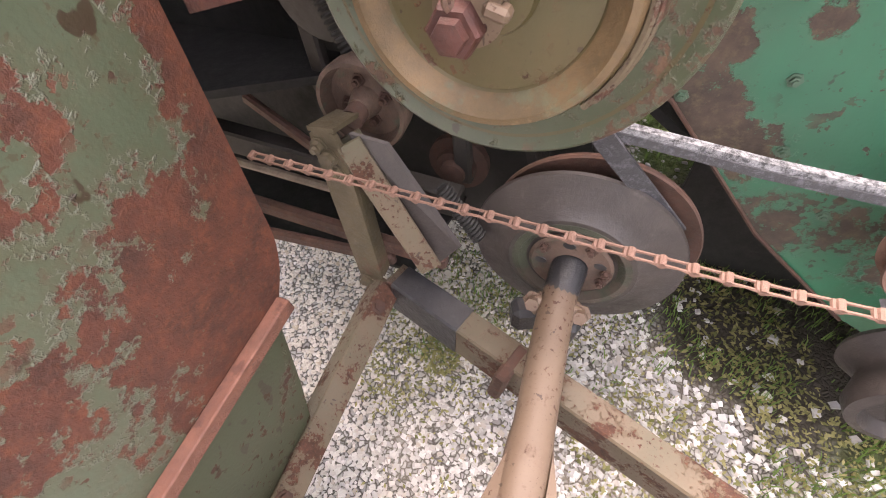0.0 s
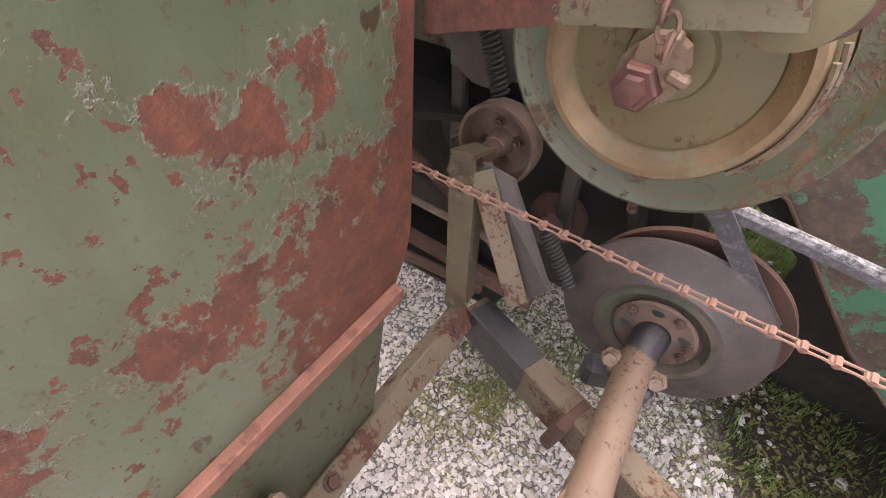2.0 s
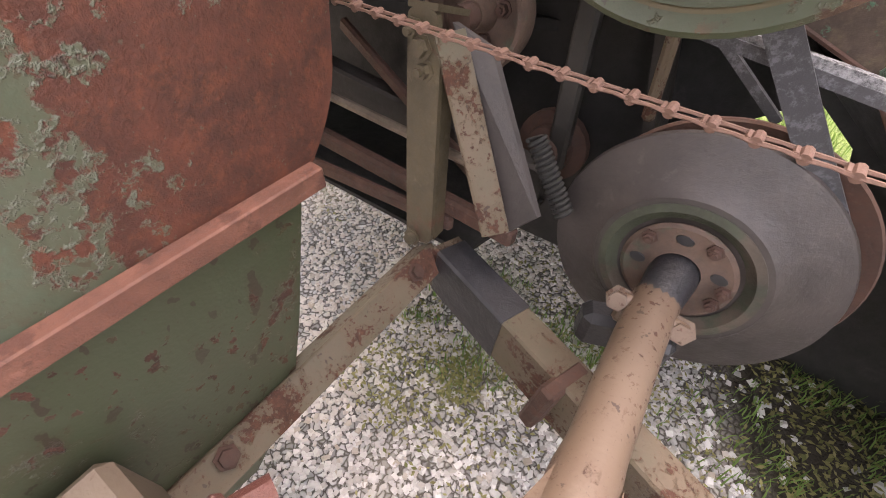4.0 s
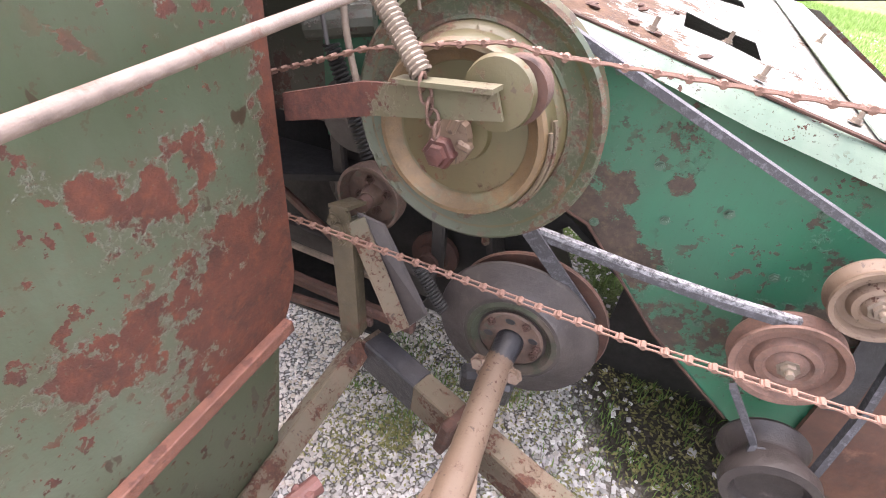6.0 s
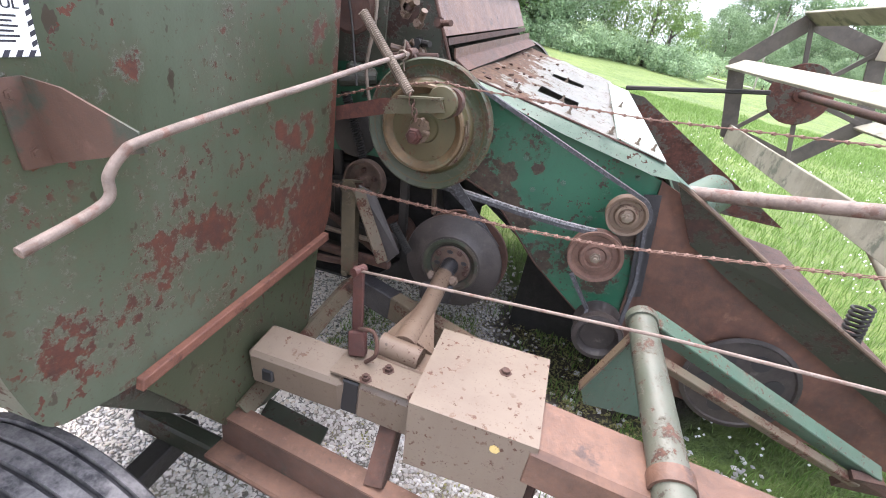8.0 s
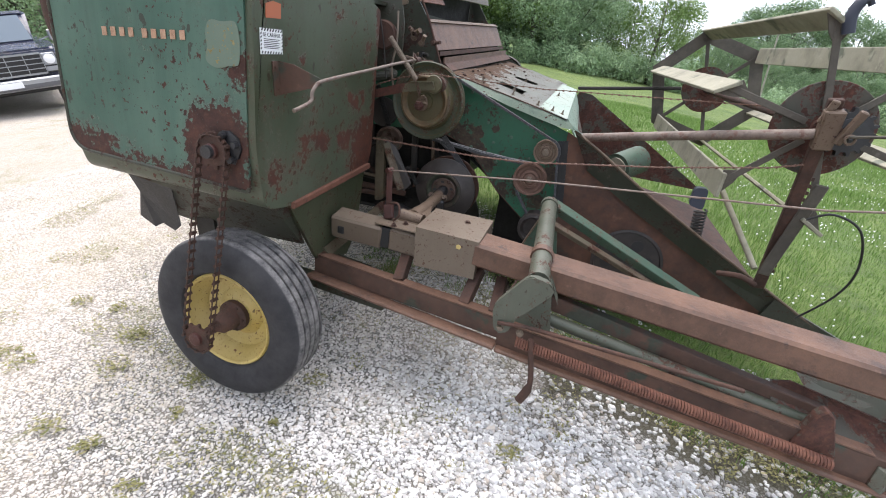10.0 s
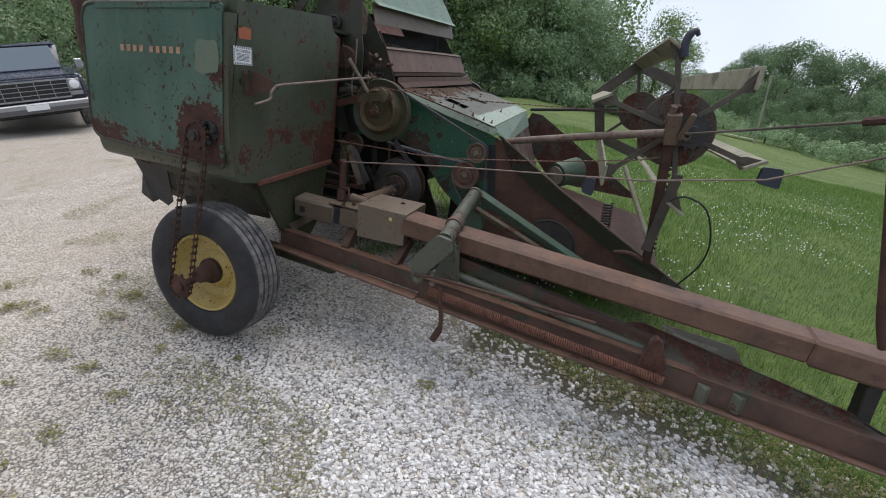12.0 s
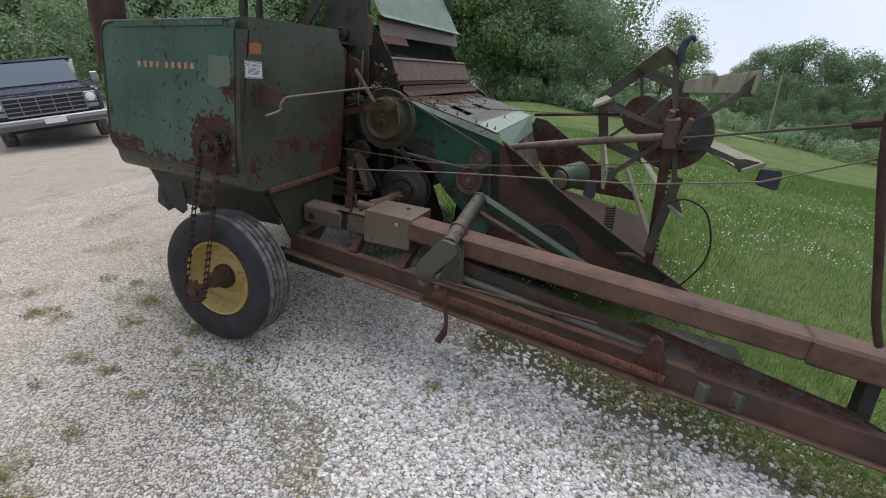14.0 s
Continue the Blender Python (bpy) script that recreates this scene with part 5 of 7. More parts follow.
    plate("apron_front", [(1.035, 0.46, 1.632), (0.975, 2.05, 1.74), (1.03, 2.05, 1.60), (1.12, 0.46, 1.51)], (0.006, 0, 0.004), M_MINT, combine, "pale green sloping apron")
    plate("apron_lower", [(1.11, 0.47, 1.51), (1.02, 2.05, 1.60), (1.25, 2.05, 1.06), (1.38, 0.47, 1.0)], (0.006, 0, 0.004), M_RUSTPLATE, combine, "rust-brown lower apron in shade")
    plate("far_divider", [(1.0, 2.34, 1.73), (1.12, 2.34, 1.72), (2.3, 2.34, 1.02), (1.35, 2.34, 1.04), (0.9, 2.34, 1.5)], (0, 0.012, 0), M_RUSTPLATE, combine, "dark rusty far divider sheet")
    beam("far_brace", (0.98, 2.30, 1.76), (1.85, 2.28, 1.88), 0.02, 0.03, M_DARK, combine)
    dish("far_guard", (0.22, 2.44, 1.74), [(0, -0.02), (0.22, -0.02), (0.225, 0.0), (0.215, 0.02), (0.2, 0.004), (0, 0.004)], M_DARKGREEN, combine, "round dull green guard on the far side", 40)
    # platform floor and back closing the header below the sheet
    plate("platform_floor", [(1.2, 0.48, 0.98), (1.2, 2.33, 1.05), (2.35, 2.33, 0.86), (2.4, 0.48, 0.80)], (0, 0, -0.02), M_RUST, combine, "rusty platform floor")
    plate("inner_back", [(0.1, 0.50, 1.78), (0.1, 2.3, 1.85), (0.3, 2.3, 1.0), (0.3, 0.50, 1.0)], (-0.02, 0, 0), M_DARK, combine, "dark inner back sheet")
    drum = rod("feed_drum", [(1.62, 1.75, 1.29), (1.455, 1.545, 1.225)], 0.115, M_WEB, combine, "green round drum inside the platform", 24)
    rod("drum_lid", [(1.4545, 1.5445, 1.2248), (1.448, 1.536, 1.222)], 0.085, M_BAT, drum, "pale drum end", 24)
    bm = bmesh.new()
    spring(bm, (1.95, 0.62, 1.02), (1.93, 0.62, 1.22), 0.034, 0.006, 10, 6, 12)
    part("platform_spring", bm, M_DARK, combine, "heavy dark coil spring", True)
    # Added to darken the ground behind; its near-black carries the shade.
    plate("under_sheet", [(0.30, 0.52, 1.40), (0.30, 2.2, 1.45), (0.98, 2.2, 0.98), (0.98, 0.52, 0.93)], (0.01, 0, 0.015), M_PIT, combine, "sheet added as the feeder's underside, near-black for shade")
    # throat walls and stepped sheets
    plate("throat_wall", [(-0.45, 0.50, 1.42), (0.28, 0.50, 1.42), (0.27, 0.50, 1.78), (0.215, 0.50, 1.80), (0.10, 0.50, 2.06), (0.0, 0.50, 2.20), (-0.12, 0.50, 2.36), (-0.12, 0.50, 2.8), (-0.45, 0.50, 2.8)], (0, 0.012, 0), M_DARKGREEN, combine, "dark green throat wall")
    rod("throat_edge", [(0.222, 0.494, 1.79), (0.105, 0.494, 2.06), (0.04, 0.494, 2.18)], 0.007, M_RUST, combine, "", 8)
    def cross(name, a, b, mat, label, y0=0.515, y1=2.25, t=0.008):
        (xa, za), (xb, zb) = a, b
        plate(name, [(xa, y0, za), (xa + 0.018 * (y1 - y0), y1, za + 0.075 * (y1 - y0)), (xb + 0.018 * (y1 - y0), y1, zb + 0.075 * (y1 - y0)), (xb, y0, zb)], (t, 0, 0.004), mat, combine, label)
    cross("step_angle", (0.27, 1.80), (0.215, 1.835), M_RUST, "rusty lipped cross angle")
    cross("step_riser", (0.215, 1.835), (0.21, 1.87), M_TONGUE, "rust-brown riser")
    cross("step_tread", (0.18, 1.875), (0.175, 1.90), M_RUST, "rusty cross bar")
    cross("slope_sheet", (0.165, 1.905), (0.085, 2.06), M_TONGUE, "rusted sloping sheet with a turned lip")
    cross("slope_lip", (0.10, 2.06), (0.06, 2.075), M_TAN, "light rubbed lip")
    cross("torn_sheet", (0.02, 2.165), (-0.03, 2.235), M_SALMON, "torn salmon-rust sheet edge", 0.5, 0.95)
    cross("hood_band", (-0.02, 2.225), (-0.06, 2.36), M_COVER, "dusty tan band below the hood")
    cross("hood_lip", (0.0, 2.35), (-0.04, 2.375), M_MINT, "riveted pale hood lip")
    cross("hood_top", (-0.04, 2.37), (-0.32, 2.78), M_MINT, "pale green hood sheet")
    # The cavity's shade is a near-black sheet set across it.
    cross("dark_throat", (-0.2, 1.85), (-0.2, 2.3), M_PIT, "near-black sheet standing in for the shaded throat opening")
    plate("throat_far_wall", [(0.27, 2.27, 1.84), (0.10, 2.27, 2.12), (-0.12, 2.27, 2.42), (-0.12, 2.27, 2.85), (-0.45, 2.27, 2.85), (-0.45, 2.27, 1.8)], (0, 0.012, 0), M_DARKGREEN, combine, "far throat wall")
    # gears and plates between tank and throat
    plate("gear_plate", [(-0.30, 0.30, 1.75), (0.02, 0.30, 1.80), (0.02, 0.30, 2.02), (0.0, 0.30, 2.12), (-0.03, 0.30, 2.5), (-0.16, 0.30, 2.62), (-0.34, 0.30, 2.6), (-0.40, 0.30, 2.1)], (0, 0.012, 0), M_DARKGREEN, combine, "dark green gear housing plate")
    plate("bent_ear", [(0.0, 0.29, 2.12), (0.035, 0.29, 2.13), (0.045, 0.28, 2.26), (0.0, 0.28, 2.33)], (0.0, 0.012, 0), M_STRUT, combine, "bent pale iron ear")
    plate("slant_brace", [(-0.62, 0.18, 2.05), (-0.55, 0.18, 2.05), (-0.30, 0.2, 2.42), (-0.36, 0.2, 2.44)], (0, 0.012, 0), M_DARKGREEN, combine, "slanting flat brace")
    dish("top_sheave", (-0.21, 0.26, 2.18), [(0, -0.03), (0.05, -0.03), (0.052, 0), (0.04, 0.006), (0.03, 0), (0.018, 0.004), (0.015, 0.02), (0, 0.02)], M_DARK, combine, "small dark sheave high up", 24)
    dish("side_sheave", (-0.06, 0.2, 1.95), [(0, -0.03), (0.075, -0.03), (0.08, -0.01), (0.06, -0.005), (0.08, 0.008), (0.07, 0.014), (0.03, 0.006), (0, 0.02)], M_RUST, combine, "rusted sheave beside the tank", 28)
    rng = random.Random(21)
    for k in range(9):
        bm = bmesh.new()
        x, z = rng.uniform(0.02, 0.20), rng.uniform(1.83, 2.02)
        a = rng.uniform(0, 3)
        tube(bm, [(x, 0.40, z), (x + 0.05 * math.cos(a), 0.37, z + 0.05 * math.sin(a))], rng.uniform(0.008, 0.016), 8)
        hexbolt(bm, facing(x, 0.40, z), 0.014, 0.03)
        part("lever_stub", bm, (M_TAN, M_RUST, M_DARK, M_TAN)[k % 4], combine, "rusted lever end and bolt", True)
    rod("thin_wire", curve([(-0.08, 0.18, 2.05), (-0.04, 0.17, 1.9), (-0.02, 0.16, 1.8), (0.0, 0.15, 1.72)], 5), 0.004, M_DARK, combine)
    rod("thin_wire", curve([(0.02, 0.2, 2.08), (0.035, 0.18, 1.93), (0.02, 0.17, 1.78), (0.05, 0.16, 1.66)], 5), 0.006, M_SPRING, combine)
    rod("upper_rail", [(-0.3, 0.36, 1.78), (0.2, 0.36, 1.84)], 0.012, M_RUST, combine)
    dish("inner_sheave", (-0.12, 0.40, 1.50), [(0, -0.03), (0.09, -0.03), (0.092, 0.0), (0.07, 0.008), (0.02, 0.01), (0, 0.02)], M_DARK, combine, "dark inner sheave", 28)
    bm = bmesh.new()
    tube(bm, [(-0.12, 0.25, 1.72), (0.0, 0.3, 1.74)], 0.028, 12)
    box(bm, (-0.06, 0.3, 1.745), (0.11, 0.05, 0.06), (0, 10, 20), 0.012)
    part("cast_bracket", bm, M_DARKGREEN, combine, "small cast bracket behind the rod")
    # dark interior, its shade put into near-black sheets, and low frame behind the pulleys
    plate("inner_wall", [(-0.9, 0.62, 1.30), (0.32, 0.62, 1.30), (0.32, 0.62, 1.80), (-0.9, 0.62, 1.80)], (0, 0.02, 0), M_PIT, combine, "added inner wall of the thresher, near-black for shade")
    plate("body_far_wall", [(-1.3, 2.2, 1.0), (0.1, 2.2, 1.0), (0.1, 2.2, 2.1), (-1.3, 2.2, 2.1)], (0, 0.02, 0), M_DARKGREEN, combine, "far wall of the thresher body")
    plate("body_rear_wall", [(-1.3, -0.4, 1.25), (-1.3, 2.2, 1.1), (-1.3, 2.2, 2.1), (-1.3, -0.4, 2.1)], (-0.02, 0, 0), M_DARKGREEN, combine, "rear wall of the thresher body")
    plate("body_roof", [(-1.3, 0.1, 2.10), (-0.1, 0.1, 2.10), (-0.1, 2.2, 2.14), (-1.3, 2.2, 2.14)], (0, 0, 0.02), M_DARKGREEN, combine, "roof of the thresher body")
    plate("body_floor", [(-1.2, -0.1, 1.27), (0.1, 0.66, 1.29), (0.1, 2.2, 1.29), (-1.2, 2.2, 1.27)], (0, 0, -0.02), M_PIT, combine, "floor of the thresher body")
    # Added near-black sheets hide the lit ground; their colour carries the shade.
    plate("shoe_side", [(-1.2, 1.12, 1.28), (0.34, 1.12, 1.28), (0.33, 1.12, 1.02), (0.46, 1.12, 0.76), (0.5, 1.12, 0.57), (-1.2, 1.12, 0.60)], (0, 0.02, 0), M_SHOE, combine, "dark sheet added at the cleaning shoe's side, shade put into its colour")
    plate("shoe_side", [(0.52, 0.92, 1.28), (1.1, 0.92, 1.28), (1.16, 0.92, 0.50), (0.64, 0.92, 0.50), (0.65, 0.92, 0.95)], (0, 0.02, 0), M_PIT, combine, "dark sheet added at the cleaning shoe's side, shade put into its colour")
    plate("belly_side", [(-0.95, 0.60, 0.74), (-0.95, 0.60, 1.46), (0.46, 0.60, 1.46), (0.43, 0.60, 1.27), (0.35, 0.60, 1.20), (0.40, 0.60, 1.0), (0.43, 0.60, 0.80)], (0, 0.015, 0), M_PIT, combine, "added near-black sheet at the thresher's belly, shade put into its colour")
    plate("belly_pan", [(-0.9, 0.29, 0.90), (0.03, 0.31, 0.90), (0.07, 0.595, 0.90), (-0.9, 0.595, 0.90)], (0, 0, -0.01), M_PIT, combine, "added near-black pan hiding the shaded ground under the thresher")
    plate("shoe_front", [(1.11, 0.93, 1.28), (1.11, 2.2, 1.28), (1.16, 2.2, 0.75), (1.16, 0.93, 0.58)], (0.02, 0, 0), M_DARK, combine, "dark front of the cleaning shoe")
    beam("sill_bar", (-0.55, 0.30, 1.02), (0.14, 0.27, 1.03), 0.03, 0.035, M_RUST, combine, "rusty brown sill bar")
    beam("sill_bar", (-0.5, 0.24, 0.97), (0.02, 0.26, 1.0), 0.02, 0.03, M_RUST, combine, "rusty brown sill bar")
    beam("sill_bar", (-0.45, 0.46, 1.2), (0.05, 0.34, 1.04), 0.02, 0.03, M_RUST, combine, "rusty brown sill bar")
    beam("sill_bar", (-0.55, 0.36, 1.08), (0.10, 0.33, 1.09), 0.02, 0.02, M_SPRING, combine)
    beam("sill_bar", (-0.60, 0.42, 1.10), (0.12, 0.42, 1.06), 0.05, 0.07, M_DARK, combine)
    rod("dark_hoop", [(-0.15 + 0.06 * math.cos(a), 0.42, 1.2 + 0.08 * math.sin(a)) for a in np.linspace(-1, 2.4, 14)], 0.008, M_DARK, combine)
    for x in (-0.22, 0.10):
        beam("inner_post", (x, 0.50, 1.05), (x - 0.02, 0.50, 1.42), 0.03, 0.04, M_DARK, combine, up=(1, 0, 0))
    beam("inner_post", (0.24, 0.46, 1.22), (0.22, 0.46, 1.44), 0.02, 0.02, M_STRUT, combine, up=(1, 0, 0))
    dish("fan_housing", (-0.22, 0.6, 1.2), [(0, -0.1), (0.12, -0.1), (0.12, 0.02), (0.04, 0.03), (0, 0.04)], M_DARK, combine, "dark round fan housing", 30)


def build_frame():
    """Tongue, rails, struts, lift post and springs."""
    tongue = beam("tongue", (0.80, -0.415, 1.054), (2.87, -0.575, 0.972), 0.185, 0.118, M_TONGUE, combine, "long square rust-brown tongue beam", bevel=0.014)
    beam("tongue_sleeve", (2.86, -0.575, 0.970), (3.40, -0.615, 0.948), 0.20, 0.13, M_TONGUE, combine, "bolted sleeve at the tongue's end", bevel=0.016)
    beam("tail_beam", (0.01, -0.377, 1.001), (0.30, -0.374, 0.995), 0.126, 0.128, M_COVER, combine, "hollow square tan beam end", up=(0, -0.16, 1), bevel=0.012)
    beam("tail_beam_end", (0.34, -0.37, 0.993), (0.56, -0.376, 0.99), 0.125, 0.12, M_COVER, combine, "tan beam length under the yoke", bevel=0.012)
    plate("tail_top_strap", [(0.26, -0.43, 1.0615), (0.56, -0.44, 1.0615), (0.56, -0.31, 1.0615), (0.26, -0.30, 1.0615)], (0, 0, 0.006), M_COVER, combine, "tan strap over the joint")
    for c, size in (((0.075, -0.437, 0.985), (0.036, 0.02, 0.04)), ((0.32, -0.37, 0.993), (0.05, 0.115, 0.11))):
        bm = bmesh.new()
        box(bm, c, size, (0, 0, 0), 0.004)
        part("beam_gap", bm, M_BLACK, combine, "dark gap in the beam")
    bolts("strap_bolt", [(0.36, -0.42, 1.067), (0.40, -0.36, 1.067), (0.50, -0.43, 1.067)], 0.012, 0.012, 0.006, M_RUST, combine, "rusted bolt head", (0, 0, 0))
    bm = bmesh.new()
    top = [bm.verts.new(p) for p in ((0.499, -0.184, 1.13), (0.817, -0.177, 1.13), (0.822, -0.505, 1.12), (0.508, -0.505, 1.125))]
    low = [bm.verts.new(p) for p in ((0.503, -0.184, 0.95), (0.817, -0.177, 0.95), (0.822, -0.505, 0.93), (0.516, -0.505, 0.925))]
    bm.faces.new(top)
    for k in range(4):
        bm.faces.new((top[k], low[k], low[(k + 1) % 4], top[(k + 1) % 4]))
    bmesh.ops.recalc_face_normals(bm, faces=bm.faces)
    bmesh.ops.solidify(bm, geom=list(bm.faces), thickness=0.006)
    cover = part("gear_cover", bm, M_COVER, combine, "boxy tan sheet cover over the gears")
    bm = bmesh.new()
    hexbolt(bm, pose(0.706, -0.29, 1.126), 0.012, 0.01)
    part("cover_bolt", bm, M_RUST, cover)
    bm = bmesh.new()
    lathe(bm, pose(0.728, -0.506, 1.075, 90, 0, 0), [(0, 0), (0.013, 0), (0.011, 0.002), (0, 0.003)], 7)
    part("yellow_dab", bm, M_RIM, cover, "dab of yellow paint")
    # trip lever and its long rod
    bm = bmesh.new()
    bar(bm, (0.285, -0.318, 1.06), (0.263, -0.302, 1.325), 0.012, 0.032, (1, 0, 0), 0.003)
    tube(bm, [(0.257, -0.322, 1.314), (0.27, -0.282, 1.314)], 0.013, 10)
    bar(bm, (0.30, -0.345, 1.07), (0.283, -0.325, 1.14), 0.03, 0.05, (1, 0, 0), 0.006)
    part("trip_lever", bm, M_NUT, combine, "dark red upright trip lever")
    bm = bmesh.new()
    tube(bm, curve([(0.29, -0.33, 1.15), (0.34, -0.34, 1.16), (0.36, -0.36, 1.11), (0.33, -0.36, 1.07)], 4), 0.006, 8)
    part("lever_hook", bm, M_RUST, combine, "", True)
    rod("trip_rod", [(0.263, -0.304, 1.314), (1.0, -0.41, 1.428), (2.0, -0.60, 1.565), (2.45, -0.675, 1.665), (2.80, -0.74, 1.83)], 0.004, M_ROD, combine, "thin springy trip rod running forward", 8)
    # struts beneath
    channel("angle_strut", (-0.006, 0.235, 0.920), (-0.005, -0.47, 0.836), 0.055, 0.06, M_STRUT, combine, "tan angle-iron strut", up=(0.7, 0, 0.7))
    bolts("strut_bolt", [(0.014, 0.165, 0.941), (0.014, -0.235, 0.895)], 0.012, 0.01, 0.0, M_RUST, combine, "rusted strut bolt", (0, 40, 0))
    channel("cross_strut", (0.015, 0.25, 0.913), (0.82, 0.0, 0.862), 0.06, 0.10, M_STRUT, combine, "olive channel-iron cross strut", t=0.01)
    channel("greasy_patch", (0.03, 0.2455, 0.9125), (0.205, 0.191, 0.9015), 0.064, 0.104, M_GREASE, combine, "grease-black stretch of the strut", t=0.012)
    box_b = bmesh.new()
    box(box_b, (0.32, 0.14, 0.885), (0.03, 0.09, 0.12), (0, 8, -18), 0.006)
    part("strut_plate", box_b, M_RUST, combine, "rusted splice plate")
    rail = channel("main_rail", (-0.03, -0.478, 0.79), (1.0, -0.585, 0.772), 0.06, 0.10, M_RAIL, combine, "rusted channel main rail", t=0.01, kind="U")
    channel("main_rail_front", (1.0, -0.60, 0.755), (3.3, -0.70, 0.61), 0.06, 0.13, M_RAIL, combine, "dull green and rust forward rail", t=0.01, kind="U")
    plate("rail_cap", [(1.0, -0.57, 0.822), (2.45, -0.64, 0.731), (2.45, -0.695, 0.731), (1.0, -0.635, 0.822)], (0, 0, 0.007), M_TONGUE, combine, "rusted top of the rail")
    beam("lower_rail", (-0.35, -0.50, 0.71), (0.40, -0.54, 0.69), 0.055, 0.075, M_DARKGREEN, combine, "dark green lower rail end", bevel=0.008)
    plate("rail_cap", [(-0.03, -0.45, 0.842), (0.99, -0.555, 0.824), (0.99, -0.617, 0.824), (-0.03, -0.51, 0.842)], (0, 0, 0.007), M_TONGUE, combine, "rusted top of the rail")
    beam("lower_flange", (-0.05, -0.53, 0.735), (1.0, -0.64, 0.70), 0.075, 0.02, M_TONGUE, combine, "rusty lower flange of the rail", bevel=0.006)
    beam("lower_flange", (1.0, -0.645, 0.69), (3.38, -0.735, 0.535), 0.052, 0.022, M_TONGUE, combine, "rusty forward flange of the rail", bevel=0.008)
    for a, b in (((0.44, -0.38, 0.93), (0.46, -0.53, 0.83)), ((0.83, -0.42, 0.95), (0.81, -0.56, 0.82)), ((0.95, -0.42, 0.93), (0.96, -0.57, 0.82))):
        channel("cross_tie", a, b, 0.05, 0.05, M_RUST, combine, "rusty tan cross tie", up=(1, 0, 0.2))
    plate("pan_sheet", [(0.02, -0.36, 0.80), (0.24, -0.38, 0.79), (0.25, -0.47, 0.785), (0.04, -0.46, 0.79)], (0, 0, 0.006), M_DARKGREEN, combine, "bent green sheet between the rails")
    plate("corner_gusset", [(0.99, -0.62, 0.83), (1.03, -0.50, 0.84), (1.16, -0.40, 1.04), (1.06, -0.58, 0.95)], (0.012, 0, 0), M_TAN, combine, "rusty corner gusset")
    # lift post with its arm
    post = rod("lift_post", [(1.067, 0.07, 1.205), (1.082, -0.15, 1.17), (1.11, -0.48, 1.115), (1.125, -0.67, 1.08)], [0.041, 0.043, 0.045, 0.045], M_GREEN, combine, "worn green tubular lift post across the tongue", 20)
    bm = bmesh.new()
    lathe(bm, Matrix.Translation((1.067, 0.075, 1.206)) @ Vector((0.0, 0.97, 0.15)).to_track_quat("Z", "Y").to_matrix().to_4x4(), [(0.035, -0.03), (0.048, -0.03), (0.049, 0.0), (0.036, 0.018), (0, 0.024)], 20)
    part("post_cap", bm, M_GREEN, post, "rounded cap", True)
    bm = bmesh.new()
    lathe(bm, Matrix.Translation((1.109, -0.475, 1.117)) @ Vector((0.05, -0.985, -0.16)).to_track_quat("Z", "Y").to_matrix().to_4x4(), [(0.043, -0.02), (0.051, -0.02), (0.051, 0.02), (0.043, 0.02), (0.043, -0.02)], 24)
    slab(bm, [(1.156, -0.475, 1.10), (1.156, -0.445, 1.10), (1.15, -0.47, 0.88), (1.15, -0.50, 0.88)], (0.008, 0, 0))
    slab(bm, [(1.06, -0.475, 1.10), (1.06, -0.445, 1.10), (0.99, -0.52, 0.90), (0.99, -0.55, 0.90)], (0.008, 0, 0))
    part("post_strap", bm, M_TONGUE, post, "rusty strap clamping the post", True)
    bm = bmesh.new()
    slab(bm, [(x, -0.69, z) for x, z in rounded([(1.09, 1.12), (1.19, 1.10), (1.205, 1.07), (1.07, 0.905), (1.045, 0.82), (0.985, 0.82), (0.965, 0.945)], [0.03, 0.03, 0.02, 0.02, 0.03, 0.03, 0.03], 3)], (0, -0.035, 0))
    bmesh.ops.bevel(bm, geom=list(bm.edges), offset=0.006, segments=2, affect="EDGES")
    part("lift_arm", bm, M_GREEN, combine, "green pressed lift arm")
    bolts("pivot_bolt", [(1.015, -0.726, 0.85), (1.10, -0.71, 0.84)], 0.012, 0.013, 0.0, M_SPRING, combine, "bright pivot bolt")
    plate("post_web", [(1.062, 0.04, 1.185), (0.955, 0.04, 0.915), (0.985, 0.04, 0.84), (1.18, 0.04, 0.86), (1.12, 0.04, 1.17)], (0.0, 0.01, 0), M_WEB, combine, "green triangular web plate")
    beam("web_flange", (1.058, 0.02, 1.195), (0.95, 0.02, 0.92), 0.045, 0.008, M_STRUT, combine, "rubbed tan flange of the web plate", up=(-0.9, 0, 0.4), bevel=0.002)
    plate("post_web", [(1.12, -0.56, 1.06), (1.06, -0.60, 0.82), (1.22, -0.60, 0.82), (1.18, -0.56, 1.05)], (0.0, 0.01, 0), M_GREEN, combine, "green web plate below the post")
    channel("green_brace", (1.09, 0.08, 1.205), (1.96, 0.20, 0.80), 0.05, 0.055, M_WEB, combine, "worn green angle brace", up=(0.2, -0.5, 0.8))
    channel("green_brace", (1.10, 0.02, 1.12), (1.90, 0.16, 0.775), 0.03, 0.03, M_STRUT, combine, "tan lower brace", up=(0.2, -0.5, 0.8))
    plate("brace_shoe", [(1.86, 0.12, 0.82), (1.98, 0.16, 0.80), (2.05, 0.2, 0.72), (1.88, 0.2, 0.70)], (0, 0.03, 0.01), M_RUST, combine, "rusty brace shoe")
    channel("forward_brace", (1.16, -0.48, 0.92), (2.32, -0.56, 0.765), 0.05, 0.07, M_RAIL, combine, "worn forward brace channel", t=0.01)
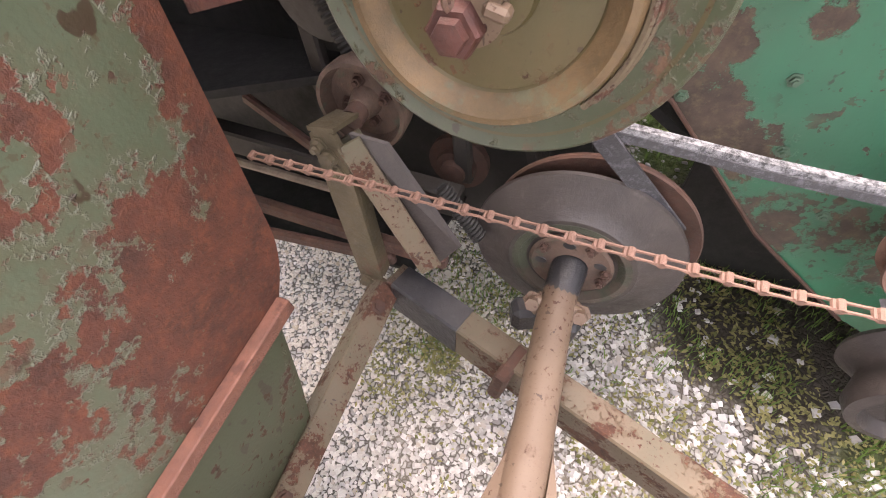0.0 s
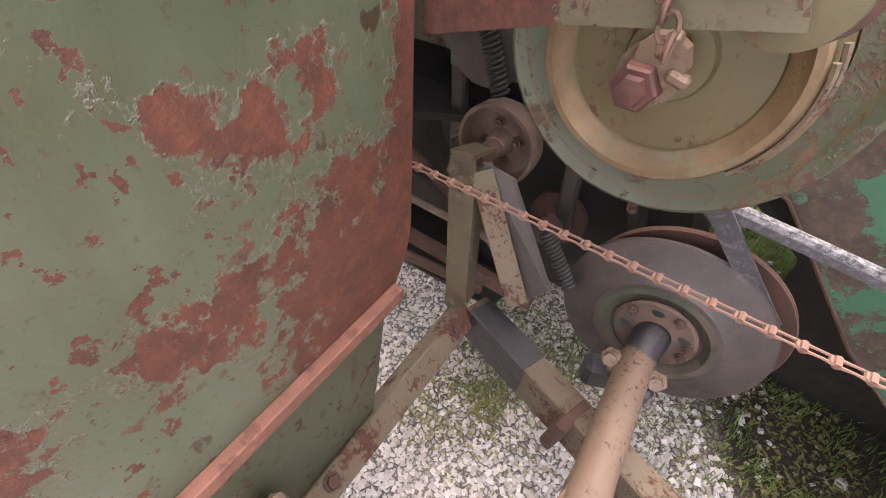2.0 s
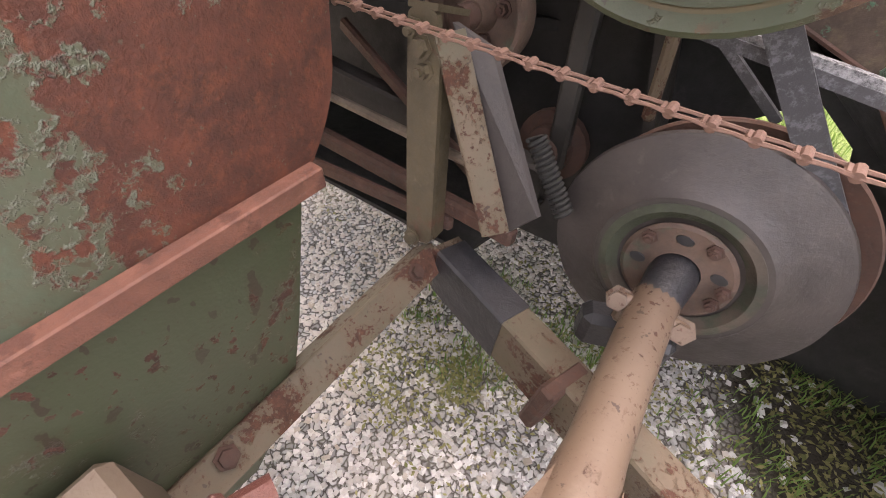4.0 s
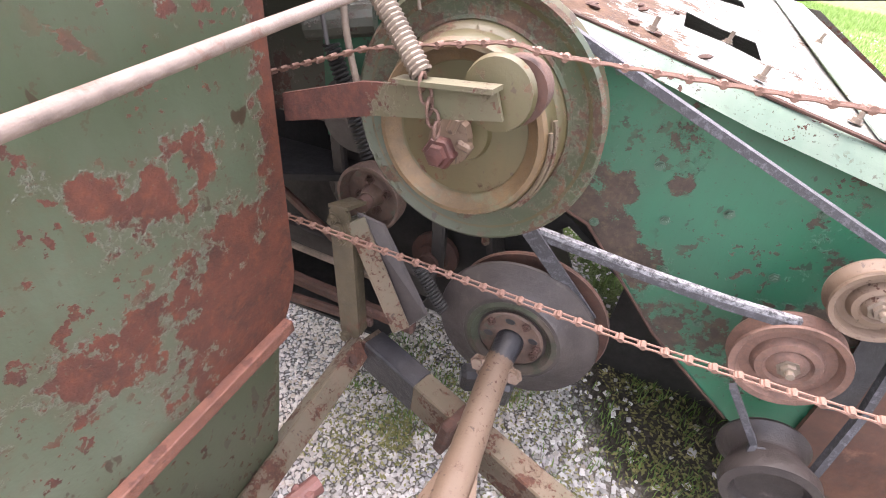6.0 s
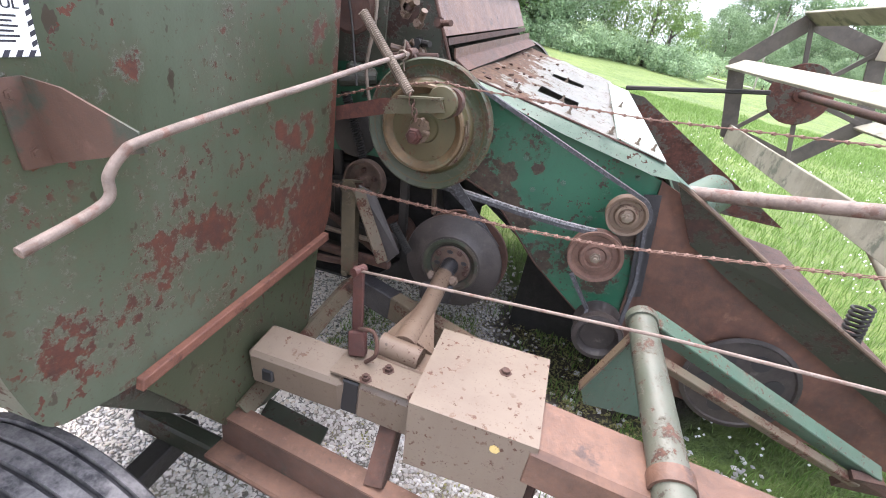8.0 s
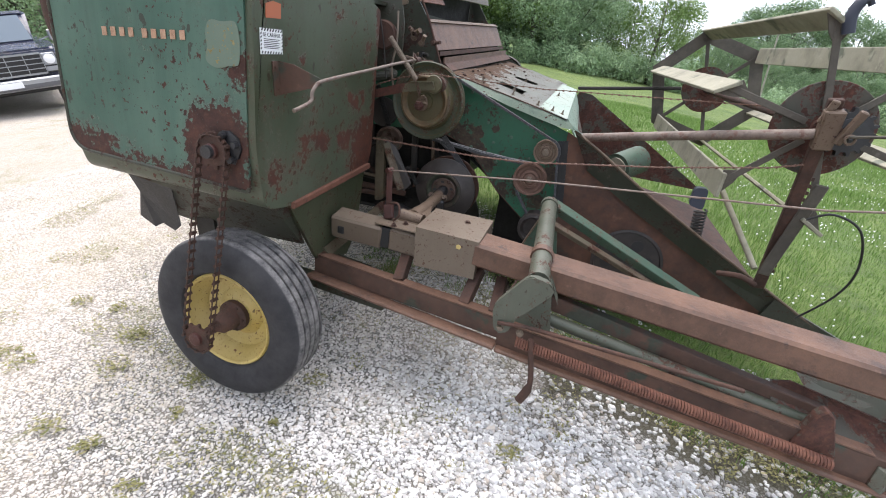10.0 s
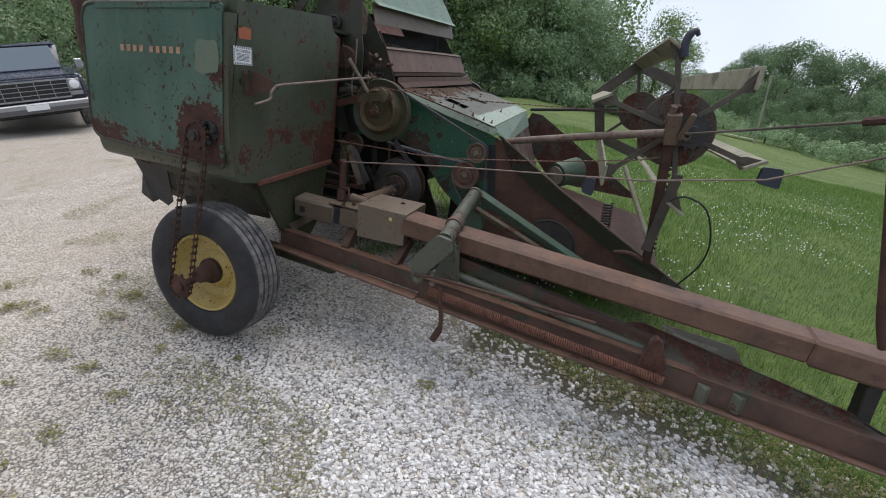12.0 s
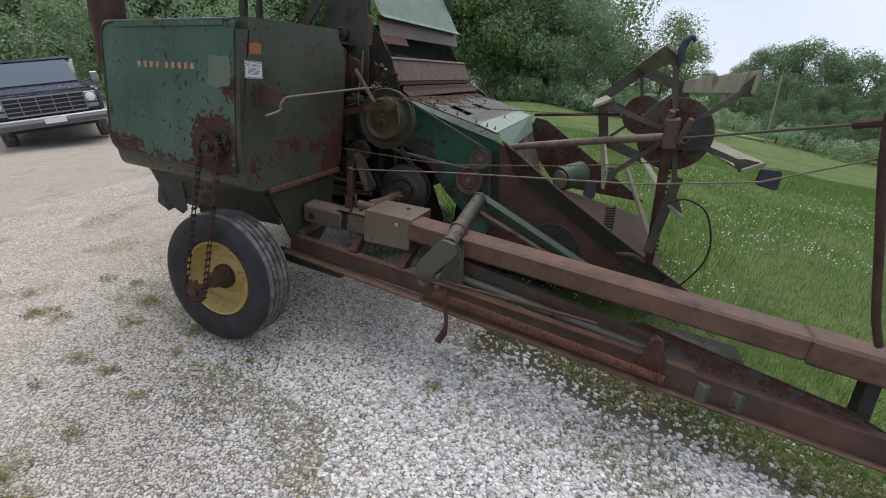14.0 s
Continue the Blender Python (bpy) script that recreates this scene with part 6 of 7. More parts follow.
    rod("forward_tube", [(1.12, -0.53, 0.855), (2.30, -0.60, 0.735)], 0.028, M_GREEN, combine, "worn green inner brace tube", 14)
    bm = bmesh.new()
    spring(bm, (1.09, -0.71, 0.793), (2.32, -0.735, 0.672), 0.0195, 0.0052, 104, 6, 10)
    part("long_spring", bm, M_SALMON, combine, "long rusty counterbalance spring", True)
    rod("spring_rod", [(1.0, -0.735, 0.875), (1.12, -0.72, 0.883), (1.93, -0.72, 0.868), (1.96, -0.72, 0.867)], 0.009, M_RUST, combine, "rusty rod above the spring")
    rod("hook_lever", curve([(1.15, -0.72, 0.83), (1.17, -0.73, 0.74), (1.19, -0.74, 0.62), (1.16, -0.75, 0.53)], 4), [0.012] * 9 + [0.02] * 4, M_RUST, combine, "hanging rusted hook")
    plate("spring_lug", [(2.19, -0.70, 0.68), (2.225, -0.70, 0.84), (2.25, -0.70, 0.866), (2.28, -0.70, 0.845), (2.35, -0.70, 0.66)], (0, 0.05, 0), M_RUSTPLATE, combine, "rusty upright spring lug", 0.006)
    for x in (2.47, 2.62):
        plate("green_lug", [(x, -0.70, 0.60), (x, -0.70, 0.70), (x + 0.035, -0.73, 0.69), (x + 0.035, -0.73, 0.60)], (0.03, 0.03, 0), M_GREEN, combine, "small green lug on the rail", 0.004)
    bm = bmesh.new()
    slab(bm, [(2.12, -0.52, 0.83), (2.20, -0.50, 0.84), (3.10, -0.64, 0.73), (3.30, -0.66, 0.66), (3.28, -0.70, 0.60), (2.12, -0.63, 0.745)], (0, 0.012, 0))
    part("rust_trough", bm, M_RUSTPLATE, combine, "dark rusted trough sheet")
    plate("tool_tray", [(2.35, -0.20, 0.74), (2.72, -0.25, 0.735), (2.80, -0.36, 0.62), (2.45, -0.36, 0.62)], (0, 0.01, 0), M_DARKGREEN, combine, "dark three-cornered sheet")
    # tall post at the tongue's end
    rod("rear_post", curve(POSTLINE, 5), 0.016, M_RUST, combine, "bent brown iron post at the tongue's end", 12)
    beam("hitch_plate", (3.16, -0.56, 0.93), (3.16, -0.60, 0.62), 0.06, 0.08, M_DARK, combine)
    rod("reel_rod", [(2.19, -0.08, 1.785), (2.5, -0.42, 1.875), (2.765, -0.74, 1.955)], 0.0065, M_BATDARK, combine, "thin rusty adjusting rod", 8)
    bm = bmesh.new()
    tube(bm, [(2.70, -0.66, 1.935), (2.79, -0.77, 1.962)], 0.018, 8)
    part("turnbuckle", bm, M_RUST, combine, "rusty turnbuckle", True)


POSTLINE = [(2.755, -0.75, 1.985), (2.80, -0.75, 1.80), (2.873, -0.75, 1.565), (2.95, -0.74, 1.33), (3.0, -0.72, 1.2), (3.08, -0.66, 1.07)]


def build_reel():
    cx, cz, y0, y1 = 2.165, 1.795, 0.12, 2.42
    far = Vector((-0.10, 0, 0.10))
    rod("reel_shaft", [(cx, -0.05, cz), (cx + far.x, y1 + 0.03, cz + far.z)], 0.022, M_RUST, combine, "rusty reel shaft", 12)
    for y, off, r in ((y0, Vector((0, 0, 0)), 0.205), (y1, far, 0.19)):
        d = dish("reel_disc", (cx + off.x, y, cz + off.z), [(0, -0.004), (r, -0.004), (r + 0.003, 0.0), (r, 0.004), (0.05, 0.004), (0.045, 0.02), (0, 0.02)], M_RUSTPLATE, combine, "dark red rusted reel disc", 44)
    gear = bmesh.new()
    toothed(gear, (cx + 0.075, 0.055, cz + 0.005), 0.085, 15, 0.03)
    gear = part("reel_gear", gear, M_GREASE, combine, "black greasy sprocket on the reel")
    dish("gear_boss", (cx + 0.075, 0.04, cz + 0.005), [(0, -0.01), (0.06, -0.01), (0.06, 0.012), (0.035, 0.014), (0.03, 0.05), (0, 0.05)], M_GREASE, gear, "", 24)
    c0, c1 = Vector((cx, y0 - 0.02, cz)), Vector((cx, y1 + 0.02, cz)) + far
    dirs = [Vector((math.cos(radians(44 + 60 * k)), 0, math.sin(radians(44 + 60 * k)))) for k in range(6)]
    for k, d in enumerate(dirs):
        t = Vector((-d.z, 0, d.x))
        for c in (c0, c1):
            beam("reel_arm", c + d * 0.08, c + d * 0.44, 0.008, 0.03, M_BATDARK, combine, "flat iron reel arm", up=t, bevel=0.002)
        plate("bat_bracket", [c0 + d * 0.34, c0 + d * 0.455 - (d + t) * 0.049, c0 + d * 0.455 + (d + t) * 0.049, c0 + d * 0.40 + t * 0.03], (0, 0.01, 0), M_BATDARK, combine, "three-cornered bat bracket")
        w = (d + t).normalized() * 0.06
        e0, e1 = c0 + d * 0.46 - Vector((0, 0.03, 0)), c1 + d * 0.46
        plate("reel_bat", [e0 - w, e1 - w, e1 + w, e0 + w], (t - d).normalized() * 0.018, M_BAT, combine, "weathered wooden reel bat", 0.003)
        d2 = dirs[(k + 1) % 6]
        plate("end_board", [c1 + d * 0.50, c1 + d2 * 0.50, c1 + d2 * 0.385, c1 + d * 0.385], (0, 0.008, 0), M_BATDARK, combine, "dark board closing the reel's far end")
    # rubber boots slipped over the bat ends
    for a, q in ((-16, 1.0), (224, 0.62)):
        p = c0 + Vector((math.cos(radians(a)), 0, math.sin(radians(a)))) * 0.55
        bm = bmesh.new()
        slab(bm, [(x, p.y - 0.03, z) for x, z in rounded([(p.x - 0.05 * q, p.z + 0.03), (p.x + 0.05 * q, p.z + 0.035), (p.x + 0.055 * q, p.z - 0.075), (p.x - 0.06 * q, p.z - 0.06)], [0.02] * 4, 3)], (0.004, 0.05, 0))
        part("rubber_boot", bm, M_BOOT, combine, "dark blue-grey rubber flap on a bat end", True)
    p = c0 + Vector((math.cos(radians(104)), 0, math.sin(radians(106)))) * 0.46
    bm = bmesh.new()
    tube(bm, curve([p + Vector((0.045, -0.02, -0.06)), p + Vector((0.03, -0.02, 0.0)), p + Vector((0.04, -0.02, 0.05)), p + Vector((0.065, -0.02, 0.07)), p + Vector((0.085, -0.02, 0.05))], 4), [0.024] * 5 + [0.022] * 5 + [0.018] * 4 + [0.012] * 3, 12)
    part("rubber_boot", bm, M_BOOT, combine, "black rubber horn curled over a bat end", True)
    # support post, sleeve and arm
    bm = bmesh.new()
    bar(bm, (2.235, 0.24, 0.95), (2.112, -0.04, 1.925), 0.03, 0.055, (1, 0, 0), 0.004)
    for k in range(16):
        s = 0.12 + 0.035 * k
        box(bm, (2.235 - 0.123 * s + 0.03, 0.24 - 0.28 * s, 0.95 + 0.975 * s), (0.02, 0.02, 0.016), (0, 8, 0))
    part("reel_post", bm, M_RUST, combine, "notched rusty reel support post")
    bm = bmesh.new()
    box(bm, (2.13, -0.03, 1.80), (0.075, 0.05, 0.17), (16, -7, 0), 0.006)
    box(bm, (2.10, -0.05, 1.87), (0.03, 0.02, 0.10), (16, 10, 0), 0.004)
    box(bm, (2.19, -0.07, 1.82), (0.03, 0.03, 0.15), (16, 14, 0), 0.005)
    tube(bm, [(2.20 + 0.018 * math.cos(a), -0.085, 1.775 + 0.018 * math.sin(a)) for a in np.linspace(0, 6.28, 13)], 0.006, 6)
    part("post_sleeve", bm, M_TAN, combine, "rusted iron sleeve and clamp")
    rod("reel_pipe", [(1.14, 0.43, 1.545), (1.35, 0.30, 1.60), (1.7, 0.14, 1.685), (2.10, -0.01, 1.775)], 0.023, M_ROD, combine, "pale rusty pipe bracing the reel", 16)
    rod("reel_stay", [(2.0, 1.1, 1.45), (2.3, 0.55, 0.95)], 0.018, M_BAT, combine, "light stay bar")
    beam("dark_blade", (2.24, 0.06, 1.56), (2.20, 0.16, 1.05), 0.012, 0.06, M_BATDARK, combine, up=(1, 0, 0))
    rod("reel_tie", curve([(2.20, 0.2, 0.97), (2.12, 0.2, 1.0), (2.03, 0.26, 0.97)], 4), 0.016, M_RUST, combine)
    rod("black_hose", curve([(2.22, 0.02, 1.40), (2.30, -0.01, 1.45), (2.42, -0.02, 1.40), (2.50, 0.02, 1.22), (2.50, 0.08, 1.05), (2.42, 0.15, 0.86)], 6), 0.0055, M_BLACK, combine, "black rubber hose hanging in a loop")


M_STRIP = paint("whitish_strip_paint", (0.24, 0.33, 0.27), (0.36, 0.4, 0.35), rust=(0.15, 0.085, 0.055), amount=0.34, scale=7, shift=4.4)
M_RUSTPLATE = paint("half_rusted_plate", (0.035, 0.038, 0.027), (0.075, 0.066, 0.05), rust=(0.085, 0.032, 0.022), amount=0.52, scale=5, shift=9.4, rough=0.6)
M_BOOT = Nodes("blue_grey_rubber", 0.6).done((0.02, 0.024, 0.04))
build_body()
build_frame()
build_reel()

# ---- pickup truck ----
def build_truck():
    truck = thing("pickup_truck", "old navy blue pickup truck with a chrome grille, parked on gravel", "truck")
    # local: x forward, y to its left, z up from the ground; nose at x = 0

    def p(name, bm, mat, label="", smooth=False, parent=None):
        return part(name, bm, mat, parent or truck, label, smooth)
    bm = bmesh.new()
    slab(bm, [(0, -0.95, 0.62), (0, -0.95, 1.05), (-0.08, -0.95, 1.12), (-1.25, -0.95, 1.18), (-5.0, -0.95, 1.18), (-5.0, -0.95, 0.55), (-0.9, -0.95, 0.5)], (0, 1.9, 0))
    bmesh.ops.bevel(bm, geom=[e for e in bm.edges if abs(e.verts[0].co.y) > 0.9], offset=0.05, segments=3, affect="EDGES")
    p("body", bm, M_TRUCK, "navy blue body", True)
    bm = bmesh.new()
    slab(bm, [(-0.05, -0.86, 1.12), (-1.28, -0.86, 1.20), (-1.28, -0.86, 1.15), (-0.05, -0.86, 1.06)], (0, 1.72, 0))
    bmesh.ops.bevel(bm, geom=list(bm.edges), offset=0.02, segments=2, affect="EDGES")
    p("bonnet", bm, M_TRUCK, "long flat bonnet", True)
    bm = bmesh.new()
    slab(bm, [(-1.25, -0.80, 1.17), (-1.62, -0.72, 1.70), (-1.75, -0.72, 1.74), (-2.6, -0.72, 1.74), (-2.8, -0.80, 1.17)], (0, 1.5, 0))
    bmesh.ops.bevel(bm, geom=[e for e in bm.edges if (e.verts[0].co.z + e.verts[1].co.z) > 3.3], offset=0.03, segments=2, affect="EDGES")
    p("cab", bm, M_TRUCK, "cab", True)
    bm = bmesh.new()
    slab(bm, [(-1.60, -0.71, 1.70), (-1.75, -0.72, 1.752), (-2.6, -0.72, 1.752), (-2.6, 0.72, 1.752), (-1.75, 0.72, 1.752), (-1.60, 0.71, 1.70)], (0, 0, 0.012))
    p("roof", bm, M_TRUCK, "dark roof skin")
    bm = bmesh.new()
    slab(bm, [(-1.285, -0.70, 1.22), (-1.285, 0.70, 1.22), (-1.60, 0.64, 1.665), (-1.60, -0.64, 1.665)], (0.02, 0, 0.014))
    p("windscreen", bm, M_GLASS, "reflecting windscreen")
    bm = bmesh.new()
    slab(bm, [(0.0, -0.88, 0.70), (0.0, 0.88, 0.70), (0.0, 0.88, 1.04), (0.0, -0.88, 1.04)], (0.03, 0, 0))
    p("grille_frame", bm, M_BLACK, "black grille backing")
    g = bmesh.new()
    for z in (0.70, 0.785, 0.87, 0.955, 1.04):
        bar(g, (0.035, -0.66, z), (0.035, 0.66, z), 0.03, 0.014 if 0.7 < z < 1.04 else 0.03)
    for y in (-0.66, -0.4, -0.13, 0.13, 0.4, 0.66):
        bar(g, (0.035, y, 0.70), (0.035, y, 1.04), 0.012, 0.03, (1, 0, 0))
    p("grille", g, M_CHROME, "chrome egg-crate grille")
    for s in (-1, 1):
        bm = bmesh.new()
        box(bm, (0.03, s * 0.77, 0.93), (0.03, 0.20, 0.21), (0, 0, 0), 0.01)
        h = p("headlight_bezel", bm, M_CHROME, "chrome headlight surround")
        bm = bmesh.new()
        lathe(bm, pose(0.045, s * 0.77, 0.93, 0, 90, 0), [(0, 0.03), (0.05, 0.022), (0.085, 0.0), (0.085, -0.01), (0, -0.01)], 24)
        p("headlight", bm, M_WHITE, "round headlight", True, h)
        bm = bmesh.new()
        box(bm, (0.03, s * 0.77, 0.76), (0.03, 0.2, 0.08), (0, 0, 0), 0.008)
        p("marker_lamp", bm, M_CHROME, "")
        bm = bmesh.new()
        lathe(bm, pose(-0.95, s * 0.84, 0.36, 90, 0, 0), [(0, -0.11), (0.3, -0.11), (0.36, -0.09), (0.37, 0), (0.36, 0.09), (0.3, 0.11), (0.2, 0.1), (0.18, 0.06), (0, 0.05)], 36)
        p("wheel", bm, M_TYRE, "black truck tyre", True)
        bm = bmesh.new()
        box(bm, (-1.45, s * 1.06, 1.28), (0.06, 0.16, 0.2), (0, 0, 0), 0.02)
        bar(bm, (-1.45, s * 0.8, 1.2), (-1.45, s * 1.0, 1.26), 0.02, 0.02)
        p("wing_mirror", bm, M_CHROME, "boxy chrome mirror")
    bm = bmesh.new()
    bar(bm, (0.10, -0.99, 0.55), (0.10, 0.99, 0.55), 0.10, 0.19, (0, 0, 1), 0.025)
    p("bumper", bm, M_CHROME, "wide chrome bumper")
    bm = bmesh.new()
    bar(bm, (0.148, -0.97, 0.515), (0.148, 0.97, 0.515), 0.012, 0.075, (0, 0, 1), 0.004)
    p("bumper_strip", bm, M_DULL, "dark grey lower face of the bumper")
    bm = bmesh.new()
    box(bm, (0.156, 0.05, 0.56), (0.01, 0.36, 0.10), (0, 0, 0), 0.003)
    p("plate_blank", bm, M_WHITE, "plain pale plate")
    bm = bmesh.new()
    box(bm, (-0.5, 0, 0.48), (0.9, 1.5, 0.2), (0, 0, 0), 0.02)
    p("under_tray", bm, M_BLACK)
    rod("aerial", [(-1.35, -0.7, 1.2), (-1.5, -0.72, 1.9)], 0.004, M_DARK, truck)
    truck.matrix_world = pose(-8.4, 3.29, ground_z(-8.4, 3.29) - 0.02, 13.0, -2.0, -30.5) @ Matrix.Scale(0.95, 4)


# ---- trees, poles and distance ----
def crown_mesh(name, seed, leaves, size, lobes, spread=1.0):
    """Many small leaf clumps on uneven lobes, with gaps."""
    rng = random.Random(seed)
    verts, faces = [], []
    cs = []
    for k in range(lobes):
        a, h = rng.uniform(0, 6.3), rng.uniform(0.25, 0.98)
        rad = spread * (0.30 * math.sin(math.pi * min(1, h * 0.95)) + 0.05) * rng.uniform(0.5, 1.25)
        cs.append((rad * math.cos(a), rad * math.sin(a), h, rng.uniform(0.08, 0.15)))
    for _ in range(leaves):
        cx, cy, cz, cr = cs[rng.randrange(len(cs))]
        v = Vector((rng.gauss(0, 1), rng.gauss(0, 1), rng.gauss(0, 0.8))).normalized() * cr * rng.uniform(0.55, 1.08)
        p = Vector((cx, cy, cz)) + v
        s = size * rng.uniform(0.6, 1.5)
        n = (v.normalized() + Vector((rng.gauss(0, 0.45), rng.gauss(0, 0.45), 0.35 + rng.gauss(0, 0.45)))).normalized()
        u = n.orthogonal().normalized()
        a = rng.uniform(0, 6.3)
        u = u * math.cos(a) + n.cross(u) * math.sin(a)
        w = n.cross(u) * 0.65
        k = len(verts)
        verts += [p - u * s, p + w * s, p + u * s, p - w * s]
        faces += [(k, k + 1, k + 2), (k, k + 2, k + 3)]
    me = bpy.data.meshes.new(name)
    me.from_pydata(verts, [], faces)
    return me


def make_tree(seed, leaves, size, lobes, leaf, spread=1.0):
    rng = random.Random(seed)
    t = thing("tree", "leafy broad-crowned tree at the edge of the woods", "tree", group="woodland trees")
    me = crown_mesh("crown", seed, leaves, size, lobes, spread)
    me.materials.append(leaf)
    c = new("crown", me)
    c.parent = t
    bm = bmesh.new()
    tube(bm, curve([(0, 0, -0.03), (0.01, 0, 0.2), (-0.01, 0.015, 0.5), (0.01, 0, 0.85)], 4), [0.022 - 0.0014 * k for k in range(13)], 8)
    for k in range(7):
        a, z = rng.uniform(0, 6.3), rng.uniform(0.25, 0.6)
        tube(bm, curve([(0, 0, z), (0.09 * math.cos(a), 0.09 * math.sin(a), z + 0.09), (0.19 * spread * math.cos(a), 0.19 * spread * math.sin(a), z + 0.22)], 3), [0.008 - 0.001 * j for j in range(7)], 6)
    part("trunk", bm, M_BARK, t, "", True)
    return t


def build_woods():
    kinds = [make_tree(31, 17000, 0.0085, 60, M_LEAF), make_tree(32, 17000, 0.0085, 64, M_LEAF2, 1.15), make_tree(33, 15000, 0.0085, 50, M_LEAF, 0.9), make_tree(34, 9000, 0.008, 34, M_LEAF2, 0.8), make_tree(35, 14000, 0.009, 60, M_LEAFFAR, 1.2)]
    rng = random.Random(77)
    eye = Vector((1.85, -3.2))
    spots = []
    # behind the truck and the machine
    for az in range(36, 82, 3):
        spots.append((az + rng.uniform(-1, 1), rng.uniform(30, 34), rng.uniform(9, 12), rng.choice((0, 0, 2, 1))))
        spots.append((az + rng.uniform(-1, 1), rng.uniform(36, 42), rng.uniform(14, 18), rng.randrange(3)))
        spots.append((az + 1.5, rng.uniform(50, 58), rng.uniform(19, 23), rng.randrange(3)))
    # tall edge of the woods up the slope
    for az in np.arange(4.5, 36, 2.3):
        spots.append((az + rng.uniform(-0.6, 0.6), rng.uniform(45, 49), rng.uniform(10, 14) - (2 if az < 7 else 0), rng.choice((0, 1, 2, 0))))
        spots.append((az + 1.5 + rng.uniform(-0.6, 0.6), rng.uniform(53, 60), rng.uniform(15, 19), rng.randrange(3)))
    # open trees against the sky, then the far hill
    spots += [(-3.6, 50, 9.6, 3), (-5.6, 54, 7.8, 3), (-1.0, 56, 7.0, 3), (1.4, 52, 7.2, 3)]
    for az in np.arange(-46, -7, 1.8):
        top = 8.6 if -17 < az < -11 else 7.6 if az < -11 else 6.2
        for d, f in ((rng.uniform(98, 110), 1.0), (rng.uniform(80, 90), 0.66), (rng.uniform(64, 70), 0.42)):
            if d < 75 and az > -15:
                continue
            x, y = eye.x + math.sin(radians(-az)) * d, eye.y + math.cos(radians(az)) * d
            h = 1.86 + d * math.tan(radians(top * f * rng.uniform(0.88, 1.03))) - ground_z(x, y)
            spots.append((az + rng.uniform(-0.8, 0.8), d, max(3, h), 4))
    # woods closing the view behind the camera
    for az in range(85, 300, 11):
        spots.append((az, rng.uniform(34, 50), rng.uniform(10, 15), rng.randrange(3)))
    used, first = set(), []
    for az, dist, h, k in spots:
        a = radians(az)
        x, y = eye.x - math.sin(a) * dist, eye.y + math.cos(a) * dist
        m = pose(x, y, ground_z(x, y) - 0.3, 0, 0, rng.uniform(0, 360))
        m = m @ Matrix.Diagonal((h * rng.uniform(0.9, 1.15), h * rng.uniform(0.9, 1.15), h, 1))
        if k in used:
            copy_thing(kinds[k], m).matrix_basis = m
        else:
            first.append((kinds[k], m))
            used.add(k)
    for ob, m in first:
        ob.matrix_basis = m
    # undergrowth along the wood's edge
    verts, faces = [], []
    rows = [(az, 44 + 1.5 * math.sin(az), 900, 1.0) for az in np.arange(1.0, 36, 0.9)] + [(az, 21 + 0.8 * math.sin(az * 2), 2600, 1.9) for az in np.arange(40, 82, 1.5)]
    rows += [(az, 49 + 2 * math.sin(az * 3), 1100, 1.0) for az in np.arange(-8, 9, 0.7)]
    rows += [(az, 60 + 4 * math.sin(az), 900, 1.0) for az in np.arange(-46, -15, 1.1)] + [(az, 76 + 4 * math.sin(az * 3), 700, 1.0) for az in np.arange(-15, 1, 0.8)]
    for az, dist, n, tall in rows:
        a = radians(az)
        x, y = eye.x - math.sin(a) * dist, eye.y + math.cos(a) * dist
        z, hh = ground_z(x, y), rng.uniform(1.2, 2.8) * tall
        lobes = [(x + rng.gauss(0, 0.8), y + rng.gauss(0, 0.8), z + hh * rng.uniform(0.1, 0.85), rng.uniform(0.5, 0.95)) for _ in range(int(6 * tall))]
        for _ in range(n):
            cx, cy, cz, cr = lobes[rng.randrange(len(lobes))]
            v = Vector((rng.gauss(0, 1), rng.gauss(0, 1), rng.gauss(0.2, 0.9))).normalized()
            p = Vector((cx, cy, cz)) + v * cr * rng.uniform(0.7, 1.05)
            s = rng.uniform(0.06, 0.13) * min(1, dist / 45)
            q = (v + Vector((rng.gauss(0, 0.45), rng.gauss(0, 0.45), 0.35 + rng.gauss(0, 0.45)))).normalized()
            u = q.orthogonal().normalized()
            a = rng.uniform(0, 6.3)
            u = u * math.cos(a) + q.cross(u) * math.sin(a)
            w = q.cross(u) * 0.65
            k = len(verts)
            verts += [p - u * s, p + w * s, p + u * s, p - w * s]
            faces += [(k, k + 1, k + 2), (k, k + 2, k + 3)]
    scatter_mesh("undergrowth", verts, faces, M_LEAF, "dense bushy undergrowth along the edge of the woods", "bushes")


def place(az, dist):
    a = radians(az)
    x, y = 1.85 - math.sin(a) * dist, -3.2 + math.cos(a) * dist
    return x, y, ground_z(x, y)


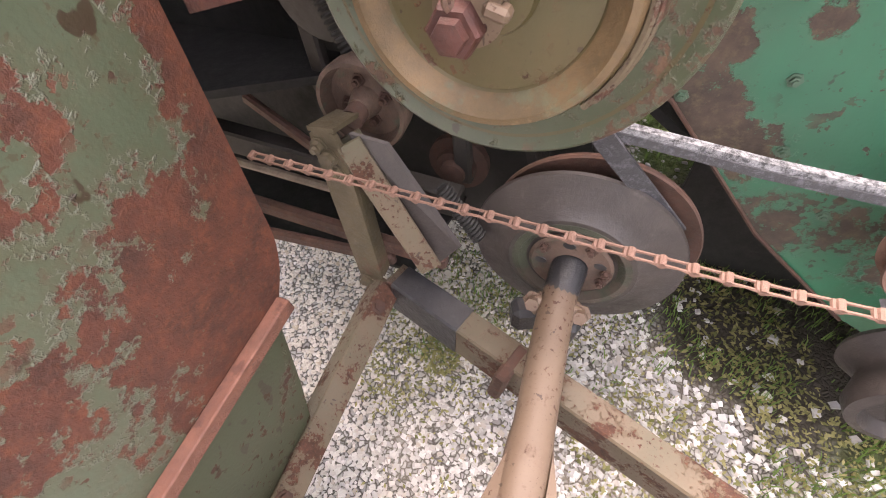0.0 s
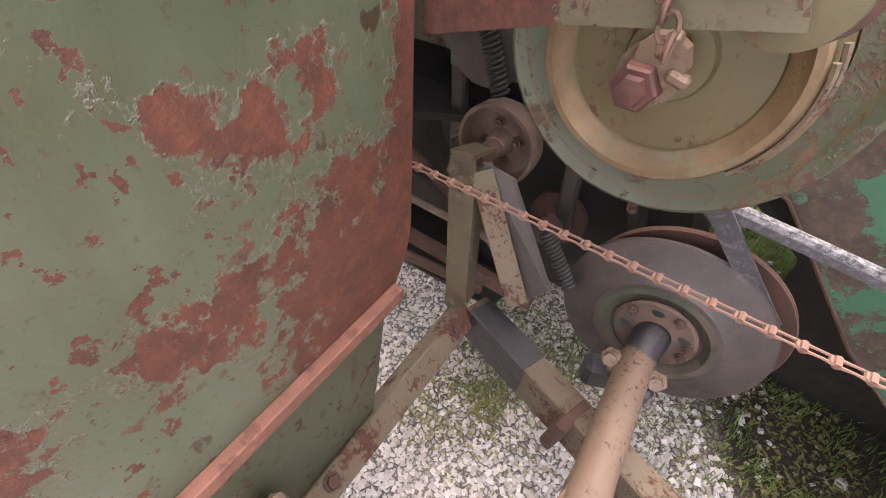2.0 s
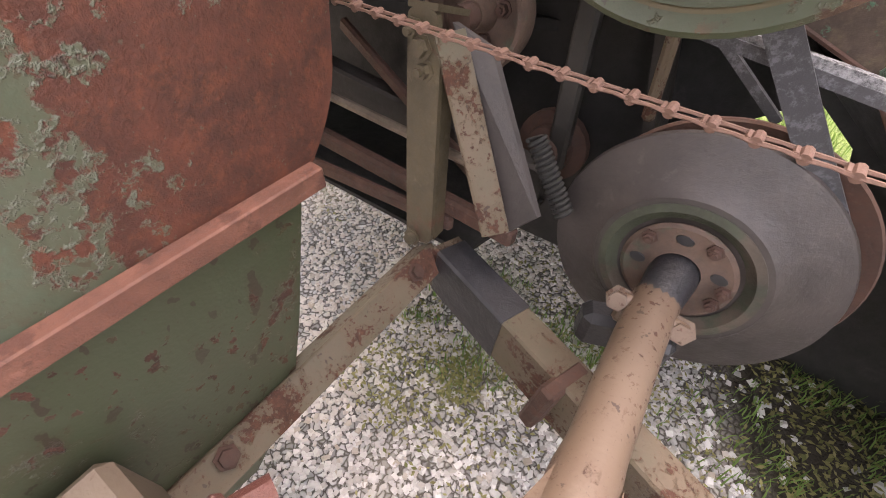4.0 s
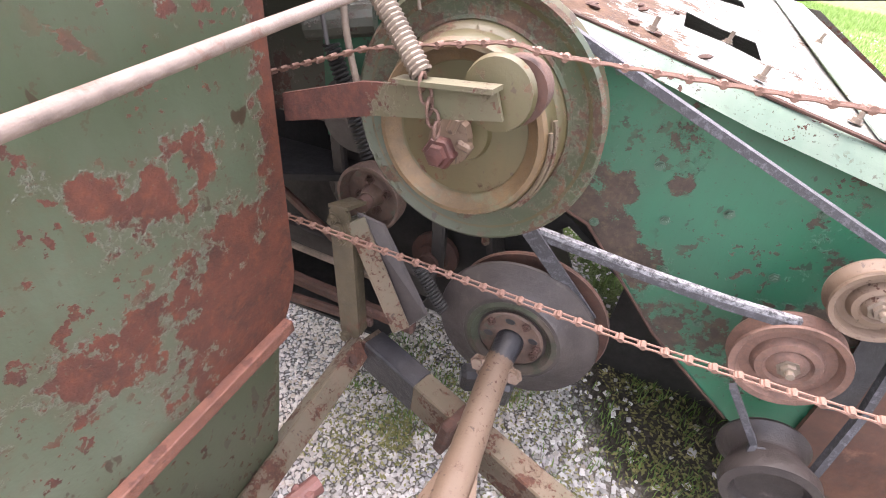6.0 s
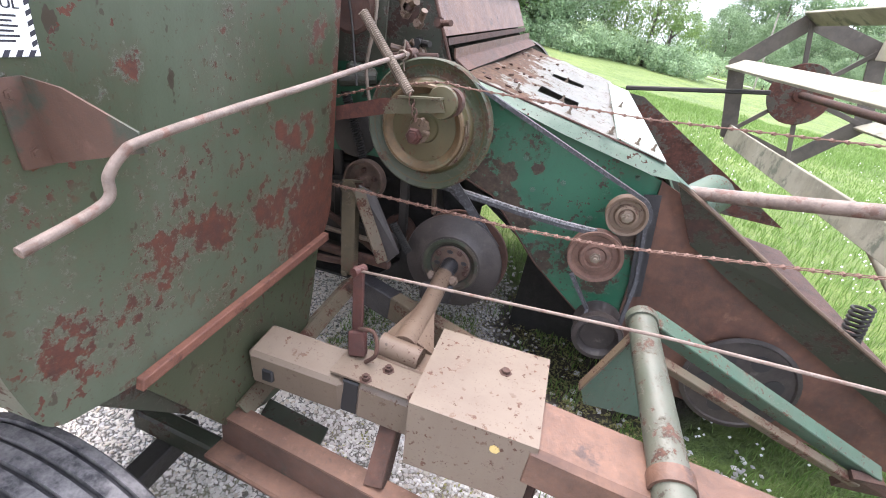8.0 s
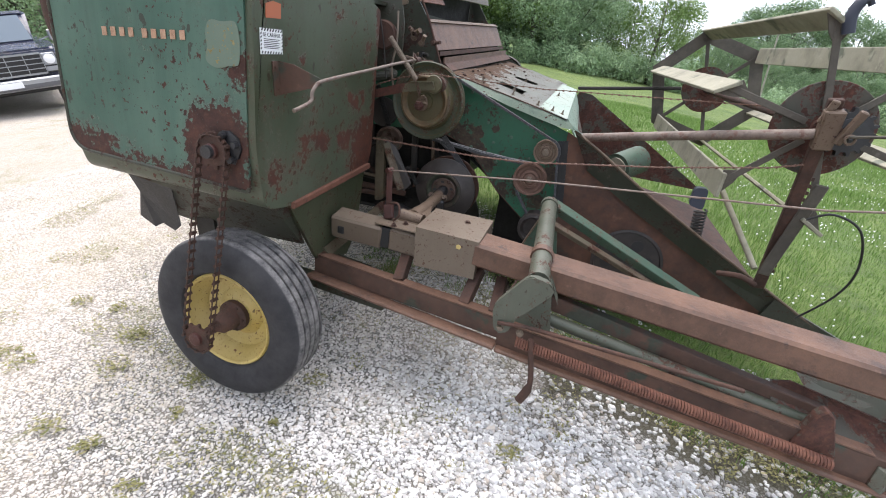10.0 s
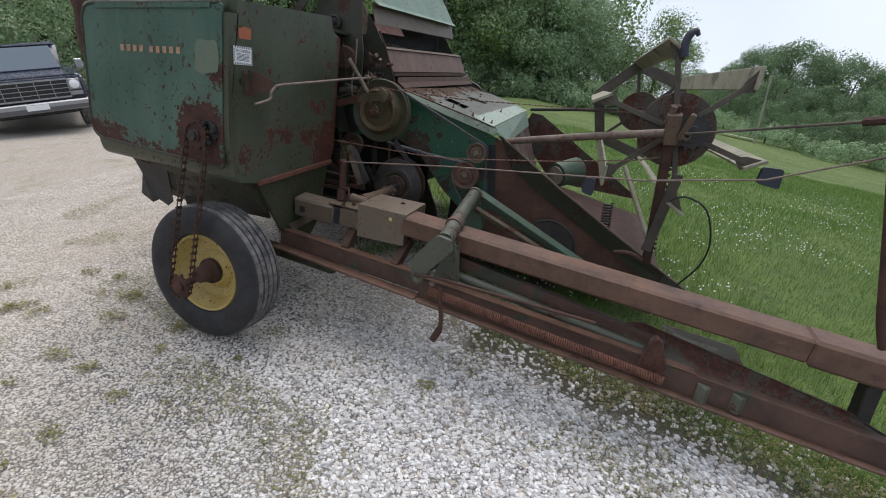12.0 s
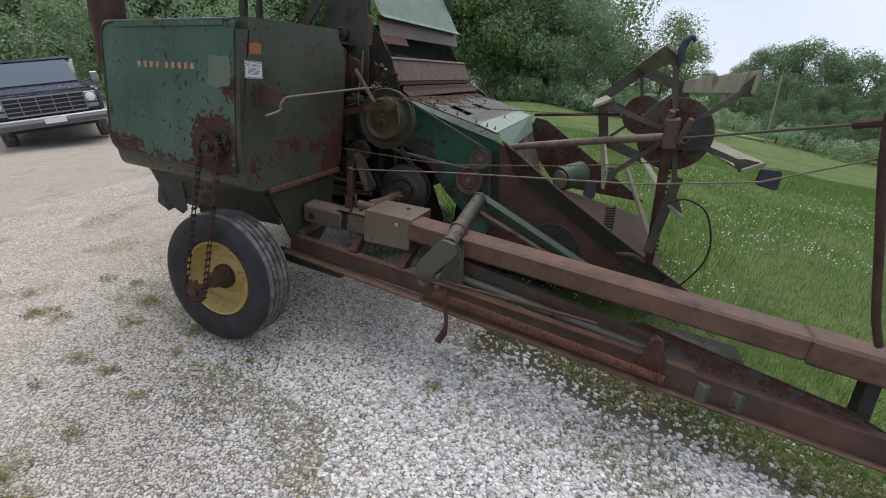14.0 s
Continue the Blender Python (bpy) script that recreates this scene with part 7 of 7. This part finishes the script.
def build_poles():
    for az, dist, h, lean, label in ((59.3, 21, 9, 0, "plain grey wooden utility pole beside the drive"), (-14.4, 57, 6.8, -4, "thin leaning wooden utility pole on the slope")):
        x, y, z = place(az, dist)
        t = thing("utility_pole", label, "pole", group="utility poles")
        bm = bmesh.new()
        tube(bm, [(0, 0, -0.4), (0, 0, h * 0.5), (0, 0, h)], [0.085, 0.075, 0.065], 12)
        part("shaft", bm, M_POLE, t, "", True)
        if lean:
            bm = bmesh.new()
            tube(bm, curve([(0, 0, h - 0.3), (9, 6, h - 1.2), (22, 14, h - 0.6)], 8), 0.012, 5)
            part("wire", bm, M_DARK, t, "sagging overhead wire")
        t.matrix_world = pose(x, y, z, 0, lean, 0)
    bm = bmesh.new()
    pts = [place(az, d) for az, d in ((-6, 60), (-9, 59), (-12, 58.5), (-14.5, 60))]
    rows = [[bm.verts.new((x, y, ground_z(x, y) + 0.25)), bm.verts.new((x + 0.3, y + 2.4, ground_z(x + 0.3, y + 2.4) + 0.25))] for x, y, z in pts]
    for a, b in zip(rows, rows[1:]):
        bm.faces.new((a[0], b[0], b[1], a[1]))
    bmesh.ops.solidify(bm, geom=list(bm.faces), thickness=0.3)
    ob = part("road", bm, M_ROADSTRIP, None)
    tagged(ob, "pale strip of far gravel lane across the hill", "road", kind="structure")


M_ROADSTRIP = rusty("pale_lane_gravel", (0.45, 0.44, 0.42), (0.6, 0.59, 0.57), 2, 1, 0.95)
build_truck()
build_woods()
build_poles()
